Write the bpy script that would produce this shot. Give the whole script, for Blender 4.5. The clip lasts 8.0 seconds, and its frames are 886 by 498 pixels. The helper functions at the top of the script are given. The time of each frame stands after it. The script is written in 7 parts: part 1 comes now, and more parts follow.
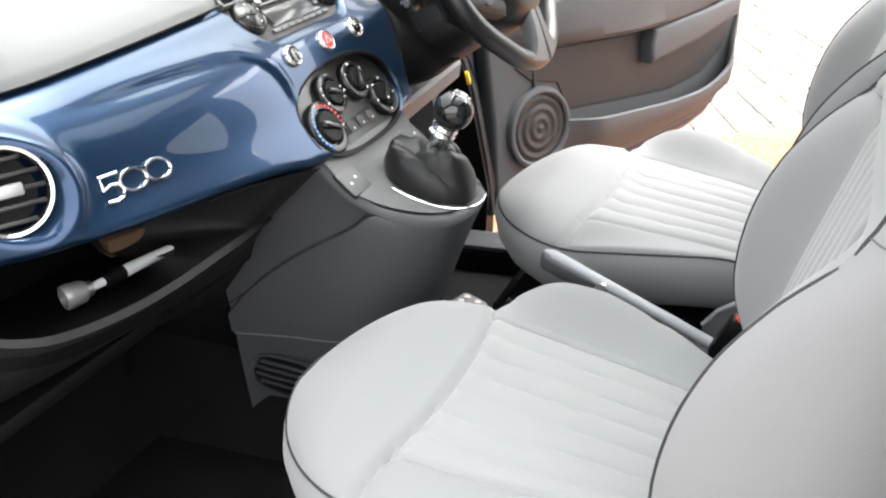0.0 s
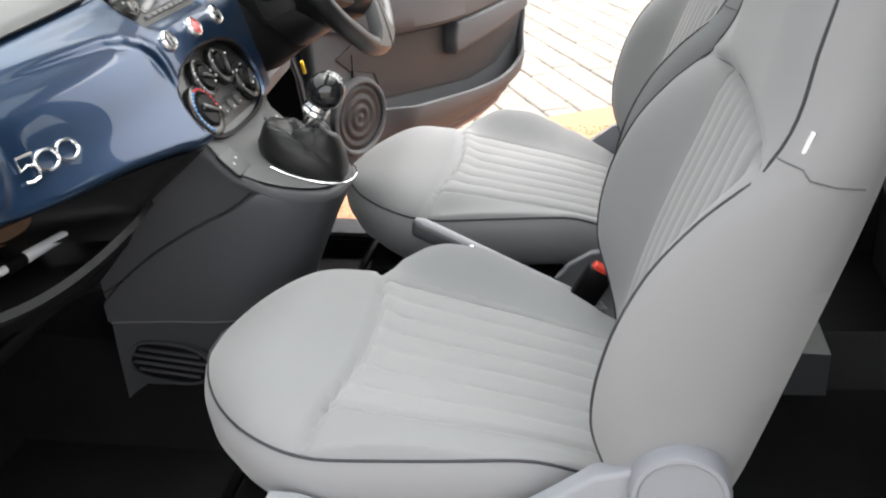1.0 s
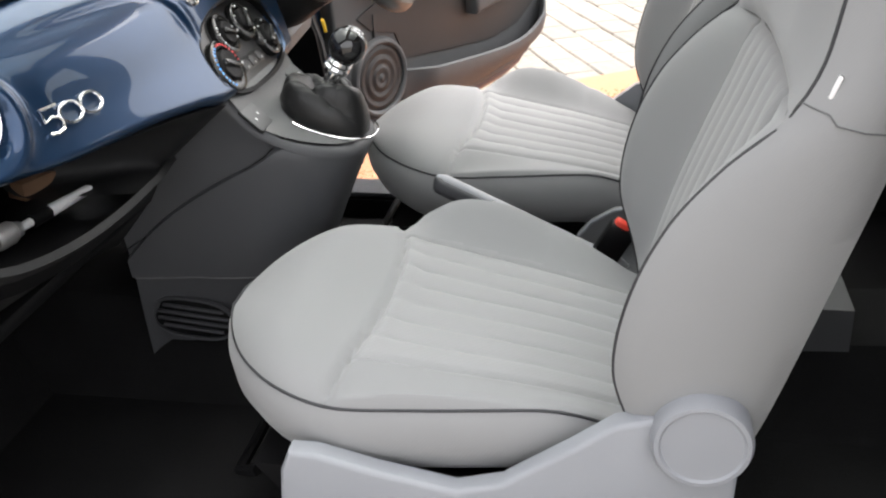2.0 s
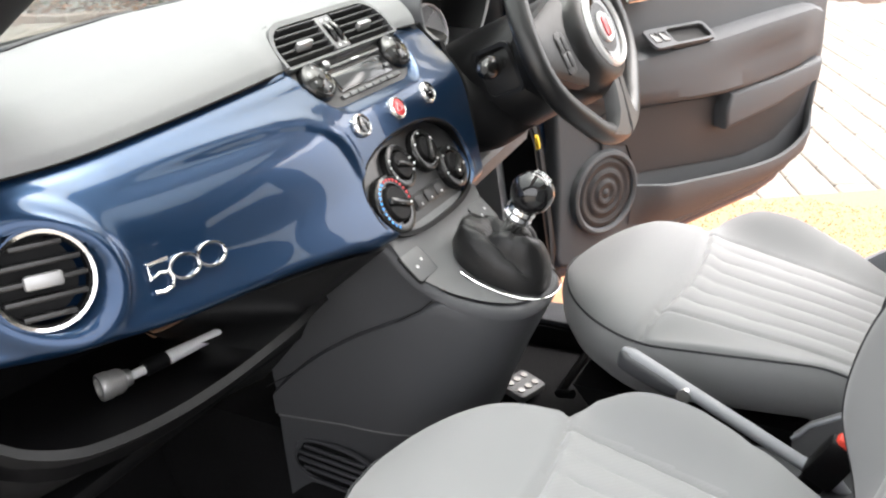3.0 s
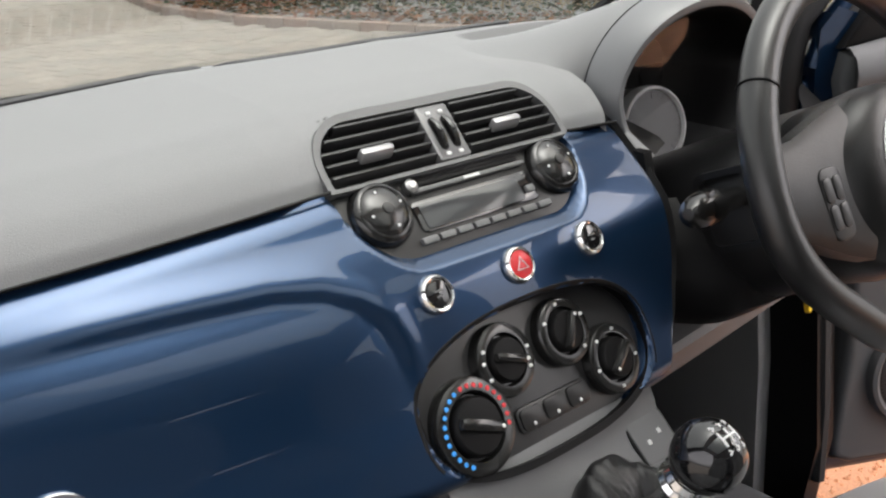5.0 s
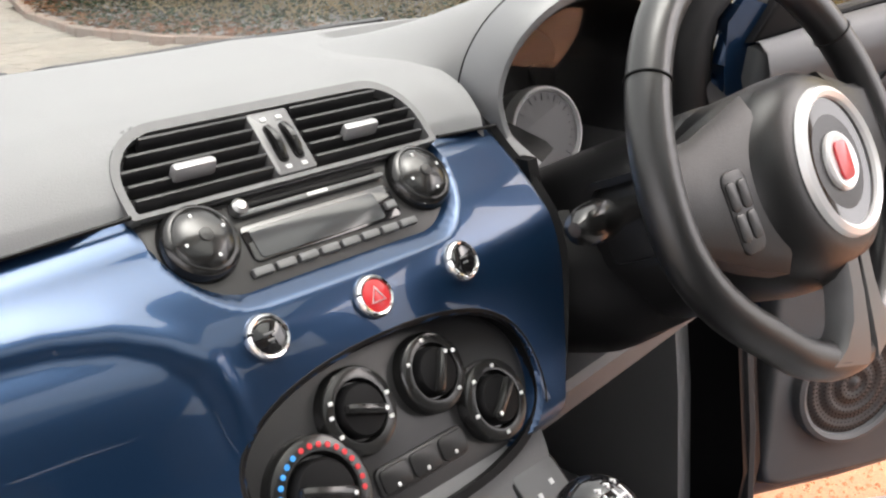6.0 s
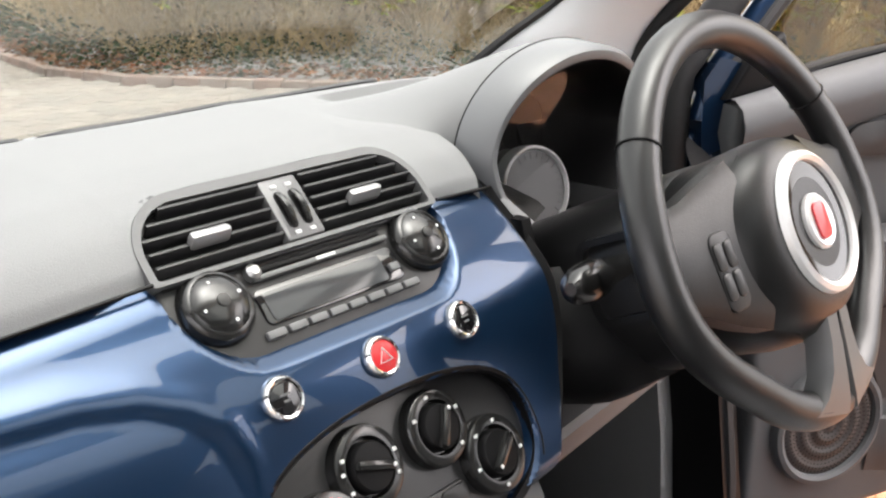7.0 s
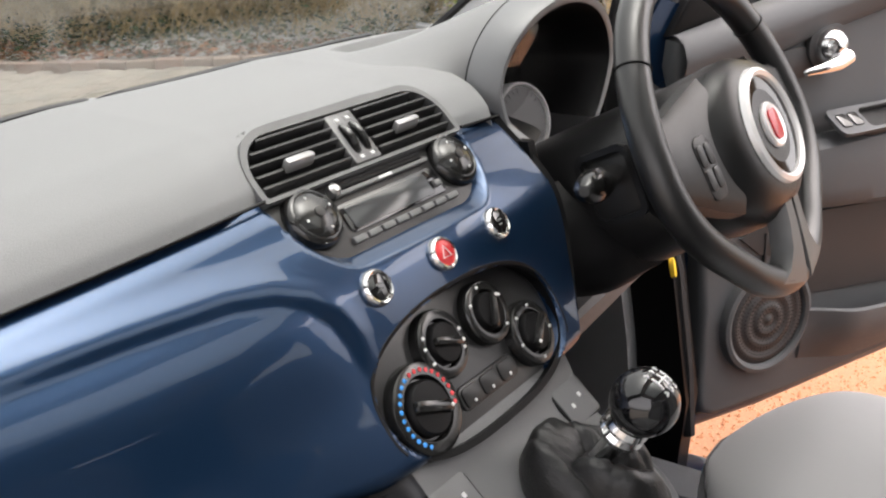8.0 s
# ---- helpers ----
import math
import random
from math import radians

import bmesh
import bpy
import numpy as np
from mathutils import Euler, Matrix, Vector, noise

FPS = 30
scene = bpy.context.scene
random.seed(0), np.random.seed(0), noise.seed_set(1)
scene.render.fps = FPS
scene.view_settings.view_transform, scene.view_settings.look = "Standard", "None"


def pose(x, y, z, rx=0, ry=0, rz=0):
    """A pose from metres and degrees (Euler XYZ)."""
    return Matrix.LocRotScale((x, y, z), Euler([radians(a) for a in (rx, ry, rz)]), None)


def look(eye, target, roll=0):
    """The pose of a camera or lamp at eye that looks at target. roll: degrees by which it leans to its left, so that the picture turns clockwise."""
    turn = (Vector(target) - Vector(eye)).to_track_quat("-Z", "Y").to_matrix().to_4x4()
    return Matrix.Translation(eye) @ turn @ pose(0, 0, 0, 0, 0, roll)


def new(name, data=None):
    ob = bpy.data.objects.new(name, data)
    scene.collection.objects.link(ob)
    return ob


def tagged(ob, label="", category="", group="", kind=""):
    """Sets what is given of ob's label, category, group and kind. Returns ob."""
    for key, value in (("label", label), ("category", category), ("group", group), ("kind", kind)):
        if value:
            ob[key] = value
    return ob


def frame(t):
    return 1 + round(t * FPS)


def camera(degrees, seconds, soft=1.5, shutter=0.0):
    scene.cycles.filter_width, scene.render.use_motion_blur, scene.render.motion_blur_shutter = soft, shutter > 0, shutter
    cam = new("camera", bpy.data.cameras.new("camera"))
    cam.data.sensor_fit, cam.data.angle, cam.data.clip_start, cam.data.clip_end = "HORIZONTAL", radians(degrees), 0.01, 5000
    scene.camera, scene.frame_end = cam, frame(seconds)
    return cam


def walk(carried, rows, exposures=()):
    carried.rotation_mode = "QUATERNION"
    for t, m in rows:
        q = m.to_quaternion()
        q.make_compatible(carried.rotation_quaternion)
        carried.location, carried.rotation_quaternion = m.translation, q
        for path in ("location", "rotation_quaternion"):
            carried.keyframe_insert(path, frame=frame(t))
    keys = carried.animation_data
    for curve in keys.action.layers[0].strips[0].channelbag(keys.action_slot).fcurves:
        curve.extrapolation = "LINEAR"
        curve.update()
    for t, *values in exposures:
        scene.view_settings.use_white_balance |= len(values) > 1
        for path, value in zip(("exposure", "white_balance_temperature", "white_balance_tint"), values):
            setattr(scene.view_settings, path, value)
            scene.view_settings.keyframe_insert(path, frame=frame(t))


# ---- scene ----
cam = camera(47.0, 8.0, soft=2.2)
PATH = [
    (0, (-1.159, -0.679, 1.142), (0.502, 0.085, 0.331), -4.2),
    (0.5, (-1.203, -0.588, 1.144), (0.556, -0.094, 0.331), -2.6),
    (1, (-1.301, -0.545, 1.137), (0.498, -0.244, 0.318), -2.0),
    (1.2, (-1.328, -0.539, 1.126), (0.457, -0.272, 0.264), -1.6),
    (2.3, (-1.279, -0.55, 1.121), (0.474, -0.128, 0.254), -3.2),
    (2.5, (-1.218, -0.565, 1.133), (0.514, -0.025, 0.292), -3.1),
    (3, (-1.056, -0.582, 1.17), (0.599, 0.243, 0.408), -1.8),
    (3.5, (-0.921, -0.541, 1.193), (0.692, 0.496, 0.626), -0.2),
    (4, (-0.797, -0.502, 1.168), (0.736, 0.618, 0.538), 0.6),
    (4.2, (-0.74, -0.492, 1.161), (0.747, 0.685, 0.527), -0.3),
    (5.3, (-0.465, -0.475, 1.131), (0.775, 0.914, 0.4), 0.2),
    (5.5, (-0.432, -0.462, 1.117), (0.866, 0.871, 0.384), 0.3),
    (6, (-0.403, -0.442, 1.11), (0.96, 0.849, 0.422), -0.7),
    (6.5, (-0.411, -0.436, 1.134), (0.999, 0.847, 0.53), -0.8),
    (7, (-0.436, -0.441, 1.137), (0.986, 0.82, 0.515), -0.4),
    (7.5, (-0.509, -0.448, 1.14), (0.917, 0.768, 0.442), -1.6),
    (8, (-0.621, -0.446, 1.141), (0.906, 0.651, 0.459), -2.8),
]
walk(cam, [(t, look(eye, target, roll)) for t, eye, target, roll in PATH],
     [(0.0, 2.95, 6500, 11), (0.5, 2.75, 6500, 11), (1.2, 2.4, 6550, 11), (2.5, 2.4, 6600, 12), (3.0, 2.75, 6600, 12), (3.5, 2.65, 6600, 13), (4.0, 1.75, 6550, 13), (4.2, 1.75, 6550, 13), (5.3, 2.1, 6700, 15),
      (6.0, 2.4, 6750, 16), (7.0, 2.5, 6700, 15), (8.0, 2.1, 6750, 16)])

# ---- light ----
SUN_EL, SUN_AZ = radians(76), radians(130)
world = bpy.data.worlds.new("overcast_sky")
scene.world = world
world.use_nodes = True
wn = world.node_tree
sky = wn.nodes.new("ShaderNodeTexSky")
sky.sky_type, sky.sun_disc = "NISHITA", False
sky.sun_elevation, sky.sun_rotation = SUN_EL, SUN_AZ
sky.dust_density, sky.air_density, sky.ozone_density = 4.0, 1.0, 1.0
hsv = wn.nodes.new("ShaderNodeHueSaturation")
hsv.inputs["Saturation"].default_value = 0.10
wn.links.new(sky.outputs[0], hsv.inputs["Color"])
wn.links.new(hsv.outputs[0], wn.nodes["Background"].inputs[0])
wn.nodes["Background"].inputs[1].default_value = 0.15
sun = new("sun", bpy.data.lights.new("sun", "SUN"))
sun.data.energy, sun.data.angle, sun.data.color = 0.55, radians(50), (1.0, 0.95, 0.88)
sun.matrix_world = look((math.sin(SUN_AZ) * 9, math.cos(SUN_AZ) * 9, 10), (0, 0, 0))


# ---- materials ----
def material(name, color, rough=0.5, metal=0.0, spec=0.5, coat=0.0, var=0.10, scale=6.0, grain=0.0, grain_scale=900.0, wear=0.0, tint=None,
             sheen=0.0, coat_rough=0.03):
    """A principled surface with broad colour variation, fine grain relief and uneven gloss."""
    m = bpy.data.materials.new(name)
    m.use_nodes = True
    nt = m.node_tree
    b = nt.nodes["Principled BSDF"]
    b.inputs["Metallic"].default_value = metal
    b.inputs["Specular IOR Level"].default_value = spec
    b.inputs["Coat Weight"].default_value = coat
    b.inputs["Coat Roughness"].default_value = coat_rough
    b.inputs["Sheen Weight"].default_value = sheen
    co = nt.nodes.new("ShaderNodeTexCoord")
    big = nt.nodes.new("ShaderNodeTexNoise")
    big.inputs["Scale"].default_value, big.inputs["Detail"].default_value = scale, 5.0
    nt.links.new(co.outputs["Object"], big.inputs["Vector"])
    mix = nt.nodes.new("ShaderNodeMix")
    mix.data_type = "RGBA"
    dark = [c * (1 - var) for c in color]
    lite = [min(1, c * (1 + var)) for c in (tint or color)]
    mix.inputs["A"].default_value, mix.inputs["B"].default_value = (*dark, 1), (*lite, 1)
    nt.links.new(big.outputs["Fac"], mix.inputs["Factor"])
    nt.links.new(mix.outputs["Result"], b.inputs["Base Color"])
    rr = nt.nodes.new("ShaderNodeMapRange")
    rr.inputs["To Min"].default_value, rr.inputs["To Max"].default_value = max(0.01, rough * (0.85 - wear)), min(1, rough * (1.15 + wear))
    nt.links.new(big.outputs["Fac"], rr.inputs["Value"])
    nt.links.new(rr.outputs[0], b.inputs["Roughness"])
    if grain:
        fine = nt.nodes.new("ShaderNodeTexNoise")
        fine.inputs["Scale"].default_value, fine.inputs["Detail"].default_value = grain_scale, 2.0
        nt.links.new(co.outputs["Object"], fine.inputs["Vector"])
        bump = nt.nodes.new("ShaderNodeBump")
        bump.inputs["Strength"].default_value, bump.inputs["Distance"].default_value = grain, 0.001
        nt.links.new(fine.outputs["Fac"], bump.inputs["Height"])
        nt.links.new(bump.outputs[0], b.inputs["Normal"])
    return m


def woven(name, color, scale=700.0, strength=0.5):
    """Car cloth: a fine twill with mottled thread colour."""
    m = material(name, color, 0.85, spec=0.25, var=0.08, scale=3.0, sheen=0.25)
    nt = m.node_tree
    b = nt.nodes["Principled BSDF"]
    co = [n for n in nt.nodes if n.type == "TEX_COORD"][0]
    wave = nt.nodes.new("ShaderNodeTexWave")
    wave.inputs["Scale"].default_value, wave.inputs["Distortion"].default_value = scale / 6, 1.5
    wave.bands_direction = "DIAGONAL"
    nt.links.new(co.outputs["Object"], wave.inputs["Vector"])
    fine = nt.nodes.new("ShaderNodeTexNoise")
    fine.inputs["Scale"].default_value = scale
    nt.links.new(co.outputs["Object"], fine.inputs["Vector"])
    add = nt.nodes.new("ShaderNodeMath")
    nt.links.new(wave.outputs["Fac"], add.inputs[0])
    nt.links.new(fine.outputs["Fac"], add.inputs[1])
    bump = nt.nodes.new("ShaderNodeBump")
    bump.inputs["Strength"].default_value, bump.inputs["Distance"].default_value = strength, 0.0006
    nt.links.new(add.outputs[0], bump.inputs["Height"])
    nt.links.new(bump.outputs[0], b.inputs["Normal"])
    return m


def varied(name, colors, rough=0.8, bump=0.4, bump_scale=120.0, island=False, noise_scale=40.0, noise_amount=0.25, spec=0.3):
    """Pieces that differ from one another: each takes its colour from a ramp by chance."""
    m = bpy.data.materials.new(name)
    m.use_nodes = True
    nt = m.node_tree
    b = nt.nodes["Principled BSDF"]
    b.inputs["Roughness"].default_value = rough
    b.inputs["Specular IOR Level"].default_value = spec
    if island:
        src = nt.nodes.new("ShaderNodeNewGeometry").outputs["Random Per Island"]
    else:
        src = nt.nodes.new("ShaderNodeObjectInfo").outputs["Random"]
    ramp = nt.nodes.new("ShaderNodeValToRGB")
    while len(ramp.color_ramp.elements) < len(colors):
        ramp.color_ramp.elements.new(0.5)
    for i, c in enumerate(colors):
        ramp.color_ramp.elements[i].position = i / max(1, len(colors) - 1)
        ramp.color_ramp.elements[i].color = (*c, 1)
    nt.links.new(src, ramp.inputs[0])
    co = nt.nodes.new("ShaderNodeTexCoord")
    no = nt.nodes.new("ShaderNodeTexNoise")
    no.inputs["Scale"].default_value, no.inputs["Detail"].default_value = noise_scale, 6.0
    nt.links.new(co.outputs["Object"], no.inputs["Vector"])
    mr = nt.nodes.new("ShaderNodeMapRange")
    mr.inputs["To Min"].default_value, mr.inputs["To Max"].default_value = 1 - noise_amount, 1 + noise_amount
    nt.links.new(no.outputs["Fac"], mr.inputs["Value"])
    mul = nt.nodes.new("ShaderNodeMix")
    mul.data_type, mul.blend_type = "RGBA", "MULTIPLY"
    mul.inputs["Factor"].default_value = 1.0
    nt.links.new(ramp.outputs[0], mul.inputs["A"])
    nt.links.new(mr.outputs[0], mul.inputs["B"])
    nt.links.new(mul.outputs["Result"], b.inputs["Base Color"])
    if bump:
        fine = nt.nodes.new("ShaderNodeTexNoise")
        fine.inputs["Scale"].default_value = bump_scale
        nt.links.new(co.outputs["Object"], fine.inputs["Vector"])
        bp = nt.nodes.new("ShaderNodeBump")
        bp.inputs["Strength"].default_value, bp.inputs["Distance"].default_value = bump, 0.003
        nt.links.new(fine.outputs["Fac"], bp.inputs["Height"])
        nt.links.new(bp.outputs[0], b.inputs["Normal"])
    return m


def leafy(name, colors):
    """Leaves: varied leaf by leaf, and light passes through them."""
    m = varied(name, colors, 0.8, 0.0, island=True, noise_scale=20.0, spec=0.0)
    nt = m.node_tree
    b = nt.nodes["Principled BSDF"]
    out = [n for n in nt.nodes if n.type == "OUTPUT_MATERIAL"][0]
    tr = nt.nodes.new("ShaderNodeBsdfTranslucent")
    mul = [n for n in nt.nodes if n.type == "MIX"][0]
    nt.links.new(mul.outputs["Result"], tr.inputs["Color"])
    mx = nt.nodes.new("ShaderNodeMixShader")
    mx.inputs[0].default_value = 0.3
    nt.links.new(b.outputs[0], mx.inputs[1])
    nt.links.new(tr.outputs[0], mx.inputs[2])
    nt.links.new(mx.outputs[0], out.inputs[0])
    return m


def pane_glass(name, tint=(0.93, 0.96, 0.95), gloss=0.03, haze=0.0):
    m = bpy.data.materials.new(name)
    m.use_nodes = True
    nt = m.node_tree
    nt.nodes.remove(nt.nodes["Principled BSDF"])
    out = [n for n in nt.nodes if n.type == "OUTPUT_MATERIAL"][0]
    t = nt.nodes.new("ShaderNodeBsdfTransparent")
    t.inputs[0].default_value = (*tint, 1)
    g = nt.nodes.new("ShaderNodeBsdfGlossy")
    g.inputs["Roughness"].default_value = 0.01
    f = nt.nodes.new("ShaderNodeLayerWeight")
    f.inputs["Blend"].default_value = 0.5
    p = nt.nodes.new("ShaderNodeMath")
    p.operation = "POWER"
    p.inputs[1].default_value = 4.0
    nt.links.new(f.outputs["Facing"], p.inputs[0])
    r = nt.nodes.new("ShaderNodeMapRange")
    r.inputs["To Min"].default_value, r.inputs["To Max"].default_value = gloss, 0.85
    nt.links.new(p.outputs[0], r.inputs["Value"])
    mx = nt.nodes.new("ShaderNodeMixShader")
    nt.links.new(r.outputs[0], mx.inputs[0])
    nt.links.new(t.outputs[0], mx.inputs[1])
    nt.links.new(g.outputs[0], mx.inputs[2])
    last = mx
    # mottled pale diffuse mixed in, standing for a veil of reflections
    if haze:
        d = nt.nodes.new("ShaderNodeBsdfDiffuse")
        d.inputs[0].default_value = (0.8, 0.8, 0.78, 1)
        co = nt.nodes.new("ShaderNodeTexCoord")
        no = nt.nodes.new("ShaderNodeTexNoise")
        no.inputs["Scale"].default_value, no.inputs["Detail"].default_value = 9.0, 8.0
        nt.links.new(co.outputs["Object"], no.inputs["Vector"])
        mr = nt.nodes.new("ShaderNodeMapRange")
        mr.inputs["To Min"].default_value, mr.inputs["To Max"].default_value = haze * 0.4, haze * 1.6
        nt.links.new(no.outputs["Fac"], mr.inputs["Value"])
        m2 = nt.nodes.new("ShaderNodeMixShader")
        nt.links.new(mr.outputs[0], m2.inputs[0])
        nt.links.new(mx.outputs[0], m2.inputs[1])
        nt.links.new(d.outputs[0], m2.inputs[2])
        last = m2
    nt.links.new(last.outputs[0], out.inputs[0])
    return m


CLOTH = woven("grey_seat_cloth", (0.228, 0.231, 0.235), 900.0, 0.10)
CLOTH_RIB = woven("ribbed_seat_cloth", (0.258, 0.260, 0.263), 500.0, 0.18)
PIPING = material("dark_piping", (0.022, 0.023, 0.026), 0.6, grain=0.2)
SEAM_DARK = material("stitched_seam", (0.11, 0.112, 0.115), 0.8, grain=0.2)
DASH_GREY = material("grained_dash_plastic", (0.206, 0.209, 0.214), 0.58, spec=0.28, var=0.06, scale=3.0, grain=0.35, grain_scale=1100)
HOOD_GREY = material("satin_hood_plastic", (0.165, 0.170, 0.178), 0.38, spec=0.5, var=0.05, grain=0.15, grain_scale=900)
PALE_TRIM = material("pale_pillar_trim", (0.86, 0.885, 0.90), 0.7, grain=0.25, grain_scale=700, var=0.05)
BLUE = material("metallic_blue_paint", (0.0080, 0.032, 0.081), 0.29, metal=0.65, coat=0.55, coat_rough=0.02, var=0.06, scale=2.0, grain=0.03, grain_scale=2500)
LOWER_DASH = material("charcoal_dash_plastic", (0.0125, 0.0128, 0.0135), 0.62, spec=0.12, grain=0.3, grain_scale=1200, var=0.1)
SHELF = material("black_shelf_plastic", (0.0140, 0.0142, 0.0148), 0.52, spec=0.22, grain=0.3, grain_scale=1200, var=0.1)
CONSOLE = material("dark_grey_console_plastic", (0.056, 0.058, 0.063), 0.5, spec=0.35, grain=0.3, grain_scale=1200, var=0.07)
# paler copy of the console plastic for its lit deck; other mid-grey parts too
CONSOLE_TOP = material("mid_grey_console_plastic", (0.125, 0.127, 0.130), 0.5, grain=0.3, grain_scale=1200, var=0.06)
DOOR_GREY = material("grey_door_trim", (0.094, 0.097, 0.101), 0.62, spec=0.3, grain=0.3, grain_scale=1000, var=0.06)
# dark trim; also carries the shade of recesses and of the rear bench
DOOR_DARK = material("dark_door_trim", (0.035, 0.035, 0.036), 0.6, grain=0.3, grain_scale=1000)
SHIELD = material("blue_grey_plastic", (0.23, 0.24, 0.26), 0.45, grain=0.2, var=0.05)
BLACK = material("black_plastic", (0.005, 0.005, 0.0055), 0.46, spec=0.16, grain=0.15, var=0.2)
GLOSS = material("gloss_black", (0.008, 0.008, 0.009), 0.08, coat=0.6, var=0.1)
RADIO = material("radio_face_plastic", (0.015, 0.015, 0.0155), 0.36, grain=0.10, var=0.1)
PANEL = material("heater_panel_plastic", (0.024, 0.024, 0.025), 0.32, spec=0.55, grain=0.08, var=0.1)
BOOT = material("boot_leather", (0.009, 0.009, 0.0095), 0.42, spec=0.42, grain=0.4, grain_scale=500, var=0.25, scale=12, wear=0.2)
HUB = material("black_hub_moulding", (0.0060, 0.0060, 0.0065), 0.36, spec=0.50, grain=0.2, grain_scale=900, var=0.2)
LEATHER = material("black_leather", (0.0080, 0.0080, 0.0085), 0.36, spec=0.75, grain=0.12, grain_scale=700, var=0.25, scale=12, wear=0.2)
RUBBER = material("black_rubber", (0.012, 0.012, 0.013), 0.7, var=0.2)
CARPET = material("black_carpet", (0.008, 0.008, 0.0085), 0.95, grain=1.0, grain_scale=420, var=0.5, scale=14, spec=0.1)
CHROME = material("chrome", (0.84, 0.84, 0.84), 0.12, metal=1.0, var=0.03, wear=0.3)
SATIN = material("satin_silver", (0.55, 0.55, 0.55), 0.3, metal=0.9, var=0.05)
TAB = material("adjuster_silver", (0.34, 0.34, 0.345), 0.4, metal=0.6, var=0.05)
STEEL = material("dull_steel", (0.46, 0.455, 0.44), 0.5, metal=0.6, var=0.15, scale=30)
SLAT = material("vent_slat_plastic", (0.020, 0.020, 0.021), 0.42, spec=0.4, var=0.1)
DIVIDER = material("satin_grey_divider", (0.17, 0.17, 0.173), 0.42, metal=0.35, var=0.05)
WHITE = material("white_plastic", (0.75, 0.75, 0.75), 0.45, var=0.05)
PRINT = material("pale_print", (0.62, 0.63, 0.63), 0.6)
RED = material("red_plastic", (0.55, 0.02, 0.025), 0.3, coat=0.4)
BUCKLE_RED = material("buckle_red", (0.75, 0.06, 0.035), 0.4)
BLUE_MARK = material("blue_marks", (0.03, 0.30, 0.80), 0.5)
RED_MARK = material("red_marks", (0.65, 0.04, 0.05), 0.5)
YELLOW = material("yellow_plastic", (0.85, 0.55, 0.02), 0.5)
CARD = material("brown_card", (0.16, 0.09, 0.05), 0.8, var=0.3, scale=60)
SCREEN = material("grey_display", (0.05, 0.053, 0.056), 0.15, var=0.1)
DIAL = material("grey_dial_face", (0.16, 0.16, 0.165), 0.4, var=0.08)
HEADLINER = material("pale_headliner", (0.80, 0.80, 0.785), 0.9, grain=0.4, grain_scale=500)
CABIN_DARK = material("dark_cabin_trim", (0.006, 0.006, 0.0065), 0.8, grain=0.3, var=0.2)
GLASS = pane_glass("windscreen_glass", (0.85, 0.87, 0.85), haze=0.010)
SIDE_GLASS = pane_glass("door_glass", (0.60, 0.53, 0.32))
KNOB = material("satin_black_knob", (0.012, 0.012, 0.012), 0.2, coat=0.2, coat_rough=0.15, var=0.1)
SPOKE = material("satin_grey_spoke", (0.13, 0.13, 0.13), 0.4, metal=0.4, var=0.06)
RING = material("satin_chrome_ring", (0.88, 0.88, 0.88), 0.34, metal=0.35, var=0.04)
ROOF_GLASS = pane_glass("tinted_roof_glass", (0.52, 0.54, 0.53))
LENS = pane_glass("cluster_lens", (0.95, 0.95, 0.95), haze=0.01)
PAVER = varied("block_paver", [(0.20, 0.178, 0.152), (0.23, 0.206, 0.178), (0.18, 0.170, 0.148), (0.25, 0.226, 0.194), (0.213, 0.188, 0.162)], 0.9, 0.5, 160)
PAVER_ISL = varied("block_paver_far", [(0.20, 0.178, 0.152), (0.23, 0.206, 0.178), (0.18, 0.170, 0.148), (0.25, 0.226, 0.194), (0.213, 0.188, 0.162)], 0.9, 0.5, 160, island=True)
JOINT = material("sandy_joint", (0.19, 0.172, 0.148), 0.95, grain=0.6, grain_scale=300, var=0.25, scale=4)
KERB = varied("kerb_block", [(0.23, 0.165, 0.135), (0.27, 0.195, 0.16), (0.21, 0.165, 0.14), (0.26, 0.21, 0.175)], 0.9, 0.5, 120)
SOIL = varied("bed_soil", [(0.032, 0.021, 0.014)], 0.95, 0.9, 40, noise_scale=8, noise_amount=0.6, spec=0.06)
GRAVEL = varied("orange_gravel", [(0.36, 0.145, 0.065), (0.46, 0.21, 0.105), (0.40, 0.17, 0.08), (0.52, 0.29, 0.17), (0.28, 0.105, 0.05)], 0.85, 0.3, 400, island=True, noise_scale=300)
GRAVEL_BASE = material("orange_gravel_base", (0.33, 0.155, 0.080), 0.9, grain=1.0, grain_scale=260, var=0.6, scale=240)
FENCE = varied("weathered_fence_board", [(0.075, 0.042, 0.018), (0.10, 0.058, 0.025), (0.065, 0.038, 0.018), (0.12, 0.07, 0.032)], 0.85, 0.5, 60)
BARK = material("twig_bark", (0.30, 0.225, 0.125), 0.9, spec=0.1, grain=0.6, grain_scale=200, var=0.4, scale=25)
LEAF = leafy("shrub_leaf", [(0.035, 0.048, 0.014), (0.07, 0.078, 0.024), (0.13, 0.115, 0.035), (0.20, 0.14, 0.035), (0.045, 0.062, 0.018)])
LEAF_BRIGHT = leafy("yellow_green_leaf", [(0.20, 0.30, 0.05), (0.34, 0.40, 0.08), (0.42, 0.40, 0.06), (0.28, 0.34, 0.06), (0.45, 0.26, 0.10)])
IVY = leafy("ivy_leaf", [(0.014, 0.026, 0.011), (0.026, 0.044, 0.018), (0.050, 0.066, 0.034), (0.020, 0.034, 0.014), (0.060, 0.040, 0.020)])
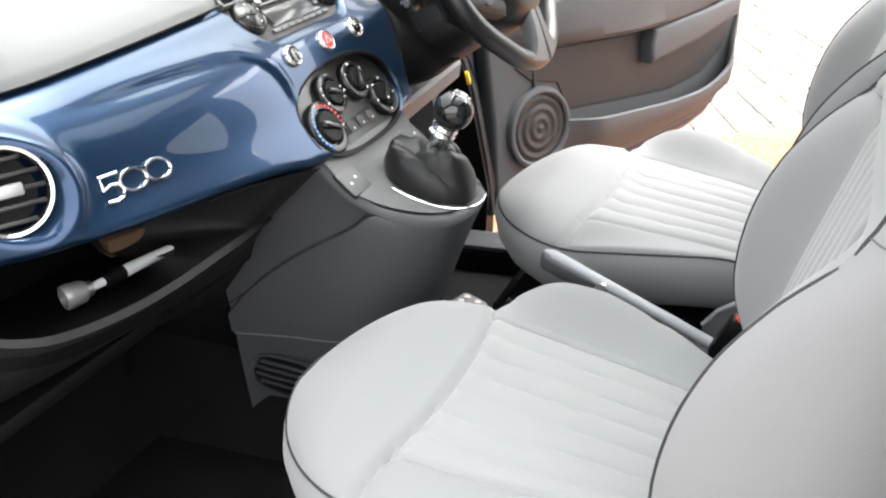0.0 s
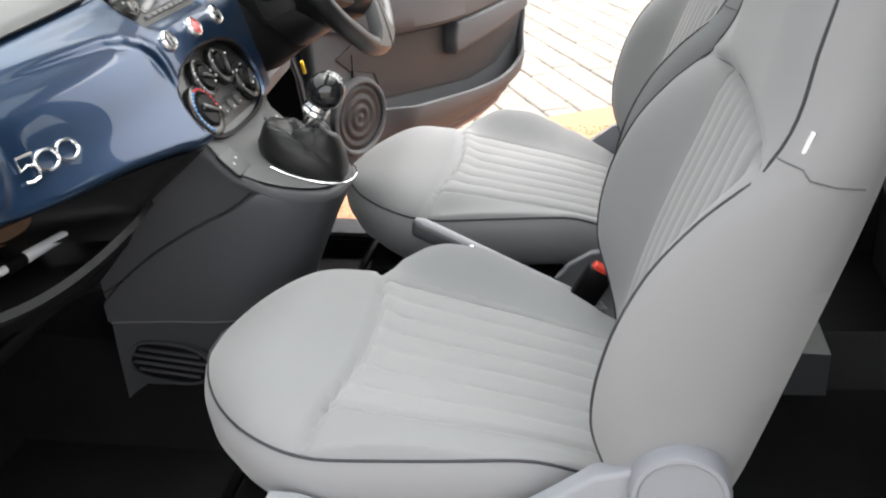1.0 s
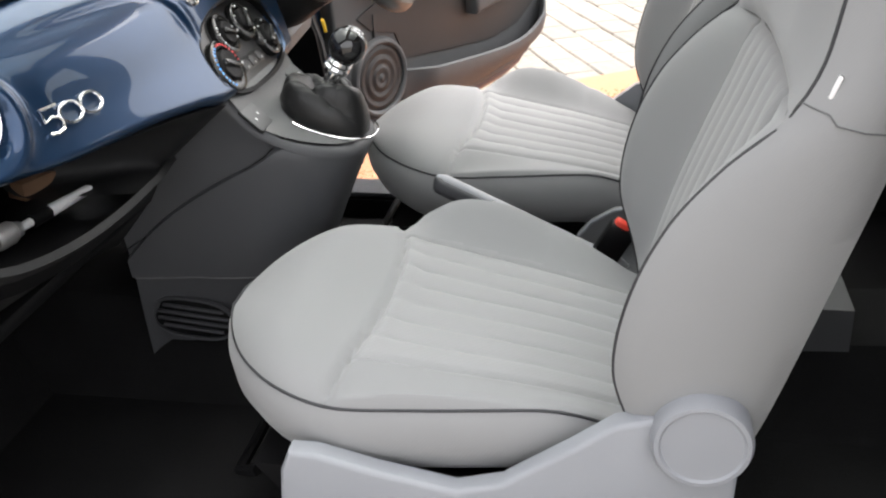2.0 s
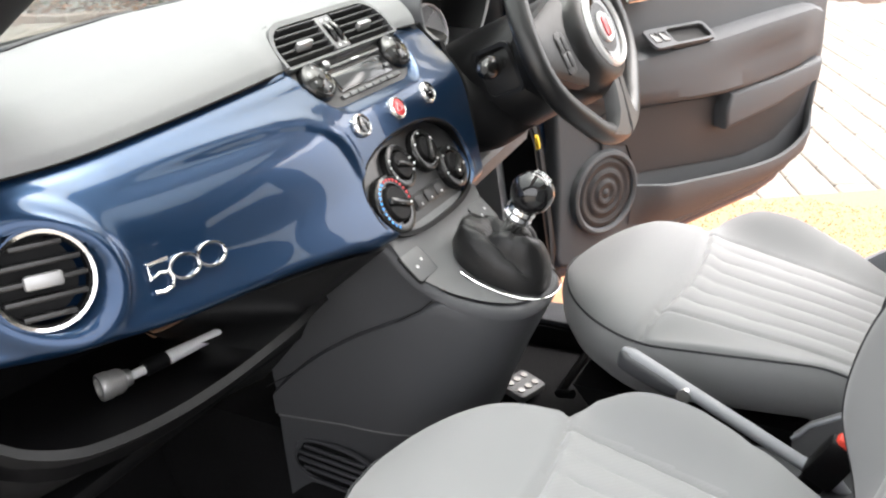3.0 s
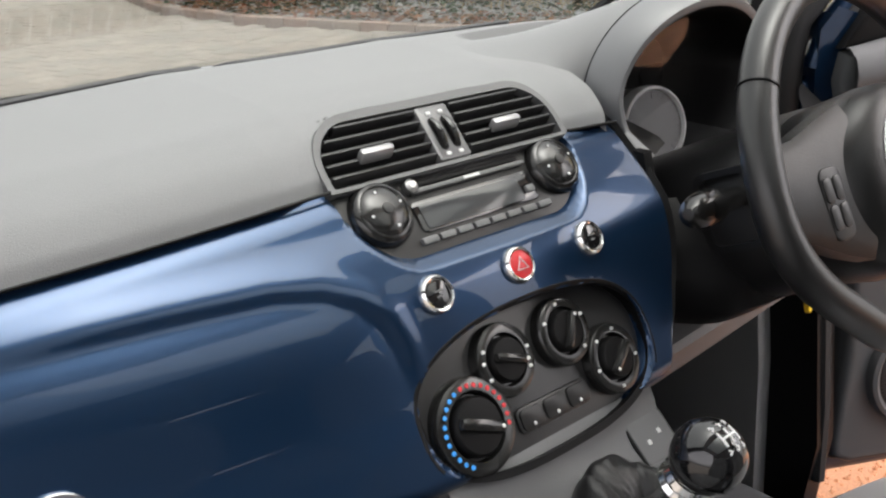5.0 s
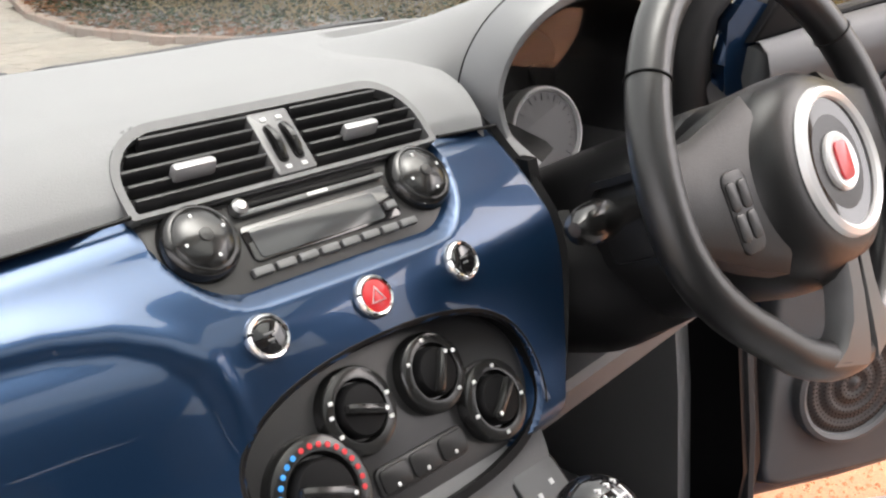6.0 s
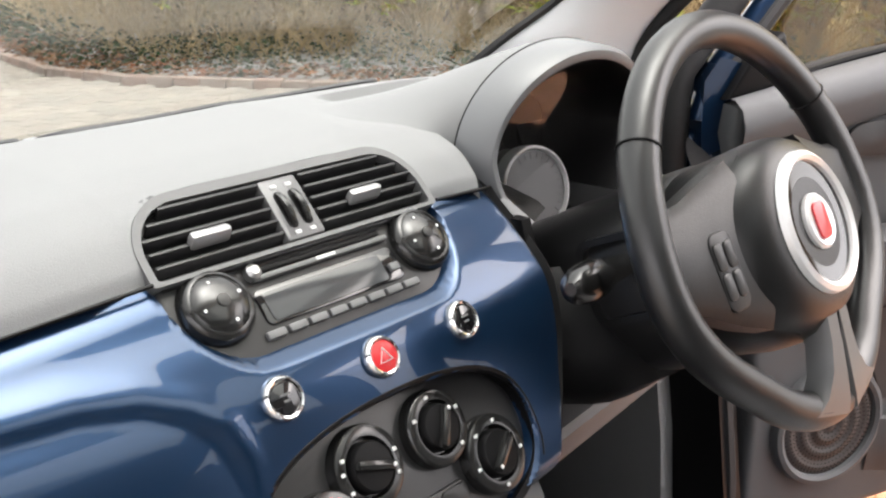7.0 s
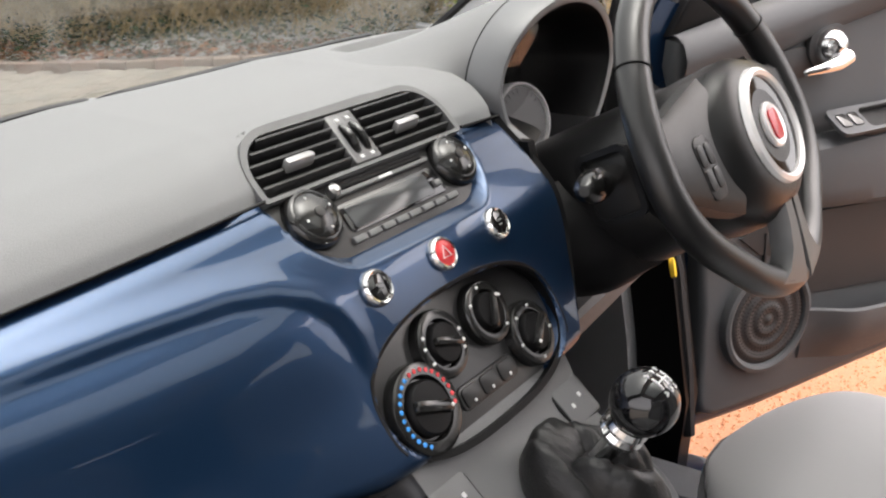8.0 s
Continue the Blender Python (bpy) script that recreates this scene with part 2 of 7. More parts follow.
LITTER = leafy("fallen_leaf", [(0.17, 0.08, 0.04), (0.11, 0.055, 0.03), (0.24, 0.12, 0.06), (0.20, 0.14, 0.09), (0.30, 0.10, 0.05)])


# ---- shape helpers: a shape is (vertices, faces) ----
def joined(*shapes):
    vs, fs = [], []
    for v, f in shapes:
        n = len(vs)
        vs += [tuple(p) for p in v]
        fs += [tuple(i + n for i in q) for q in f]
    return vs, fs


def moved(shape, m):
    return [tuple(m @ Vector(p)) for p in shape[0]], shape[1]


def flipped(shape):
    return shape[0], [tuple(reversed(f)) for f in shape[1]]


def axes(origin, u, v):
    """A frame with x along u, y along v and z along their cross product."""
    u, v = Vector(u).normalized(), Vector(v).normalized()
    w = u.cross(v).normalized()
    v = w.cross(u)
    m = Matrix((u, v, w)).transposed().to_4x4()
    m.translation = Vector(origin)
    return m


def box(c, s, b=0.003):
    """A box with chamfered edges."""
    bm = bmesh.new()
    bmesh.ops.create_cube(bm, size=1.0)
    bmesh.ops.scale(bm, vec=s, verts=bm.verts)
    if b:
        bmesh.ops.bevel(bm, geom=bm.edges[:], offset=min(b, min(s) * 0.45), segments=2, profile=0.5, affect="EDGES")
    vs = [tuple(v.co + Vector(c)) for v in bm.verts]
    fs = [tuple(v.index for v in f.verts) for f in bm.faces]
    bm.free()
    return vs, fs


def lattice(rows, ring=False, cap=False):
    """Skin over rows of points; ring: each row closes on itself."""
    n = len(rows[0])
    vs = [tuple(p) for r in rows for p in r]
    fs = []
    for i in range(len(rows) - 1):
        for j in range(n if ring else n - 1):
            k = (j + 1) % n
            fs.append((i * n + j, i * n + k, (i + 1) * n + k, (i + 1) * n + j))
    if cap and ring:
        fs.append(tuple(reversed(range(n))))
        fs.append(tuple(range((len(rows) - 1) * n, len(rows) * n)))
    return vs, fs


def tube(pts, r, n=8, closed=False):
    pts = [Vector(p) for p in pts]
    m = len(pts)
    rows, ref = [], None
    for i, p in enumerate(pts):
        a, b = (pts[i - 1], pts[(i + 1) % m]) if closed else (pts[max(0, i - 1)], pts[min(m - 1, i + 1)])
        d = (b - a).normalized()
        if ref is None:
            ref = d.orthogonal().normalized()
        ref = (ref - d * ref.dot(d)).normalized()
        s = d.cross(ref)
        rr = r[i] if isinstance(r, (list, tuple)) else r
        rows.append([p + (ref * math.cos(t) + s * math.sin(t)) * rr for t in (2 * math.pi * k / n for k in range(n))])
    if closed:
        rows.append(rows[0])
        return lattice(rows, True)
    return lattice(rows, True, True)


def lathe(profile, n=32, m=None):
    """Revolve (radius, height) points round z, then place by m."""
    rows = [[(r * math.cos(2 * math.pi * k / n), r * math.sin(2 * math.pi * k / n), h) for k in range(n)] for r, h in profile]
    if profile[0][0] > 1e-6 and profile[-1][0] > 1e-6:
        s = lattice(rows + [rows[0]], True)
    else:
        s = lattice(rows, True, True)
    return moved(s, m) if m else s


def inset(outline, d):
    """Offset a closed outline (counterclockwise) inwards."""
    n, out = len(outline), []
    for i in range(n):
        a, p, b = Vector(outline[i - 1]), Vector(outline[i]), Vector(outline[(i + 1) % n])
        e1, e2 = (p - a).normalized(), (b - p).normalized()
        t = (e1 + e2)
        t = t.normalized() if t.length > 1e-6 else e1
        nn = Vector((-t.y, t.x))
        k = max(0.5, nn.dot(Vector((-e1.y, e1.x))))
        out.append(tuple(p + nn * (d / k)))
    return out


def plate(outline, h, b=0.002, m=None, steps=2):
    """A slab of that outline with rounded upper edge."""
    rows = [[(x, y, 0) for x, y in outline], [(x, y, h - b) for x, y in outline]]
    for k in range(1, steps + 1):
        t = math.pi / 2 * k / steps
        rows.append([(x, y, h - b + b * math.sin(t)) for x, y in inset(outline, b * (1 - math.cos(t)))])
    s = lattice(rows, True, True)
    return moved(s, m) if m else s


def frame_ring(outer, inner, h, m=None):
    """A flat ring between two outlines of the same count, with depth h."""
    rows = [[(x, y, 0) for x, y in inner], [(x, y, h) for x, y in inner], [(x, y, h) for x, y in outer], [(x, y, 0) for x, y in outer]]
    rows = rows + [rows[0]]
    s = flipped(lattice(rows, True))
    return moved(s, m) if m else s


def oval(a, b, k=2.0, n=48, cx=0.0, cy=0.0):
    out = []
    for i in range(n):
        t = 2 * math.pi * i / n
        c, s = math.cos(t), math.sin(t)
        out.append((cx + a * math.copysign(abs(c) ** (2 / k), c), cy + b * math.copysign(abs(s) ** (2 / k), s)))
    return out


def rounded(x0, y0, x1, y1, r, n=5):
    """A rounded rectangle, r a radius or four (from lower left, counterclockwise)."""
    rs = r if isinstance(r, (list, tuple)) else [r] * 4
    out = []
    for (cx, cy, a), q in zip(((x0, y0, 180), (x1, y0, 270), (x1, y1, 0), (x0, y1, 90)), rs):
        ox, oy = cx + (q if cx == x0 else -q), cy + (q if cy == y0 else -q)
        out += [(ox + q * math.cos(radians(a + 90 * i / n)), oy + q * math.sin(radians(a + 90 * i / n))) for i in range(n + 1)]
    return out


def sheet(fn, us, vs, thick=0.003):
    """A skin of that thickness: fn(u, v) gives its outer side."""
    def normal(u, v):
        e = 1e-4
        a, b = Vector(fn(u + e, v)) - Vector(fn(u - e, v)), Vector(fn(u, v + e)) - Vector(fn(u, v - e))
        return a.cross(b).normalized()
    top = [[Vector(fn(u, v)) for u in us] for v in vs]
    low = [[top[j][i] - normal(u, v) * thick for i, u in enumerate(us)] for j, v in enumerate(vs)]
    nu, nv = len(us), len(vs)
    a = lattice(top)
    b = flipped(lattice(low))
    pts, fs = joined(a, b)
    off = nu * nv
    rim = [(0, i) for i in range(nu)] + [(j, nu - 1) for j in range(1, nv)] + [(nv - 1, i) for i in range(nu - 2, -1, -1)] + [(j, 0) for j in range(nv - 2, 0, -1)]
    ids = [j * nu + i for j, i in rim]
    for k in range(len(ids)):
        p, q = ids[k], ids[(k + 1) % len(ids)]
        fs.append((q, p, p + off, q + off))
    return pts, fs


def span(a, b, n):
    return [a + (b - a) * i / (n - 1) for i in range(n)]


def curve(points, t):
    """Smooth value at t from (t, value) points."""
    if t <= points[0][0]:
        return points[0][1]
    for (a, x), (b, y) in zip(points, points[1:]):
        if t <= b:
            s = (t - a) / (b - a)
            i = points.index((a, x))
            p0 = points[i - 1] if i > 0 else (2 * a - b, x)
            p3 = points[i + 2] if i + 2 < len(points) else (2 * b - a, y)
            m1 = (y - p0[1]) / (b - p0[0]) * (b - a)
            m2 = (p3[1] - x) / (p3[0] - a) * (b - a)
            return (2 * s**3 - 3 * s**2 + 1) * x + (s**3 - 2 * s**2 + s) * m1 + (-2 * s**3 + 3 * s**2) * y + (s**3 - s**2) * m2
    return points[-1][1]


def smooth(a, b, t):
    s = min(1, max(0, (t - a) / (b - a)))
    return s * s * (3 - 2 * s)


BASE = {}


def mesh_of(name, shape, mat, angle=38):
    me = bpy.data.meshes.new(name)
    me.from_pydata([tuple(p) for p in shape[0]], [], shape[1])
    me.materials.append(mat)
    for p in me.polygons:
        p.use_smooth = True
    me.set_sharp_from_angle(angle=radians(angle))
    return me


def thing(name, base, label, category, group="", kind=""):
    ob = new(name)
    ob.empty_display_size = 0.05
    ob.location = base
    BASE[ob] = Vector(base)
    return tagged(ob, label, category, group, kind)


def part(name, shape, mat, parent, label=""):
    """One mesh under a thing or a part; the shape is given in the world."""
    base = BASE[parent]
    ob = new(name, mesh_of(name, ([tuple(Vector(p) - base) for p in shape[0]], shape[1]), mat))
    ob.parent = parent
    BASE[ob] = base
    return tagged(ob, label)


def whole(name, shape, mat, label="", category="", group="", kind=""):
    """A thing, or a piece of the setting, that is one mesh."""
    vs = np.array([tuple(p) for p in shape[0]])
    base = Vector(((vs[:, 0].min() + vs[:, 0].max()) / 2, (vs[:, 1].min() + vs[:, 1].max()) / 2, vs[:, 2].min()))
    ob = new(name, mesh_of(name, ([tuple(Vector(p) - base) for p in shape[0]], shape[1]), mat))
    ob.location = base
    BASE[ob] = base
    return tagged(ob, label, category, group, kind)


# ---- ground and surroundings ----
def ground_sheet():
    s = 60.0
    return [(-s, -s, -0.05), (s, -s, -0.05), (s, s, -0.05), (-s, s, -0.05)], [(0, 1, 2, 3)]


whole("ground", ground_sheet(), JOINT, "sandy bed under the paving", "ground", kind="structure")
KERB_LINE = [(7.2, -4.0), (6.9, -1.5), (6.5, 0.3), (5.95, 1.9), (5.35, 3.2), (4.7, 4.3), (4.05, 5.3), (3.6, 6.15), (3.45, 7.0), (3.65, 8.2), (4.3, 10.0), (5.4, 13.0)]


def kerb_at(t):
    """A place on the kerb's line, t metres from its start, and the way along it."""
    for a, b in zip(KERB_LINE, KERB_LINE[1:]):
        a, b = Vector(a), Vector(b)
        d = (b - a).length
        if t <= d:
            return a + (b - a) * (t / d), (b - a).normalized()
        t -= d
    return b, (b - a).normalized()


KERB_LENGTH = sum((Vector(b) - Vector(a)).length for a, b in zip(KERB_LINE, KERB_LINE[1:]))


def kerb_x(y):
    return curve([(q, p) for p, q in KERB_LINE], y)


# planted bed behind the kerb: an uneven sheet of soil
def bed():
    rows = []
    for i in range(80):
        t = KERB_LENGTH * i / 79
        p, d = kerb_at(t)
        n = Vector((d.y, -d.x))
        row = []
        for k in range(24):
            q = p + n * (0.06 + 0.45 * k)
            row.append((q.x, q.y, 0.045 + min(0.14, 0.03 * k) + 0.03 * noise.noise((q.x * 1.7, q.y * 1.7, 0))))
        rows.append(row)
    return flipped(lattice(rows))


whole("planting_bed", bed(), SOIL, "dark leaf-strewn soil of a planted border", "flower bed", kind="structure")

# orange resin gravel beside the car, with loose stones on it
ORANGE_EDGE = ((1.75, 0.65), (3.05, -1.32))


def gravel_slab():
    pts = [(0.3, -3.6), (4.55, -3.6), (3.05, -1.32), (1.75, 0.65), (1.3, 1.35), (0.3, 1.6)]
    return plate(pts, 0.060, 0.004, Matrix.Translation((0, 0, -0.05)))


whole("gravel_strip", gravel_slab(), GRAVEL_BASE, "orange resin-bound gravel beside the car", "gravel", kind="structure")


def gravel_stones():
    rnd = random.Random(5)
    shapes = []
    for _ in range(16000):
        x, y = rnd.uniform(0.75, 2.3), rnd.uniform(-1.3, 0.75)
        if (x - 1.75) * 1.97 + (y - 0.65) * 1.30 > -0.03:
            continue
        r = rnd.uniform(0.003, 0.0075)
        a = rnd.uniform(0, 6.28)
        ring = [(x + r * math.cos(a + k * 1.257) * rnd.uniform(0.7, 1.2), y + r * math.sin(a + k * 1.257) * rnd.uniform(0.7, 1.2), 0.009) for k in range(5)]
        top = (x, y, 0.010 + r * rnd.uniform(0.5, 0.9))
        shapes.append((ring + [top], [(k, (k + 1) % 5, 5) for k in range(5)]))
    return joined(*shapes)


whole("gravel_stones", gravel_stones(), GRAVEL, "loose orange gravel stones", "gravel", kind="stuff")


# ---- the car's shell ----
FLOOR_Z = 0.285


def prism(pts_yz, x0, x1):
    """A side profile in (y, z), from x0 to x1."""
    a = [(x0, y, z) for y, z in pts_yz]
    b = [(x1, y, z) for y, z in pts_yz]
    return lattice([a, b], True, True)


whole("car_floor", joined(box((0, -0.55, FLOOR_Z - 0.03), (1.26, 2.0, 0.06), 0.004)), CARPET, "black carpeted car floor", "car floor", kind="structure")


def tunnel():
    rows = []
    for y in span(0.35, -1.5, 24):
        h = 0.13 + 0.02 * math.sin(y * 3)
        rows.append([(x, y, FLOOR_Z + h * (1 - smooth(0.07, 0.16, abs(x))) - 0.005) for x in span(-0.2, 0.2, 21)])
    return lattice(rows)


whole("tunnel_carpet", tunnel(), CARPET, "black carpet over the transmission tunnel", "carpet", kind="structure")


def toeboard():
    rows = []
    for t in span(0, 1, 12):
        y, z = 0.26 + 0.3 * t, FLOOR_Z - 0.01 + 0.42 * t * t + 0.12 * t
        rows.append([(x, y, z) for x in span(-0.64, 0.64, 12)])
    return lattice(rows)


whole("toeboard", toeboard(), CARPET, "black carpeted footwell front", "carpet", kind="structure")
whole("bulkhead", box((0, 0.60, 0.54), (1.36, 0.03, 0.46), 0.003), BLACK, "black bulkhead behind the dashboard", "bulkhead", kind="structure")


def sill(side):
    prof = [(0.40, 0.0), (0.40, 0.06), (0.33, 0.085), (-0.6, 0.07), (-0.95, 0.085), (-0.95, 0.0)]
    return prism([(y, 0.245 + z) for y, z in prof], *((0.515, 0.600) if side > 0 else (-0.60, -0.73)))


for side in (-1, 1):
    whole("door_sill", sill(side), BLACK, "black plastic door sill", "door sill", kind="structure")
    whole("rocker_panel", box((side * (0.68 if side > 0 else 0.745), -0.32, 0.215 if side > 0 else 0.25), (0.155 if side > 0 else 0.04, 1.5, 0.09 if side > 0 else 0.12), 0.012), BLUE, "blue painted rocker panel under the door opening", "car body", kind="structure")
    # scuff plates beside the carpet
    whole("sill_trim", box((0.557 if side > 0 else -0.665, -0.3, 0.332), (0.075 if side > 0 else 0.10, 1.25, 0.012), 0.004), CONSOLE, "dark grey sill scuff plate", "sill trim", kind="structure")
    # panel between footwell and door hinge; light and shade are put into its tone
    kick = [(0.42, 0.28), (0.42, 0.80), (0.22, 0.82), (0.10, 0.66), (0.07, 0.42), (0.12, 0.28)]
    if side > 0:
        kick = [(0.42, 0.28), (0.42, 0.80), (0.22, 0.82), (0.15, 0.66), (0.128, 0.50), (0.112, 0.28)]
    whole("kick_panel", prism(kick, side * 0.625, side * 0.68), LOWER_DASH if side < 0 else DASH_GREY, "kick panel at the side of the footwell, toned for its light", "kick panel", kind="structure")
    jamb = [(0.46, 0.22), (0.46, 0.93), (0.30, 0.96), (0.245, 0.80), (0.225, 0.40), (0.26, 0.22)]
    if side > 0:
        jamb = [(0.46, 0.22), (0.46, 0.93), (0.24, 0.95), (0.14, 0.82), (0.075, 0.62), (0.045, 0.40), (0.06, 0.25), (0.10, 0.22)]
    # driver's jamb: black replaces blue paint, its shade sits in the colour
    whole("hinge_jamb", prism(jamb, side * (0.682 if side < 0 else 0.655), side * (0.76 if side < 0 else 0.70)), BLUE if side < 0 else BLACK, "door hinge jamb, coloured black for shade on the driver's side", "door jamb", kind="structure")
    # B-pillar and rear quarter close the cabin behind the seats
    quarter = [(-0.86, 0.25), (-0.83, 0.93), (-2.25, 0.93), (-2.3, 0.90), (-2.3, 0.25)]
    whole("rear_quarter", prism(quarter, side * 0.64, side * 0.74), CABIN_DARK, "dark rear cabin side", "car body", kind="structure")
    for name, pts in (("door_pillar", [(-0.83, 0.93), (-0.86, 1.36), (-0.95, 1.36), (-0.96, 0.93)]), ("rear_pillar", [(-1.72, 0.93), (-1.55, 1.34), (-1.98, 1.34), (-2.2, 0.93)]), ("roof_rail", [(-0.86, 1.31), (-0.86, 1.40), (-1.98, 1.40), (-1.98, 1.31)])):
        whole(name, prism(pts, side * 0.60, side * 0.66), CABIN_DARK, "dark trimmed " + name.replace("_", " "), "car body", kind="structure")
    whole("quarter_glass", prism([(-0.95, 0.93), (-0.94, 1.32), (-1.56, 1.32), (-1.73, 0.93)], side * 0.626, side * 0.630), GLASS, "clear rear side window", "car window", kind="structure")


def road_wheel(x, y):
    """Tyre and steel rim, the axle along x."""
    m = Matrix.Translation((x, y, 0.285)) @ Matrix.Rotation(radians(90 if x > 0 else -90), 4, "Y")
    ob = whole("road_wheel", lathe([(0.19, -0.08), (0.27, -0.085), (0.285, -0.06), (0.285, 0.06), (0.27, 0.08), (0.19, 0.075), (0.18, 0.0)], 40, m), RUBBER, "black tyre on a silver rim", "wheel", kind="structure")
    part("rim", lathe([(0.0, 0.02), (0.05, 0.03), (0.12, 0.045), (0.185, 0.06), (0.19, 0.03), (0.0, -0.02)], 32, m), SATIN, ob, "silver rim")


for x in (-0.70, 0.70):
    road_wheel(x, 0.86)
    road_wheel(x, -1.42)


def windscreen_edge(x, t):
    """The windscreen: across x, up its slope t."""
    bow = 0.36 * x * x * (1 - 0.75 * smooth(0, 0.35, t) * smooth(0.3, 0.55, abs(x)))
    y = 0.455 - bow - 0.62 * t - 0.02 * t * x * x
    z = 0.930 + 0.44 * t - 0.05 * t * t
    return (x * (1 - 0.10 * t), y, z)


windscreen = whole("windscreen", sheet(lambda u, v: windscreen_edge(u, v), span(-0.66, 0.66, 25), span(-0.02, 1.0, 14), 0.004), GLASS,
                   "clear curved windscreen with a faint mottled haze", "windscreen", kind="structure")


def glass_edge(t):
    """Where the visible glass ends at the pillar."""
    return windscreen_edge(curve([(0.0, 0.482), (0.05, 0.457), (0.10, 0.460), (0.19, 0.484), (0.28, 0.530), (0.385, 0.550), (0.60, 0.550), (1.1, 0.550)], max(0, t)), max(t, -0.02))


def door_edge(t):
    """The pillar's rear edge along the door opening."""
    return (0.628 - 0.05 * smooth(0.3, 1.0, t), curve([(-0.1, 0.232), (0.0, 0.215), (0.15, 0.197), (0.27, 0.175), (0.38, 0.142), (0.55, 0.070), (0.75, -0.045), (1.05, -0.26)], t), curve([(-0.1, 0.880), (0.0, 0.925), (0.15, 0.985), (0.27, 1.020), (0.38, 1.054), (0.55, 1.118), (0.75, 1.205), (1.05, 1.335)], t))


def pillar_trim():
    """Pale inner trim from the dashboard's corner up along the windscreen."""
    rows = []
    for t in span(-0.08, 1.02, 24):
        fx, fy, fz = glass_edge(t)
        fz += 0.44 * min(0, t + 0.02)
        bx, by, bz = door_edge(t)
        row = []
        for k in range(15):
            f = k / 14
            out = 0.020 * smooth(-0.05, 0.25, t) * math.sin(math.pi * f) ** 0.8
            row.append((fx + (bx - fx) * f - 0.85 * out, fy - 0.006 + (by - fy + 0.006) * f - 0.40 * out, fz - 0.010 + (bz - fz + 0.010) * f - 0.15 * out))
        rows.append(row)
    return flipped(lattice(rows))


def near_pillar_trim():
    """Broad trim of the passenger side's pillar; the dark colour holds its shade."""
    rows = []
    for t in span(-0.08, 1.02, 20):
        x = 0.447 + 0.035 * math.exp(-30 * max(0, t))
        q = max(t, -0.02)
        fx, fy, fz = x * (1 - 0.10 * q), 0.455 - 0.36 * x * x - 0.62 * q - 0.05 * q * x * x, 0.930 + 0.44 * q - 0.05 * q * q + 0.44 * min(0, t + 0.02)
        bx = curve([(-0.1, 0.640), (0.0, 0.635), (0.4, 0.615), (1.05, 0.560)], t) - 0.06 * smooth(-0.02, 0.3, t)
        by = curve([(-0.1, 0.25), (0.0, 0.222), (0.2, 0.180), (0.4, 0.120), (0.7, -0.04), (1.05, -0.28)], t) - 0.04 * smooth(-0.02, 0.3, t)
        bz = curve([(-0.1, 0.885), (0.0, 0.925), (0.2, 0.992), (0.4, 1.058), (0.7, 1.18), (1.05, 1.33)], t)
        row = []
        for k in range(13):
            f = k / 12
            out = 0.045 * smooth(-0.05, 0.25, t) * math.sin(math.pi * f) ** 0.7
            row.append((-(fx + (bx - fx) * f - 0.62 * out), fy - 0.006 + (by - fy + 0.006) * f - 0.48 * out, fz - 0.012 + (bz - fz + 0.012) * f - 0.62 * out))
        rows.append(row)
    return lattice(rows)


def pillar_skin(side, a, b, off, wide):
    rows = []
    for t in span(-0.02, 1.02, 16):
        fx, fy, fz = windscreen_edge(0.66, t)
        ring = []
        for k in range(10):
            an = 2 * math.pi * k / 10
            ring.append((side * (fx + off + wide * 0.5 * math.cos(an)), fy - a - b * math.cos(an) * 0.3, fz + 0.012 + 0.03 * math.sin(an)))
        rows.append(ring)
    return lattice(rows, True, True)


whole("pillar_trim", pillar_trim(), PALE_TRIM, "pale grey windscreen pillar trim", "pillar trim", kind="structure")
whole("pillar_trim", near_pillar_trim(), CABIN_DARK, "windscreen pillar trim, its shade put into a dark colour", "pillar trim", kind="structure")
whole("windscreen_pillar", pillar_skin(1, 0.02, 0.03, 0.02, 0.06), BLUE, "blue painted windscreen pillar", "car body", kind="structure")
whole("windscreen_pillar", pillar_skin(-1, 0.02, 0.03, 0.02, 0.06), BLUE, "blue painted windscreen pillar", "car body", kind="structure")


def screen_band(side):
    """Black printed band along the edge of the glass."""
    pts = [windscreen_edge(x, 0.018) for x in span(side * 0.002, side * 0.415, 16)]
    pts += [(side * q[0], q[1], q[2]) for q in (glass_edge(0.02 + t) for t in span(0.004, 1.0, 40))]
    return tube([(x, y - 0.008, z - 0.006) for x, y, z in pts], 0.0055, 6)


for side in (-1, 1):
    whole("screen_edge_band", screen_band(side), RUBBER, "black band along the windscreen's edge", "windscreen band", kind="structure")


whole("hinge_cover", moved(box((0, 0, 0), (0.110, 0.115, 0.085), 0.026), Matrix.Translation((0.742, 0.160, 0.862)) @ Euler((0, radians(8), radians(-10))).to_matrix().to_4x4()), RUBBER, "black moulded cover beside the door hinge", "hinge cover", kind="structure")


def door_seal(side):
    pts = []
    for t in span(-0.05, 1.0, 16):
        x, y, z = door_edge(t)
        pts.append((side * (x + 0.008), y - 0.004, z - 0.003))
    pts = ([(side * 0.675, 0.235, 0.36), (side * 0.68, 0.225, 0.6), (side * 0.68, 0.235, 0.80)] if side < 0 else [(0.675, 0.048, 0.34), (0.675, 0.055, 0.45), (0.675, 0.075, 0.6), (0.668, 0.13, 0.80)]) + pts
    return tube(pts, 0.011, 8)


for side in (-1, 1):
    whole("door_seal", door_seal(side), RUBBER, "black rubber door seal", "door seal", kind="structure")


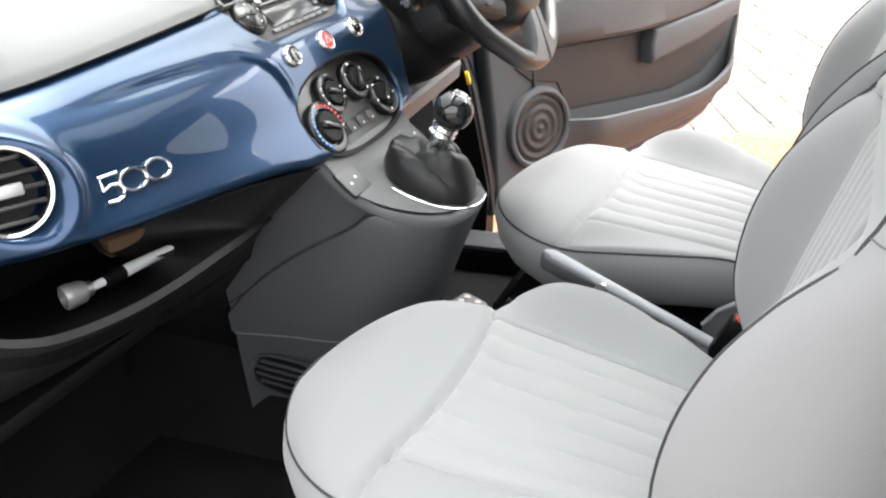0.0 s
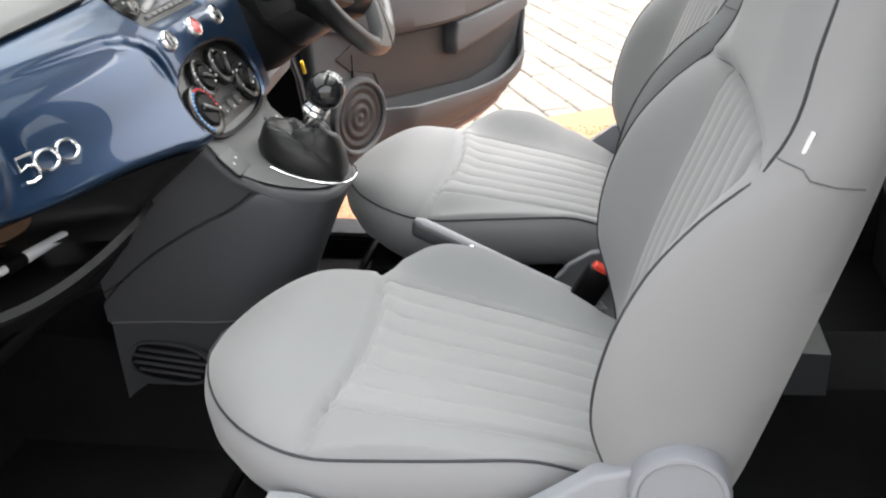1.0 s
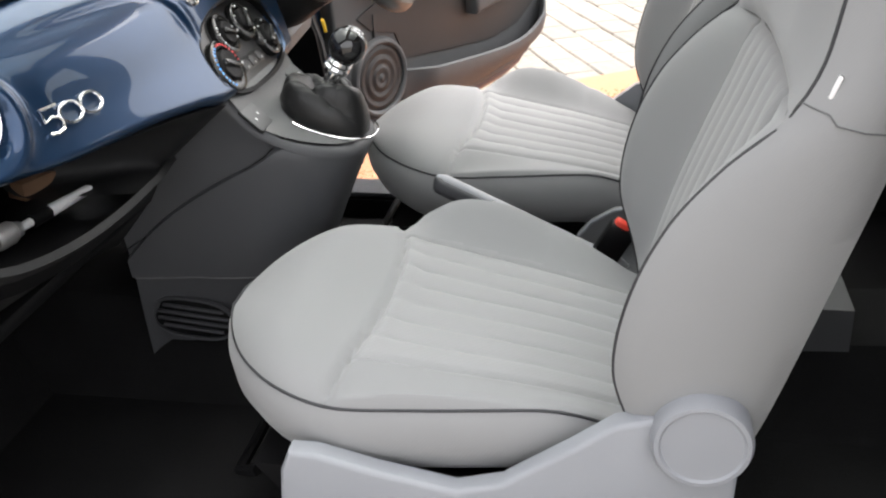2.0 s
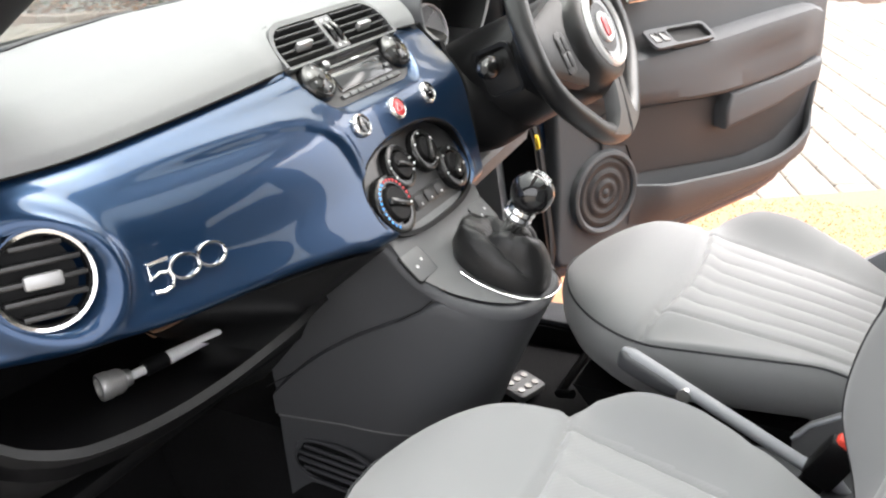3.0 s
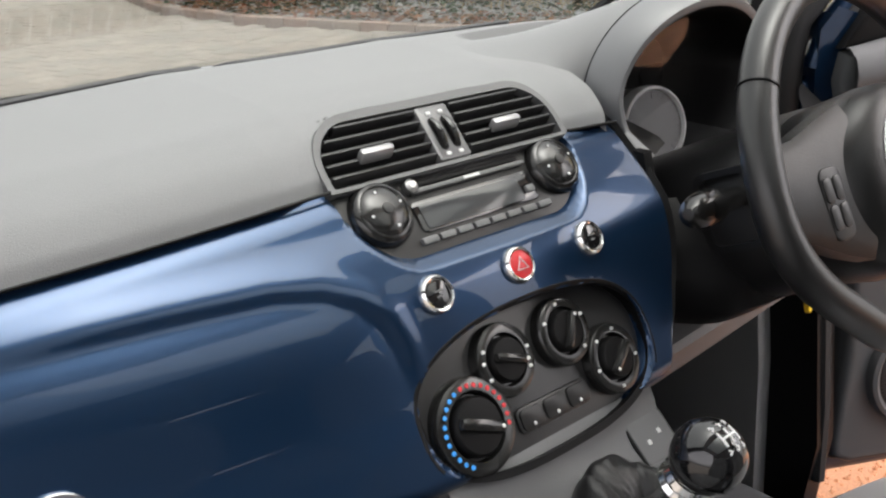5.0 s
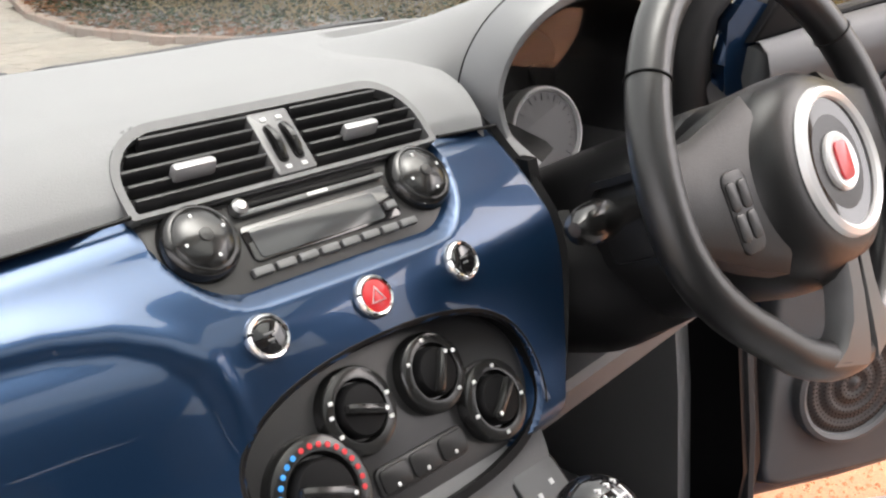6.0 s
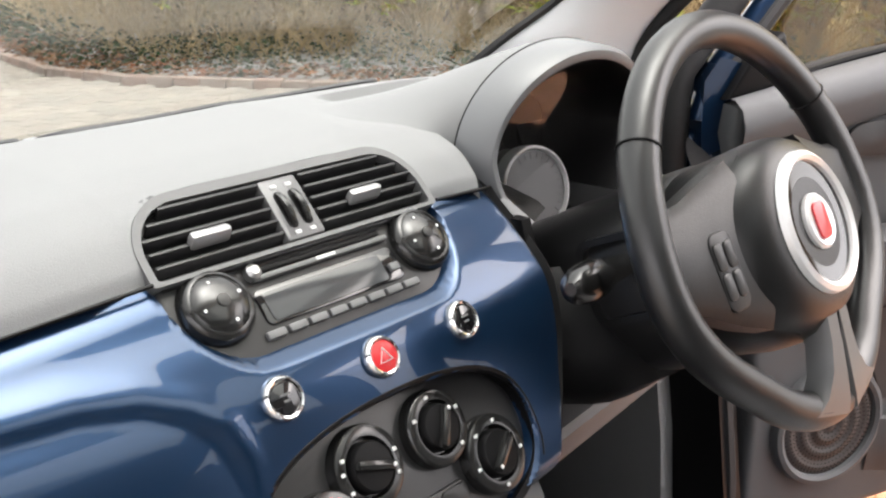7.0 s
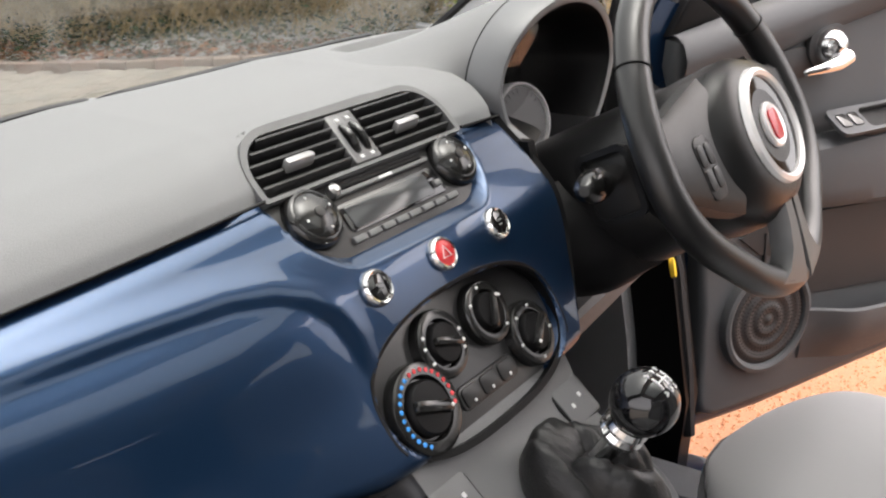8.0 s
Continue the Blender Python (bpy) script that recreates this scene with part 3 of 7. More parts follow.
def roof():
    def at(u, v):
        y = -0.20 - 1.75 * v
        z = 1.385 + 0.08 * math.sin(math.pi * min(1, 0.12 + v * 0.75)) - 0.045 * abs(u) ** 3
        return (u * 0.62, y, z)
    return joined(*[flipped(sheet(at, span(a, b, n), span(c, d, m), 0.03)) for a, b, n, c, d, m in ((-1, 1, 21, 0, 0.08, 4), (-1, 1, 21, 0.46, 1, 12), (-1, -0.7, 6, 0.08, 0.46, 10), (0.7, 1, 6, 0.08, 0.46, 10))])


def roof_glass():
    def at(u, v):
        y = -0.20 - 1.75 * v
        return (u * 0.62, y, 1.380 + 0.08 * math.sin(math.pi * min(1, 0.12 + v * 0.75)) - 0.045 * abs(u) ** 3)
    return flipped(sheet(at, span(-0.7, 0.7, 14), span(0.08, 0.46, 10), 0.005))


whole("roof_glass", roof_glass(), ROOF_GLASS, "tinted glass roof panel", "glass roof", kind="structure")
whole("roof", roof(), BLUE, "blue painted car roof", "car roof", kind="structure")


def headlining():
    def at(u, v):
        y = -0.17 - 1.75 * v
        z = 1.345 + 0.08 * math.sin(math.pi * min(1, 0.12 + v * 0.75)) - 0.040 * abs(u) ** 3
        return (u * 0.61, y, z)
    return joined(*[lattice([[at(u, v) for u in span(a, b, 9)] for v in span(c, d, 8)]) for a, b, c, d in ((-1, 1, 0, 0.08), (-1, 1, 0.46, 1), (-1, -0.69, 0.08, 0.46), (0.69, 1, 0.08, 0.46))])


whole("ceiling", headlining(), HEADLINER, "pale cloth headlining", "headlining", kind="structure")
# unseen and windowless: added to keep bright reflections off the blue panel
whole("rear_closure", box((0, -2.05, 0.83), (1.30, 0.05, 1.12), 0.01), CABIN_DARK, "added dark closure of the cabin's rear, without a window", "car body", kind="structure")


def bonnet():
    def at(u, v):
        y = 0.50 - 0.30 * u * u + 0.72 * v
        z = 0.815 - 0.03 * v - 0.17 * v * v - 0.10 * abs(u) ** 3
        return (u * 0.70, y, z)
    return flipped(sheet(at, span(-1, 1, 21), span(0, 1, 14), 0.012))


whole("bonnet", bonnet(), BLUE, "blue painted bonnet", "car bonnet", kind="structure")
for side in (-1, 1):
    wing = [(0.46, 0.30), (0.46, 0.90), (0.75, 0.80), (1.15, 0.62), (1.2, 0.35)]
    whole("front_wing", prism(wing, side * 0.70, side * 0.78), BLUE, "blue painted front wing", "car body", kind="structure")


def cowl():
    rows = []
    for x in span(-0.62, 0.62, 30):
        y = 0.475 - 0.36 * x * x
        rows.append([(x, y - 0.02, 0.885), (x, y, 0.895), (x, y + 0.03, 0.878), (x, y + 0.075, 0.835), (x, y + 0.02, 0.80)])
    return lattice(rows, True, True)


whole("scuttle_panel", cowl(), BLACK, "black scuttle panel below the windscreen", "scuttle", kind="structure")
wiper = thing("windscreen_wiper", (-0.1, 0.52, 0.92), "black windscreen wiper resting on the scuttle", "wiper")
part("arm", tube([(-0.42, 0.49, 0.915), (-0.25, 0.515, 0.922), (-0.10, 0.51, 0.926), (0.03, 0.50, 0.930)], [0.012, 0.009, 0.006, 0.005]), BLACK, wiper)
part("blade", tube([(-0.30, 0.472, 0.926), (-0.1, 0.490, 0.930), (0.06, 0.488, 0.930), (0.16, 0.478, 0.928)], 0.0045), RUBBER, wiper)
part("pivot", lathe([(0.0, 0), (0.018, 0), (0.018, 0.012), (0.012, 0.02), (0, 0.022)], 16, Matrix.Translation((-0.42, 0.49, 0.908))), BLACK, wiper)


# ---- dashboard ----
def dash_plan(x):
    return -0.012 + 0.20 * x * x + 2.0 * max(0, abs(x) - 0.40) ** 2


PROFILE = [(0.66, -0.085), (0.70, -0.068), (0.735, -0.048), (0.77, -0.028), (0.802, -0.010), (0.859, 0.014), (0.885, 0.036), (0.91, 0.062), (0.93, 0.078), (0.952, 0.095), (0.97, 0.112)]


def dash_front(x, z):
    """A point on the dashboard's face."""
    return Vector((x, dash_plan(x) + curve(PROFILE, z), z))


def lip_z(x):
    """Height of the upper edge of the blue panel."""
    return 0.928 - 0.055 * max(0, abs(x) - 0.12)


def under_z(x):
    """Height of the lower edge of the blue panel."""
    return curve([(-0.60, 0.770), (-0.54, 0.769), (-0.47, 0.768), (-0.37, 0.763), (-0.27, 0.756), (-0.19, 0.746), (-0.14, 0.737), (0.0, 0.735), (0.14, 0.735), (0.24, 0.745)], x)


FOLD = [(-0.46, 0.889), (-0.34, 0.888), (-0.27, 0.887), (-0.20, 0.884), (-0.165, 0.878), (-0.142, 0.868), (-0.127, 0.853), (-0.120, 0.834), (-0.117, 0.80)]


def crease(x, z):
    """Sculpted fold above the badge: the field below it lies a little deeper."""
    p, best, side = Vector((x, z)), 9.0, 1.0
    for a, b in zip(FOLD, FOLD[1:]):
        a, b = Vector(a), Vector(b)
        k = min(1, max(0, (p - a).dot(b - a) / (b - a).length_squared))
        q = a + (b - a) * k
        if (p - q).length < best:
            best = (p - q).length
            side = 1.0 if (b - a).x * (p - a).y - (b - a).y * (p - a).x > 0 else -1.0
    d = best * side
    f = smooth(-0.44, -0.28, x) * (1 - smooth(-0.118, -0.09, x)) * smooth(0.79, 0.85, z)
    return f * (0.0016 * math.exp(-(((d - 0.007) / 0.007) ** 2)) - 0.0042 * math.exp(-max(0, -d - 0.006) / 0.030) * (1 - smooth(-0.008, 0.003, d)))


def blue_at(x, s):
    z = under_z(x) + (lip_z(x) - under_z(x)) * s
    p = dash_front(x, z)
    edge = 0.010 * (1 - s * 14) ** 2 if s < 1 / 14 else (0.008 * (1 - (1 - s) * 12) ** 2 if s > 11 / 12 else 0)
    vent = math.hypot(x + 0.508, (z - 0.832) * 1.0)
    ring = 0.012 * math.exp(-(((vent - 0.050) / 0.012) ** 2)) if x < -0.38 else 0
    hollow = 0.030 * (1 - smooth(0.88, 0.98, (abs(x) / 0.126) ** 2.4 + (abs((z - 0.7795) / 0.872) / 0.063) ** 2.4))
    qx, qz = abs(x - 0.001) - 0.072, 0.928 - z
    out = math.hypot(max(qx, 0), max(qz, 0)) + min(max(qx, qz), 0) - 0.052
    hollow = max(hollow, 0.030 * (1 - smooth(-0.004, 0.002, out)))
    hollow = max(hollow, 0.045 * (1 - smooth(0.036, 0.041, vent)))
    return (p.x, p.y + edge - crease(x, z) - ring + hollow, p.z)


dashboard = thing("dashboard", (0, 0.1, 0.62), "grey grained dashboard with glossy blue panel", "dashboard")
def right_x(z):
    """The blue panel's end beside the instruments."""
    return curve([(0.735, 0.130), (0.76, 0.150), (0.784, 0.172), (0.808, 0.190), (0.83, 0.200), (0.866, 0.2055), (0.895, 0.204), (0.93, 0.197)], z)


def blue_to_edge(x, s):
    """The blue panel drawn in to its curved right end."""
    if x < 0.10:
        return blue_at(x, s)
    z = under_z(x) + (lip_z(x) - under_z(x)) * s
    q = 0.10 + (x - 0.10) * (right_x(z) - 0.10) / 0.125
    p = blue_at(q, s)
    return (p[0], p[1] + 0.010 * smooth(0.215, 0.225, x), p[2])


part("blue_panel", sheet(blue_to_edge, span(-0.595, 0.225, 260), span(0, 1, 70), 0.004), BLUE, dashboard, "glossy metallic blue dash panel")


def top_at(x, t):
    """Soft upper dashboard from the lip of the blue panel forward to the windscreen."""
    p = dash_front(x, lip_z(x) + 0.002)
    y1 = 0.452 - 0.36 * x * x
    side = smooth(0.50, 0.66, abs(x))
    prof = [(0.0, 0.0, 0.0), (0.03, 0.004, 0.012), (0.10, 0.022, 0.030), (0.20, 0.050, 0.040), (0.34, 0.085, 0.044), (0.6, 0.205, 0.048), (0.74, 0.255, 0.043), (1.0, 0.0, 0.0)]
    dy = curve([(a, b) for a, b, c in prof[:-1]] + [(1.0, y1 - p.y)], t)
    dz = curve([(a, c) for a, b, c in prof[:-1]] + [(1.0, 0.928 - p.z)], t)
    swell = 0.012 * math.exp(-(((x - 0.33) / 0.16) ** 2)) * smooth(0.10, 0.35, t) * (1 - smooth(0.5, 0.95, t))
    qy, qz = p.y - 0.004 + dy, p.z + dz
    v = (qz - 0.9205) * 0.735 + (qy - 0.06) * 0.678
    qx, qv = abs(x - 0.001) - 0.0815, v - 0.0245
    out = math.hypot(max(qx, 0), max(qv, 0)) + min(max(qx, qv), 0) - 0.043
    pod = 0.020 * (1 - smooth(-0.005, -0.001, out)) + 0.008 * (1 - smooth(0.0, 0.055, out))
    swell -= 0.13 * (1 - smooth(0.112, 0.130, abs(x - 0.313))) * (1 - smooth(0.50, 0.60, t))
    return (x, p.y - 0.004 + dy + pod, p.z + dz * (1 - 0.25 * side) + swell - pod * 0.5)


for x0, x1 in ((-0.60, -0.125), (0.128, 0.196)):
    part("pad_gap", tube([tuple(dash_front(x, lip_z(x) + 0.0015) + Vector((0, -0.0030, 0))) for x in span(x0, x1, 30)], 0.0015, 6), BLACK, dashboard, "dark gap between pad and panel")


def pad_z(x, y):
    """Height of the dash top at a place in plan."""
    lo, hi = 0.0, 1.0
    for _ in range(24):
        t = (lo + hi) / 2
        if top_at(x, t)[1] < y:
            lo = t
        else:
            hi = t
    return top_at(x, lo)[2]


part("upper_pad", sheet(top_at, span(-0.64, -0.16, 34)[:-1] + span(-0.16, 0.16, 120) + span(0.16, 0.64, 50)[1:], span(0, 0.4, 70) + span(0.4, 1.0, 25)[1:], 0.006), DASH_GREY, dashboard, "light grey grained soft dash top")


def lower_dash(x, t):
    """Rounded front of the open glove shelf and the knee panel below it."""
    lip = curve([(-0.62, 0.745), (-0.59, 0.722), (-0.55, 0.710), (-0.45, 0.698), (-0.30, 0.690), (-0.17, 0.668), (-0.13, 0.660)], x)
    low = curve([(-0.62, 0.602), (-0.47, 0.584), (-0.39, 0.574), (-0.296, 0.560), (-0.147, 0.533), (-0.13, 0.528)], x)
    y0 = curve([(-0.62, 0.040), (-0.55, -0.005), (-0.40, -0.020), (-0.28, -0.010), (-0.17, 0.022), (-0.13, 0.034)], x)
    prof = [(0.0, 0.007, -0.004), (0.03, 0.003, 0.0005), (0.06, 0.0, -0.001), (0.085, 0.003, -0.004), (0.18, 0.022, -0.018), (1.0, 0.075, 0.0)]
    dy = curve([(a, b) for a, b, c in prof[:-1]] + [(0.5, 0.42 * (0.14 - y0)), (1.0, 0.14 - y0)], t)
    z = lip + curve([(a, c) for a, b, c in prof[:-1]] + [(0.5, 0.44 * (low - lip)), (1.0, low - lip)], t)
    return (x, y0 + dy, z)


part("glove_shelf", flipped(sheet(lambda x, t: lower_dash(x, t), span(-0.625, -0.135, 50), span(0, 1, 30), 0.003)), SHELF, dashboard, "charcoal open glove shelf")


def shelf_inside():
    rows = []
    for x in span(-0.62, -0.14, 24):
        p = lower_dash(x, 0.0)
        u = dash_front(x, under_z(x))
        rows.append([(x, p[1], p[2] - 0.004), (x, p[1] + 0.02, p[2] - 0.030), (x, 0.12, p[2] - 0.036), (x, 0.20, p[2] - 0.030), (x, 0.22, u.z), (x, u.y + 0.06, u.z + 0.015), (x, u.y + 0.01, u.z + 0.004)])
    return lattice(rows)


part("shelf_lining", shelf_inside(), BLACK, dashboard, "black glove shelf lining")


def shelf_end(x, mirror):
    p, u = lower_dash(x, 0.1), dash_front(x, under_z(x))
    pts = [(p[1], p[2] - 0.09), (p[1], p[2]), (u.y, u.z), (u.y + 0.02, u.z + 0.04), (0.25, u.z + 0.04), (0.25, p[2] - 0.09)]
    return prism(pts, x, x + mirror * 0.02)


part("shelf_end", shelf_end(-0.617, -1), LOWER_DASH, dashboard)


def shelf_web():
    """Floor of the shelf sweeping up into the cheek beside the centre console."""
    rows = []
    for s in span(0, 1, 24):
        x = -0.32 + 0.190 * s
        a, b = Vector(lower_dash(x, 0.0)), dash_front(x, under_z(x)) + Vector((0, 0.006, -0.002))
        deep = 0.17 * (1 - smooth(0.0, 0.8, s)) + 0.010 * (1 - s)
        sag = 0.030 * (1 - smooth(0.0, 0.85, s))
        rows.append([a.lerp(b, k / 16) + Vector((0, deep * math.sin(math.pi * k / 16) ** 0.6, -sag * math.sin(math.pi * min(1, k / 10)))) for k in range(17)])
    return lattice(rows)


part("shelf_web", shelf_web(), SHELF, dashboard)
whole("dash_underside", box((-0.37, 0.22, 0.60), (0.5, 0.28, 0.02), 0.006), BLACK, "black underside of the dashboard", "dash underside", kind="structure")


def face_frame(x, z):
    """A frame on the dashboard's face: x across, y up the slope, z outwards."""
    p, q = dash_front(x, z - 0.004), dash_front(x, z + 0.004)
    r, s = dash_front(x - 0.004, z), dash_front(x + 0.004, z)
    return axes(dash_front(x, z), s - r, q - p)


def round_vent(x, z, r, parent):
    m = face_frame(x, z) @ Matrix.Translation((0, 0, 0.002))
    vent = part("air_vent", lathe([(r * 0.88, -0.03), (r * 0.90, 0.0), (r * 0.86, 0.0), (r * 0.84, -0.03)], 40, m), BLACK, parent, "round black air vent in a chrome ring")
    part("vent_back", lathe([(0, -0.028), (r * 0.88, -0.028), (r * 0.88, -0.022), (0, -0.022)], 32, m), BLACK, vent)
    part("vent_ring", lathe([(r * 0.86, -0.002), (r * 0.90, 0.006), (r * 0.97, 0.007), (r * 1.02, 0.002), (r * 1.02, -0.006), (r * 0.86, -0.008)], 48, m), CHROME, vent, "chrome ring")
    for k in range(5):
        h = (k - 2) * r * 0.34
        w = math.sqrt(max(0, (r * 0.84) ** 2 - h * h))
        part("slat", moved(box((0, h, -0.006), (2 * w, 0.005, 0.018), 0.0015), m @ Matrix.Rotation(radians(0), 4, "X")), RADIO, vent)
    part("tab", moved(box((0, 0, 0.004), (0.032, 0.013, 0.010), 0.003), m), TAB, vent, "silver adjuster tab")
    return vent


round_vent(-0.508, 0.832, 0.044, dashboard)


def badge(parent):
    """Chrome model badge: an angular hook and two linked ovals."""
    def on(x, y):
        p = Vector(blue_at(-0.390 + x, (0.808 + y * 0.93 - under_z(-0.39 + x)) / (lip_z(-0.39 + x) - under_z(-0.39 + x))))
        return tuple(p + Vector((0, -0.0032, 0.0012)))
    five = [(-0.021, 0.0135), (-0.0425, 0.0135), (-0.0430, 0.0005), (-0.034, 0.0035), (-0.0255, 0.002), (-0.0225, -0.0045), (-0.027, -0.0115), (-0.036, -0.0135), (-0.045, -0.012)]
    strokes = [tube([on(x, y) for x, y in five], 0.0019, 6)]
    for cx in (-0.0065, 0.0260):
        strokes.append(tube([on(cx + 0.0162 * math.cos(t), 0.0005 + 0.0108 * math.sin(t)) for t in span(0, 2 * math.pi * 29 / 30, 30)], 0.0019, 6, True))
    part("badge", joined(*strokes), CHROME, parent, "chrome model badge")


badge(dashboard)

for x, y in ((-0.036, 0.372), (0.207, 0.405), (-0.42, 0.36)):
    part("screen_clip", moved(joined(box((0, 0, 0.003), (0.016, 0.012, 0.008), 0.003), box((0, -0.010, 0.001), (0.008, 0.016, 0.004), 0.0015)), Matrix.Translation((x, y, pad_z(x, y)))), SHIELD, dashboard, "small grey clip at the windscreen")



def demister(x0, x1):
    """A long louvred slot let into the slope before the windscreen."""
    def at(x, v, lift):
        y = 0.350 - 0.34 * x * x + v
        return (x, y, pad_z(x, y) + lift)
    ring = [at(x, -0.017, 0.002) for x in span(x0, x1, 30)] + [at(x1 + 0.012 * math.sin(a), -0.017 * math.cos(a), 0.002) for a in span(0.3, 2.8, 7)]
    ring += [at(x, 0.017, 0.002) for x in span(x1, x0, 30)] + [at(x0 - 0.012 * math.sin(a), 0.017 * math.cos(a), 0.002) for a in span(0.3, 2.8, 7)]
    rim = part("demister_slot", tube(ring, 0.0028, 6, True), CONSOLE, dashboard, "long dark windscreen demister slot")
    part("slot_floor", lattice([[at(x, v, 0.0012) for x in span(x0 - 0.008, x1 + 0.008, 40)] for v in span(-0.016, 0.016, 5)]), BLACK, rim)
    for x in span(x0 + 0.01, x1 - 0.01, int((x1 - x0) / 0.017)):
        part("slat", tube([at(x, -0.015, 0.003), at(x, 0.015, 0.003)], 0.0013, 5), CONSOLE_TOP, rim)


demister(-0.030, 0.295)
demister(-0.295, -0.075)

# small air slot at the end of the upper pad
sv = axes(top_at(-0.565, 0.2), (1, 0, 0.05), (0, 0.45, 0.9))
slot = part("demister_slot", plate(oval(0.030, 0.014, 3.0), 0.003, 0.001, sv), BLACK, dashboard, "black slotted side demister")
for k in range(4):
    part("slat", moved(box((-0.018 + 0.012 * k, 0, 0.004), (0.003, 0.022, 0.004), 0.001), sv), RADIO, slot)

# ---- centre pod with vents and radio ----
POD = axes((0.001, 0.0674, 0.9137), (1, 0, 0), (0, 0.678, 0.735))
stereo = thing("centre_pod", (0, 0.06, 0.87), "dark grey centre pod with air vents and built-in radio", "car radio")
pod_out = rounded(-0.125, -0.060, 0.125, 0.066, [0.056, 0.056, 0.038, 0.038], 10)
part("surround", plate(pod_out, 0.028, 0.006, POD @ Matrix.Translation((0, 0, -0.026)), 4), RADIO, stereo, "dark grey faceplate")
rim_out, rim_in = rounded(-0.1262, 0.008, 0.1262, 0.0685, [0.003, 0.003, 0.042, 0.042], 10), rounded(-0.1208, 0.011, 0.1208, 0.0618, [0.003, 0.003, 0.036, 0.036], 10)
part("vent_frame", frame_ring(rim_out, rim_in, 0.033, POD @ Matrix.Translation((0, 0, -0.022))), CONSOLE_TOP, stereo, "grey moulded vent frame")
for side in (-1, 1):
    xs = (-0.119, -0.017) if side < 0 else (0.017, 0.119)
    rad = [0.003, 0.003, 0.003, 0.034] if side < 0 else [0.003, 0.003, 0.034, 0.003]
    vent = part("air_vent", plate(rounded(xs[0], 0.0125, xs[1], 0.0605, rad, 8), 0.003, 0.001, POD), BLACK, stereo, "black louvred air vent")
    for k in range(5):
        h = 0.0180 + 0.0097 * k
        cut = 0.0 if k < 3 else (0.008 if k == 3 else 0.021)
        x0, x1 = (xs[0] + cut, xs[1]) if side < 0 else (xs[0], xs[1] - cut)
        slat_m = POD @ Matrix.Translation(((x0 + x1) / 2, h, 0.0065)) @ Matrix.Rotation(radians(-24), 4, "X")
        part("slat", moved(box((0, 0, 0), (x1 - x0 - 0.002, 0.0030, 0.010), 0.0010), slat_m), SLAT, vent)
    tab_m = POD @ Matrix.Translation((-0.074 if side < 0 else 0.062, 0.0295, 0.011)) @ Matrix.Rotation(radians(-22), 4, "X")
    part("tab", moved(box((0, 0, 0.002), (0.031, 0.0075, 0.012), 0.003), tab_m), TAB, vent, "silver adjuster tab")
bar = part("vent_divider", plate(rounded(-0.0170, 0.0125, 0.0170, 0.0615, 0.003), 0.010, 0.003, POD), DIVIDER, stereo, "satin grey divider with two thumbwheels")
for x in (-0.0065, 0.0065):
    part("wheel_slot", plate(rounded(x - 0.0042, 0.021, x + 0.0042, 0.050, 0.004), 0.0006, 0.0002, POD @ Matrix.Translation((0, 0, 0.0100))), BLACK, bar)
    part("thumbwheel", moved(tube([(x, 0.024, 0.0095), (x, 0.030, 0.0125), (x, 0.036, 0.0135), (x, 0.042, 0.0125), (x, 0.048, 0.0095)], 0.0032, 8), POD), KNOB, bar)
    part("wheel_light", moved(box((x, 0.0175, 0.0102), (0.005, 0.003, 0.0014), 0.0006), POD), PRINT, bar)
    part("wheel_light", moved(box((x, 0.0540, 0.0102), (0.005, 0.003, 0.0014), 0.0006), POD), PRINT, bar)
for x in (-0.0895, 0.0955):
    k0 = POD @ Matrix.Translation((x, -0.0135, -0.004))
    knob = part("radio_knob", lathe([(0.0265, 0), (0.0262, 0.007), (0.0250, 0.012), (0.0225, 0.0150), (0.0205, 0.0155), (0.0198, 0.0150), (0.0190, 0.0158), (0.012, 0.0185), (0, 0.0195)], 40, k0), KNOB, stereo, "black radio dial")
    for a in (0, 90, 180, 270):
        an = radians(a + 12)
        part("mark", moved(box((0.0145 * math.cos(an), 0.0145 * math.sin(an), 0.0179), (0.0022, 0.0022, 0.0008), 0.0003), k0), PRINT, knob)
    part("knob_centre", lathe([(0.0046, 0.0186), (0.0043, 0.0204), (0, 0.0208)], 16, k0), RADIO, knob)
part("upper_ledge", moved(box((0, 0.0090, 0.0028), (0.236, 0.0040, 0.006), 0.0015), POD), RADIO, stereo)
part("disc_slot", moved(box((0.004, 0.0022, 0.0025), (0.118, 0.0046, 0.003), 0.001), POD), BLACK, stereo, "disc slot")
part("slot_rib", moved(box((0.005, -0.0038, 0.0045), (0.122, 0.0040, 0.005), 0.0015), POD), CONSOLE_TOP, stereo, "raised grey rib under the disc slot")
part("slot_knob", lathe([(0.0056, 0), (0.0056, 0.006), (0.003, 0.008), (0, 0.008)], 16, POD @ Matrix.Translation((-0.0535, 0.001, 0.002))), SATIN, stereo)
part("name_bar", moved(box((0.006, -0.0038, 0.0072), (0.017, 0.0026, 0.0008), 0.0002), POD), PRINT, stereo)
disp = part("display", plate(rounded(-0.060, -0.0365, 0.066, -0.0105, 0.005), 0.0035, 0.001, POD), GLOSS, stereo, "grey radio display")
part("display_pane", plate(rounded(-0.055, -0.0345, 0.050, -0.0140, 0.003), 0.0008, 0.0003, POD @ Matrix.Translation((0, 0, 0.0036))), SCREEN, disp)
for k in range(8):
    part("preset_button", moved(box((-0.0590 + 0.0178 * k, -0.0425, 0.0035), (0.0150, 0.0056, 0.0045), 0.0012), POD), CONSOLE_TOP, stereo)
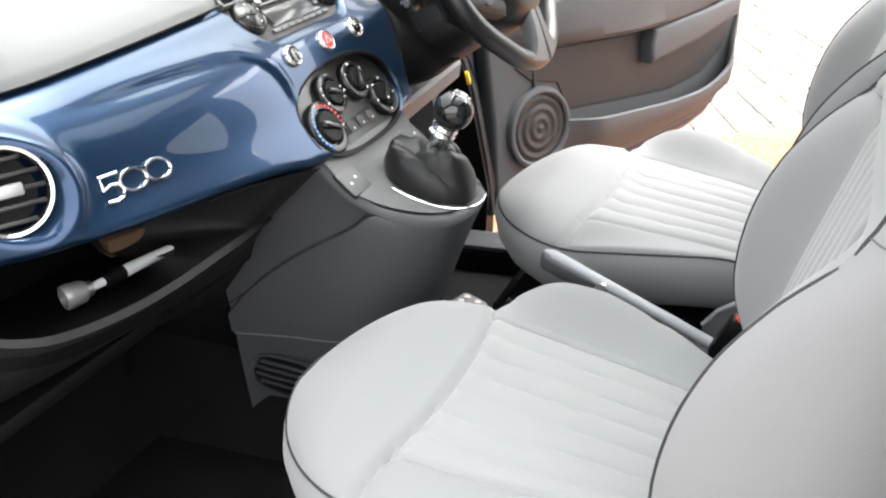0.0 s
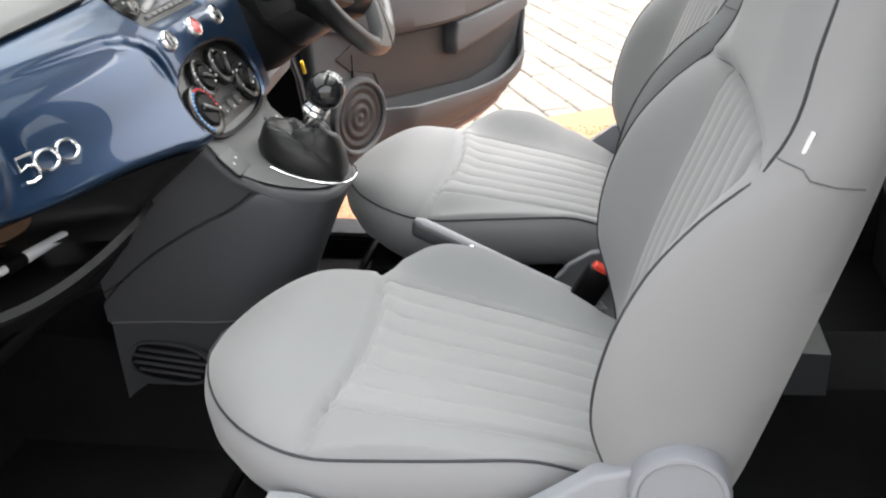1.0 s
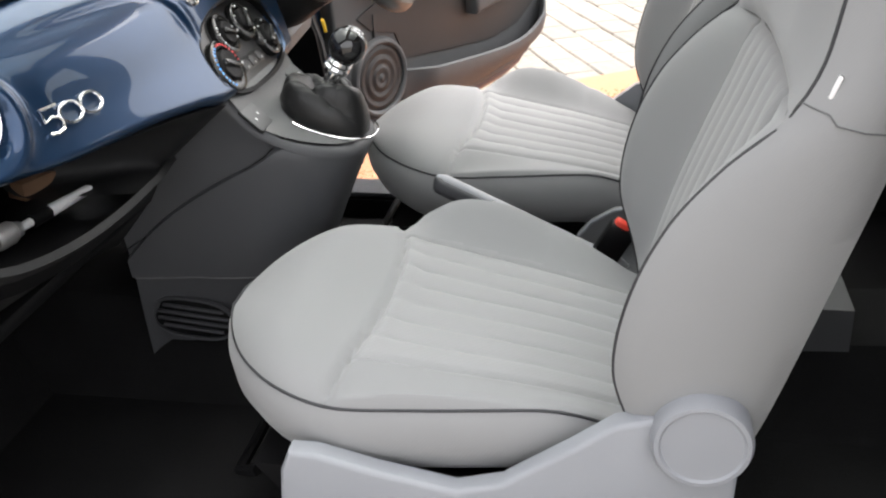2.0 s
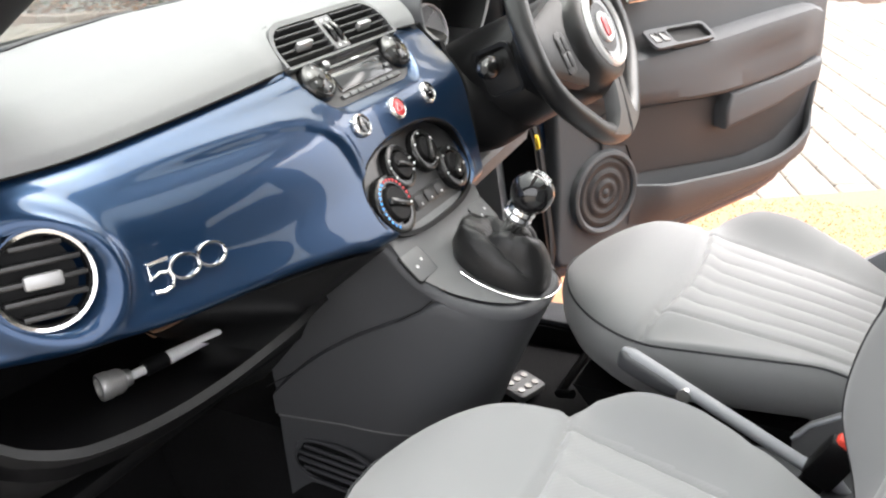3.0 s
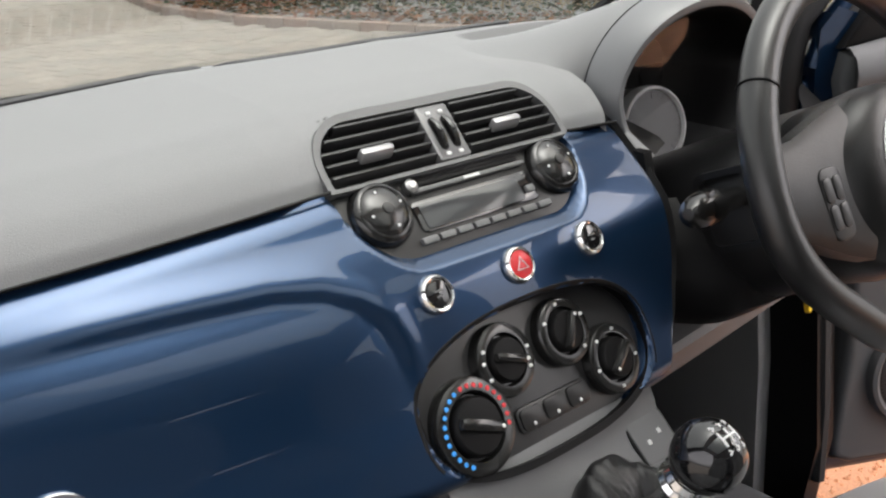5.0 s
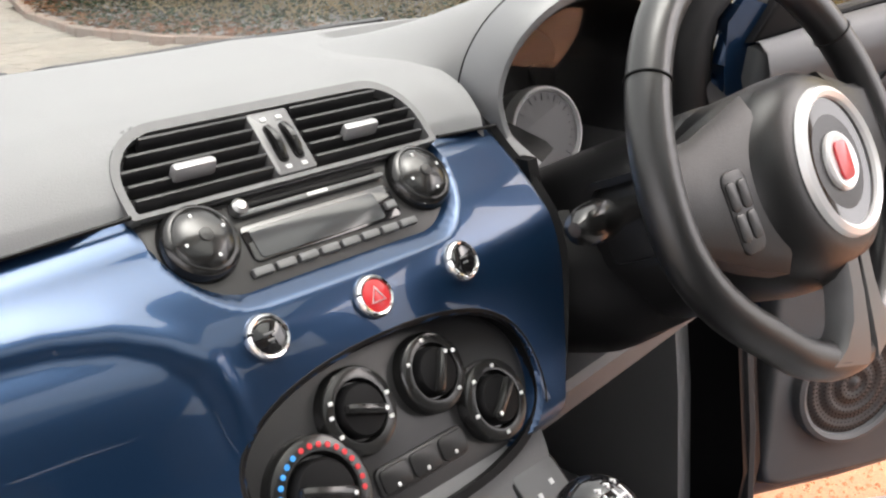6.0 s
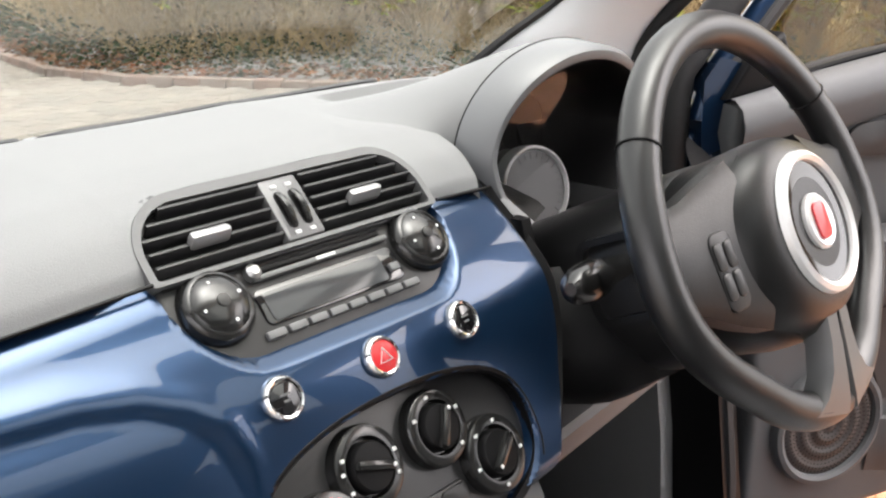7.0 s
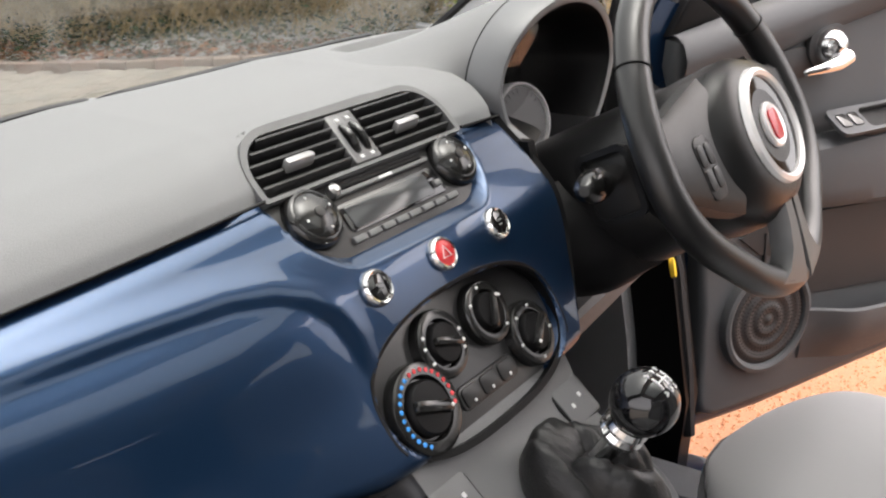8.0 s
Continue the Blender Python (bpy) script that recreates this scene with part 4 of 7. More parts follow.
part("side_button", moved(box((0.058, -0.027, 0.005), (0.009, 0.006, 0.004), 0.001), POD), CONSOLE_TOP, stereo)

# ---- push buttons ----
for x, mat, lab in ((-0.083, GLOSS, "black push button in a chrome ring"), (0.0, RED, "red hazard button in a chrome ring"), (0.084, GLOSS, "black push button in a chrome ring")):
    m = face_frame(x, 0.859) @ Matrix.Translation((0, 0, 0.001))
    b = thing("push_button", dash_front(x, 0.859), lab + " on the blue dash", "button", group="dash buttons")
    part("bezel", lathe([(0.0108, 0), (0.0112, 0.0040), (0.0125, 0.0046), (0.0138, 0.0034), (0.0146, 0.0005), (0.0147, -0.004), (0.0108, -0.004)], 36, m), CHROME, b, "chrome ring")
    part("cap", lathe([(0.0110, -0.002), (0.0110, 0.0030), (0.0095, 0.0038), (0, 0.0040)], 28, m), mat, b)
    if mat is RED:
        tri = [(0, 0.0055), (-0.0055, -0.004), (0.0055, -0.004)]
        part("triangle", tube([tuple(m @ Vector((a, c, 0.0042))) for a, c in tri], 0.0006, 6, True), WHITE, b, "white warning triangle")
    else:
        part("symbol", moved(joined(box((0, 0.002, 0.004), (0.0075, 0.0014, 0.0005), 0), box((0, -0.002, 0.004), (0.005, 0.0014, 0.0005), 0)), m), CONSOLE_TOP, b)

# ---- climate panel ----
KP = axes((0, -0.0225, 0.7795), (1, 0, 0), (0, 0.49, 0.872))
climate = thing("climate_panel", (0, -0.03, 0.73), "black heater control panel with four round dials", "climate control")


def climate_outline(grow):
    out = []
    for i in range(64):
        t = 2 * math.pi * i / 64
        c, s = math.cos(t), math.sin(t)
        a = 0.126 + grow
        b = (0.064 if s > 0 else 0.062) + grow
        k = 2.3 if s > 0 else 2.7
        out.append((a * math.copysign(abs(c) ** (2 / k), c), b * math.copysign(abs(s) ** (2 / k), s)))
    return out


part("recess", frame_ring(climate_outline(0.003), climate_outline(-0.003), 0.013, KP @ Matrix.Translation((0, 0, -0.008))), BLACK, climate, "black edge of the panel")
part("faceplate", plate(climate_outline(-0.001), 0.016, 0.005, KP @ Matrix.Translation((0, 0, -0.019)), 3), PANEL, climate, "dark grey panel face")
DIALS = [(-0.0795, -0.0165, 0.0370, -22), (-0.0325, 0.0185, 0.0290, -20), (0.0345, 0.0200, 0.0280, 58), (0.0780, -0.0165, 0.0295, 38)]
for i, (x, y, r, turn) in enumerate(DIALS):
    m = KP @ Matrix.Translation((x, y, -0.003))
    dial = part("dial", lathe([(r, 0), (r * 0.995, 0.007), (r * 0.96, 0.0095), (r * 0.90, 0.0105), (r * 0.70, 0.0105), (r * 0.66, 0.0085), (r * 0.64, 0.004), (0, 0.004)], 44, m), KNOB, climate, "glossy black round dial")
    part("grip", lathe([(r * 0.60, 0.003), (r * 0.59, 0.0115), (r * 0.54, 0.0140), (r * 0.20, 0.0150), (0, 0.0150)], 36, m), BLACK, dial)
    bar_m = m @ Matrix.Rotation(radians(turn), 4, "Z")
    part("pointer", moved(box((0, 0, 0.0155), (r * 1.10, r * 0.27, 0.009), 0.0036), bar_m), KNOB, dial, "raised pointer bar")
    part("pointer_mark", lathe([(0.0016, 0), (0.0014, 0.0007), (0, 0.0008)], 10, bar_m @ Matrix.Translation((r * (0.44 if i != 3 else -0.44), 0, 0.0198))), WHITE, dial)
    if i == 0:
        for k in range(11):
            an = radians(112 + 12.5 * k)
            part("mark", lathe([(0.0020, 0), (0.0019, 0.0006), (0, 0.0008)], 8, m @ Matrix.Translation((r * 0.80 * math.cos(an), r * 0.80 * math.sin(an), 0.0104))), BLUE_MARK, dial)
        for k in range(10):
            an = radians(98 - 12.5 * k)
            part("mark", lathe([(0.0020, 0), (0.0019, 0.0006), (0, 0.0008)], 8, m @ Matrix.Translation((r * 0.80 * math.cos(an), r * 0.80 * math.sin(an), 0.0104))), RED_MARK, dial)
    else:
        for a in ((8, 150, 172, 205, 330) if i == 1 else (20, 95, 150, 310) if i == 2 else (75, 130, 190, 265, 350)):
            an = radians(a)
            part("mark", moved(box((r * 0.80 * math.cos(an), r * 0.80 * math.sin(an), 0.0107), (0.0034, 0.0026, 0.0008), 0.0003), m), PRINT, dial)
lip = []
for x, y in climate_outline(0.002):
    z = 0.7795 + 0.872 * y
    if z > 0.752 and x < right_x(z) - 0.003:
        lip.append((x, z))
k0 = max(range(len(lip)), key=lambda i: (Vector(lip[i]) - Vector(lip[i - 1])).length)
lip = lip[k0:] + lip[:k0]
part("panel_gap", tube([tuple(dash_front(x, z) + Vector((0, 0.0028, -0.001))) for x, z in lip], 0.0034, 8), BLACK, climate, "dark gap round the heater panel")
strip = part("button_strip", plate(rounded(-0.036, -0.040, 0.046, -0.020, 0.006), 0.003, 0.0012, KP @ Matrix.Translation((0, 0, -0.0035))), PANEL, climate, "strip of three switches")
for k in range(3):
    part("switch", plate(rounded(-0.0335 + 0.0265 * k, -0.038, -0.009 + 0.0265 * k, -0.022, 0.004), 0.0022, 0.001, KP @ Matrix.Translation((0, 0, -0.001))), RADIO, strip)
    part("switch_light", lathe([(0.0016, 0), (0.0014, 0.0005), (0, 0.0006)], 10, KP @ Matrix.Translation((-0.0215 + 0.0265 * k, -0.035, 0.0012))), PRINT, strip)


# ---- centre console ----
console = thing("centre_console", (0, -0.03, FLOOR_Z), "dark grey plastic centre console, tapered towards the floor", "car console")


def console_half(z):
    return curve([(0.28, 0.105), (0.45, 0.118), (0.55, 0.118), (0.64, 0.115), (0.70, 0.122), (0.76, 0.135)], z)


def console_ring(z, rear, front, w, n=16):
    """A U-shaped outline: open ends at the front, rounded to the rear."""
    out = []
    k = 2.6
    deep = min(0.16, front - rear - 0.02)
    for i in range(2 * n + 1):
        t = math.pi * i / (2 * n)
        c, s = math.cos(t), math.sin(t)
        x = -w * math.copysign(abs(c) ** (2 / k), c)
        y = rear + deep - deep * abs(s) ** (2 / k)
        out.append((x, y, z))
    return [(-w - 0.012, front, z)] + [(-w - 0.012 + 0.012 * k / 7, front + (rear + deep - front) * k / 7, z) for k in range(1, 7)] + out + [(w + 0.012 * k / 7, rear + deep + (front - rear - deep) * k / 7, z) for k in range(1, 7)] + [(w + 0.012, front, z)]


def console_rear(z):
    return curve([(0.28, -0.045), (0.36, -0.065), (0.43, -0.098), (0.50, -0.143), (0.56, -0.172), (0.61, -0.190), (0.64, -0.200), (0.66, -0.204)], z)


FRONT = 0.150


def edge_z(y):
    """Height of the console's upper edge, rising to the heater panel."""
    return curve([(-0.215, 0.648), (-0.15, 0.664), (-0.10, 0.681), (-0.065, 0.703), (-0.045, 0.733), (0.0, 0.748), (0.15, 0.757)], y)


def split_z(y):
    """Height of the parting line between saddle and lower shell."""
    return 0.662 - 0.65 * (y + 0.10)


def console_body():
    lo = console_ring(0.475, console_rear(0.475), 0.129, console_half(0.475), 24)
    hi = console_ring(0.64, console_rear(0.64), FRONT, console_half(0.64), 24)
    mid = Vector((0, -0.04, 0))
    cols = []

    def out_at(p, q, z):
        f = min(1.0, (z - 0.475) / 0.165)
        f = f * 0.8 + 0.2 * f * f
        x = p[0] + (q[0] - p[0]) * f
        return [x + math.copysign(0.012 * smooth(0.66, 0.75, z), x), p[1] + (q[1] - p[1]) * f, z]

    for p, q in zip(lo, hi):
        zt = edge_z(q[1]) - 0.014
        zs = min(split_z(q[1]), zt - 0.001)
        ledge = 0.009 * smooth(-0.13, -0.085, q[1])
        col = [out_at(p, q, 0.475 + (zs - 0.475) * k / 14) for k in range(15)]
        for dz, din in ((0.0015, 0.12), (0.0035, 0.55), (0.0042, 0.80), (0.0050, 1.0)):
            v = out_at(p, q, zs + dz * ledge / 0.009)
            v[0] -= math.copysign(ledge * din, v[0])
            col.append(v)
        z0 = col[-1][2]
        for k in range(1, 11):
            v = out_at(p, q, max(z0, z0 + (zt - z0) * k / 10))
            v[0] -= math.copysign(ledge * (1 - 0.6 * k / 10), v[0])
            col.append(v)
        e = Vector((col[-1][0], col[-1][1], 0))
        inward = Vector((-e.x, 0 if e.y > -0.10 else (mid.y - e.y) * 1.3, 0)).normalized()
        for k in range(1, 6):
            an = math.pi / 2 * k / 5
            w = inward * (0.013 * (1 - math.cos(an)))
            col.append((e.x + w.x, e.y + w.y, zt + 0.014 * math.sin(an)))
        w = inward * 0.03
        col.append((e.x + w.x, e.y + w.y, zt + 0.0145))
        cols.append(col)
    return lattice(cols)


def console_foot():
    rows = []
    for z in span(0.28, 0.472, 14):
        rows.append(console_ring(z, console_rear(z) + 0.003, 0.125, console_half(z) - 0.003))
    return flipped(lattice(rows))


def console_top():
    """Sloping top that rises to the heater panel."""
    rows = []
    rear, deep, k = console_rear(0.64), 0.16, 2.6
    for t in span(0, 1, 26):
        y = rear + 0.011 + t * 0.170
        w = console_half(0.64) * max(0.02, 1 - max(0, (rear + 0.006 + deep - y) / deep) ** k) ** (1 / k) - 0.010 + 0.012 * smooth(0.66, 0.75, edge_z(y))
        rows.append([(x, y, edge_z(y) + 0.0012 - 0.0008 * abs(x / w) ** 4) for x in span(-w, w, 13)])
    return flipped(lattice(rows))


part("flank", console_body(), CONSOLE, console, "dark grey console flank")
part("foot", console_foot(), CONSOLE, console)
# same plastic as the flank: the light from above is in the paler grey
part("top_deck", console_top(), CONSOLE_TOP, console, "console top in paler grey, its light put into the colour")
for side in (-1, 1):
    m = axes((side * 0.092, -0.068, 0.7015), (1, 0, 0), (0, 0.045, 0.042))
    pod = part("window_switch", plate(rounded(-0.024, -0.021, 0.024, 0.021, 0.006), 0.0022, 0.001, m), LOWER_DASH, console, "electric window switch")
    part("rocker", plate(rounded(-0.022, -0.019, 0.022, 0.019, 0.005), 0.0032, 0.0015, m @ Matrix.Translation((0, 0, 0.0002))), CONSOLE_TOP, pod)
    for dx in (-0.008, 0.008):
        part("mark", moved(box((dx, dx * 0.3, 0.0036), (0.0042, 0.0042, 0.0006), 0.0003), m), PRINT, pod)
    lo, hi = console_half(0.475), console_half(0.64)

    def flank_x(y, z):
        f = min(1.0, (z - 0.475) / 0.165)
        f = f * 0.8 + 0.2 * f * f
        return lo + (hi - lo) * f + 0.004 + 0.008 * max(0, y + 0.02) / 0.17

    line = [(side * 0.066, -0.104, 0.6795), (side * 0.100, -0.106, 0.678)] + [(side * (flank_x(y, split_z(y)) - 0.0065), y, split_z(y) + 0.0046) for y in span(-0.080, 0.145, 16)]
    part("parting_line", tube(line, 0.0008, 6), LOWER_DASH, console)
part("seam", tube([p for p in console_ring(0.4735, console_rear(0.4735) + 0.001, 0.125, console_half(0.4735) - 0.0005)], 0.0013, 6), CONSOLE_TOP, console, "thin parting line")
# louvred foot vent in each flank
for side in (-1, 1):
    m = axes((side * 0.1185, 0.052, 0.408), (0, -1 * (-side), 0), (0, 0, 1)) if side > 0 else axes((-0.1185, 0.052, 0.408), (0, -1, 0), (0, 0, 1))
    m = m @ Matrix.Rotation(radians(-6 if side < 0 else 6), 4, "Z")
    fv = part("foot_vent", frame_ring(oval(0.062, 0.033, 2.6), oval(0.0585, 0.0295, 2.6), 0.006, m), CONSOLE, console, "louvred foot vent")
    part("vent_back", plate(oval(0.058, 0.029, 2.8), 0.002, 0.0005, m), BLACK, fv)
    for k in range(4):
        h = -0.0165 + 0.011 * k
        w = 0.054 * math.sqrt(max(0.1, 1 - (h / 0.030) ** 2))
        part("louvre", moved(box((0, h, 0.003), (2 * w, 0.004, 0.006), 0.001), m), CONSOLE, fv)

# ---- gear lever ----
lever = thing("gear_lever", (0, -0.12, 0.66), "gear lever with black ball knob and leather boot", "gear lever")
TOP = Vector((0.0, -0.140, 0.716))


def boot():
    """Soft leather bag that swells from its rim and winds in rounded folds round a sunken neck."""
    rows = []
    n, m = 120, 64
    for k in range(m):
        s = k / (m - 1)
        mid = smooth(0.05, 1.0, s)
        row = []
        for i in range(n):
            a = 2 * math.pi * i / n
            c, d = math.cos(a), math.sin(a)
            drift = 0.35 * noise.noise((c * 1.1 + 3, d * 1.1, s * 1.6))
            wind = 1.5 * a + 0.45 * math.sin(a + 0.8) + 3.6 * s + drift
            fold = abs(math.sin(wind)) ** 0.75
            wind2 = 2.5 * a - 2.2 * s + 1.3 + 0.6 * math.sin(a - 0.7) + drift
            fine = abs(math.sin(wind2)) ** 0.6
            on = smooth(0.06, 0.30, s) * (1 - smooth(0.90, 1.0, s))
            sink = (0.78 * (1 - fold) + 0.22 * (1 - fine)) * on
            rad = curve([(0.0, 1.0), (0.10, 1.01), (0.25, 0.95), (0.45, 0.80), (0.65, 0.58), (0.82, 0.36), (1.0, 0.175)], s)
            rad -= 0.10 * sink
            bx = 0.048 * math.copysign(abs(c) ** 0.85, c)
            by = 0.060 * math.copysign(abs(d) ** 0.85, d)
            x = TOP.x * mid + bx * rad
            y = -0.136 * (1 - mid) + TOP.y * mid + by * rad
            low = smooth(0, 0.6, s)
            z = (edge_z(-0.136 + by) + 0.003) * (1 - low) + 0.676 * low
            z += curve([(0.0, 0.0), (0.10, 0.014), (0.25, 0.034), (0.45, 0.049), (0.62, 0.053), (0.78, 0.053), (0.90, 0.046), (1.0, 0.042)], s)
            z += (0.007 * d - 0.004 * c) * math.exp(-(((s - 0.5) / 0.25) ** 2)) - 0.020 * sink + 0.0015 * on * noise.noise((c * 5, d * 5, s * 9))
            row.append((x, y, z))
        rows.append(row)
    return lattice(rows, True, True)


part("boot", boot(), BOOT, lever, "creased black leather boot")
rim = []
for a in span(radians(158), radians(382), 40):
    c, d = math.cos(a), math.sin(a)
    y = -0.136 + 0.071 * math.copysign(abs(d) ** 0.85, d)
    rim.append((0.058 * math.copysign(abs(c) ** 0.85, c), y, edge_z(y) + 0.0035))
part("boot_rim", tube(rim, 0.0012, 8), CHROME, lever, "chrome boot surround")
K = Vector((0.0, -0.174, 0.772))
ax = (K - TOP).normalized()
shaft = axes(TOP, ax.orthogonal(), ax.cross(ax.orthogonal()))
part("collar_sleeve", lathe([(0.0125, -0.022), (0.0125, -0.010), (0.0105, -0.007), (0, -0.007)], 24, shaft), LEATHER, lever)
part("shaft", tube([tuple(TOP - ax * 0.03), tuple(TOP + ax * 0.045)], 0.0095, 14), CHROME, lever, "bright metal lever shaft")
part("collar", lathe([(0.010, 0.026), (0.0175, 0.029), (0.0185, 0.033), (0.0165, 0.037), (0.0185, 0.041), (0.017, 0.046), (0.010, 0.048)], 32, shaft), CHROME, lever, "chrome collar")
ball = []
for k in range(18):
    t = -1.25 + (math.pi / 2 + 1.25) * k / 17
    ball.append((0.0262 * math.cos(t), (TOP - K).length + 0.002 + 0.0262 * math.sin(t)))
knob = part("knob", lathe(ball, 36, shaft), GLOSS, lever, "glossy black ball knob")
up = shaft @ Matrix.Translation((0, 0, (TOP - K).length + 0.0275))
side_m = axes(up.translation, (1, 0, 0), ax.cross(Vector((1, 0, 0))))
side_m.translation = up.translation


def on_knob(x, y):
    """A point just proud of the knob's crown."""
    return tuple(side_m @ Vector((x, y, math.sqrt(0.0264 ** 2 - x * x - y * y) - 0.0257)))


for dx in (-0.007, 0, 0.007):
    part("gate_line", tube([on_knob(dx, y) for y in span(-0.0055, 0.0055, 7)], 0.0009, 6), WHITE, knob, "white shift pattern")
    for y in (-0.0092, 0.0092):
        part("gate_mark", tube([on_knob(dx - 0.0010, y - 0.0016), on_knob(dx + 0.0014, y), on_knob(dx - 0.0010, y + 0.0016)], 0.0010, 6), WHITE, knob)
part("gate_line", tube([on_knob(x, 0) for x in span(-0.007, 0.007, 7)], 0.0009, 6), WHITE, knob)

# ---- hand brake ----
hb = thing("hand_brake", (0.02, -0.5, 0.40), "grey hand brake lever with chrome pin", "hand brake")
L0, L1 = Vector((0.02, -0.287, 0.580)), Vector((0.02, -0.56, 0.448))
d = (L1 - L0).normalized()


def lever_tube(a, b, ry, rx, n=14, m=16):
    rows = []
    upv = Vector((1, 0, 0)).cross(d).normalized()
    for i in range(m):
        s = i / (m - 1)
        p = L0 + (L1 - L0) * (a + (b - a) * s)
        e = min(1, (min(s, 1 - s) * 10) ** 0.5 + 0.35)
        rows.append([p + Vector((1, 0, 0)) * rx * e * math.cos(t) + upv * ry * e * math.sin(t) for t in (2 * math.pi * k / n for k in range(n))])
    return lattice(rows, True, True)


def brake_grip():
    """Moulded grip that hangs below the lever at its end."""
    upv = Vector((1, 0, 0)).cross(d).normalized()
    if upv.z < 0:
        upv = -upv
    rows = []
    for s in span(0, 1, 22):
        p = L0 + (L1 - L0) * (-0.010 + 0.285 * s)
        e = curve([(0.0, 0.30), (0.04, 0.75), (0.12, 1.0), (0.75, 1.0), (0.94, 0.80), (1.0, 0.45)], s)
        row = []
        for k in range(24):
            t = 2 * math.pi * k / 24
            a, b = math.copysign(abs(math.cos(t)) ** 0.8, math.cos(t)), math.copysign(abs(math.sin(t)) ** 0.8, math.sin(t))
            row.append(p + Vector((1, 0, 0)) * 0.0150 * e * a + upv * ((0.006 if b > 0 else 0.021 - 0.004 * s) * e * b - 0.003))
        rows.append(row)
    return lattice(rows, True, True)


part("grip", brake_grip(), CONSOLE, hb, "dark grey moulded grip")
# pale colour along the top stands for sky reflected in the grey plastic
part("sleeve", lever_tube(-0.006, 1.0, 0.0070, 0.0110, 16, 24), SHIELD, hb, "grey lever, the sky's sheen put into its pale colour")
part("button", lathe([(0.0090, -0.004), (0.0090, 0.004), (0.0065, 0.008), (0, 0.009)], 20, axes(L0 + (L1 - L0) * 0.285 + Vector((-0.010, 0, -0.003)), (0, 1, 0), (0, 0, 1))), CHROME, hb, "chrome pin")
part("base", prism([(-0.60, FLOOR_Z + 0.10), (-0.60, 0.43), (-0.52, 0.445), (-0.42, 0.43), (-0.40, FLOOR_Z + 0.10)], -0.02, 0.06), BLACK, hb, "black base shroud")
whole("tunnel_tray", prism([(-0.85, 0.36), (-0.85, 0.45), (-0.56, 0.45), (-0.38, 0.43), (-0.30, 0.40), (-0.30, 0.36)], -0.085, 0.095), CONSOLE, "dark grey tray between the seats", "console tray", kind="structure")


def buckle(x, y, z, lean):
    b = thing("seat_belt_buckle", (x, y, z - 0.11), "black seat belt buckle with red release button", "seat belt buckle", group="seat belt buckles")
    m = Matrix.Translation((x, y, z)) @ Euler((radians(lean), 0, 0)).to_matrix().to_4x4()
    part("stalk", moved(box((0, 0, -0.07), (0.014, 0.03, 0.09), 0.005), m), BLACK, b)
    part("housing", moved(box((0, 0, -0.01), (0.026, 0.040, 0.062), 0.006), m), BLACK, b)
    part("release_button", moved(box((0, 0.004, 0.020), (0.019, 0.022, 0.015), 0.004), m), BUCKLE_RED, b, "red release button")


buckle(0.012, -0.541, 0.497, 30)
buckle(-0.056, -0.540, 0.436, 35)

# ---- seats ----


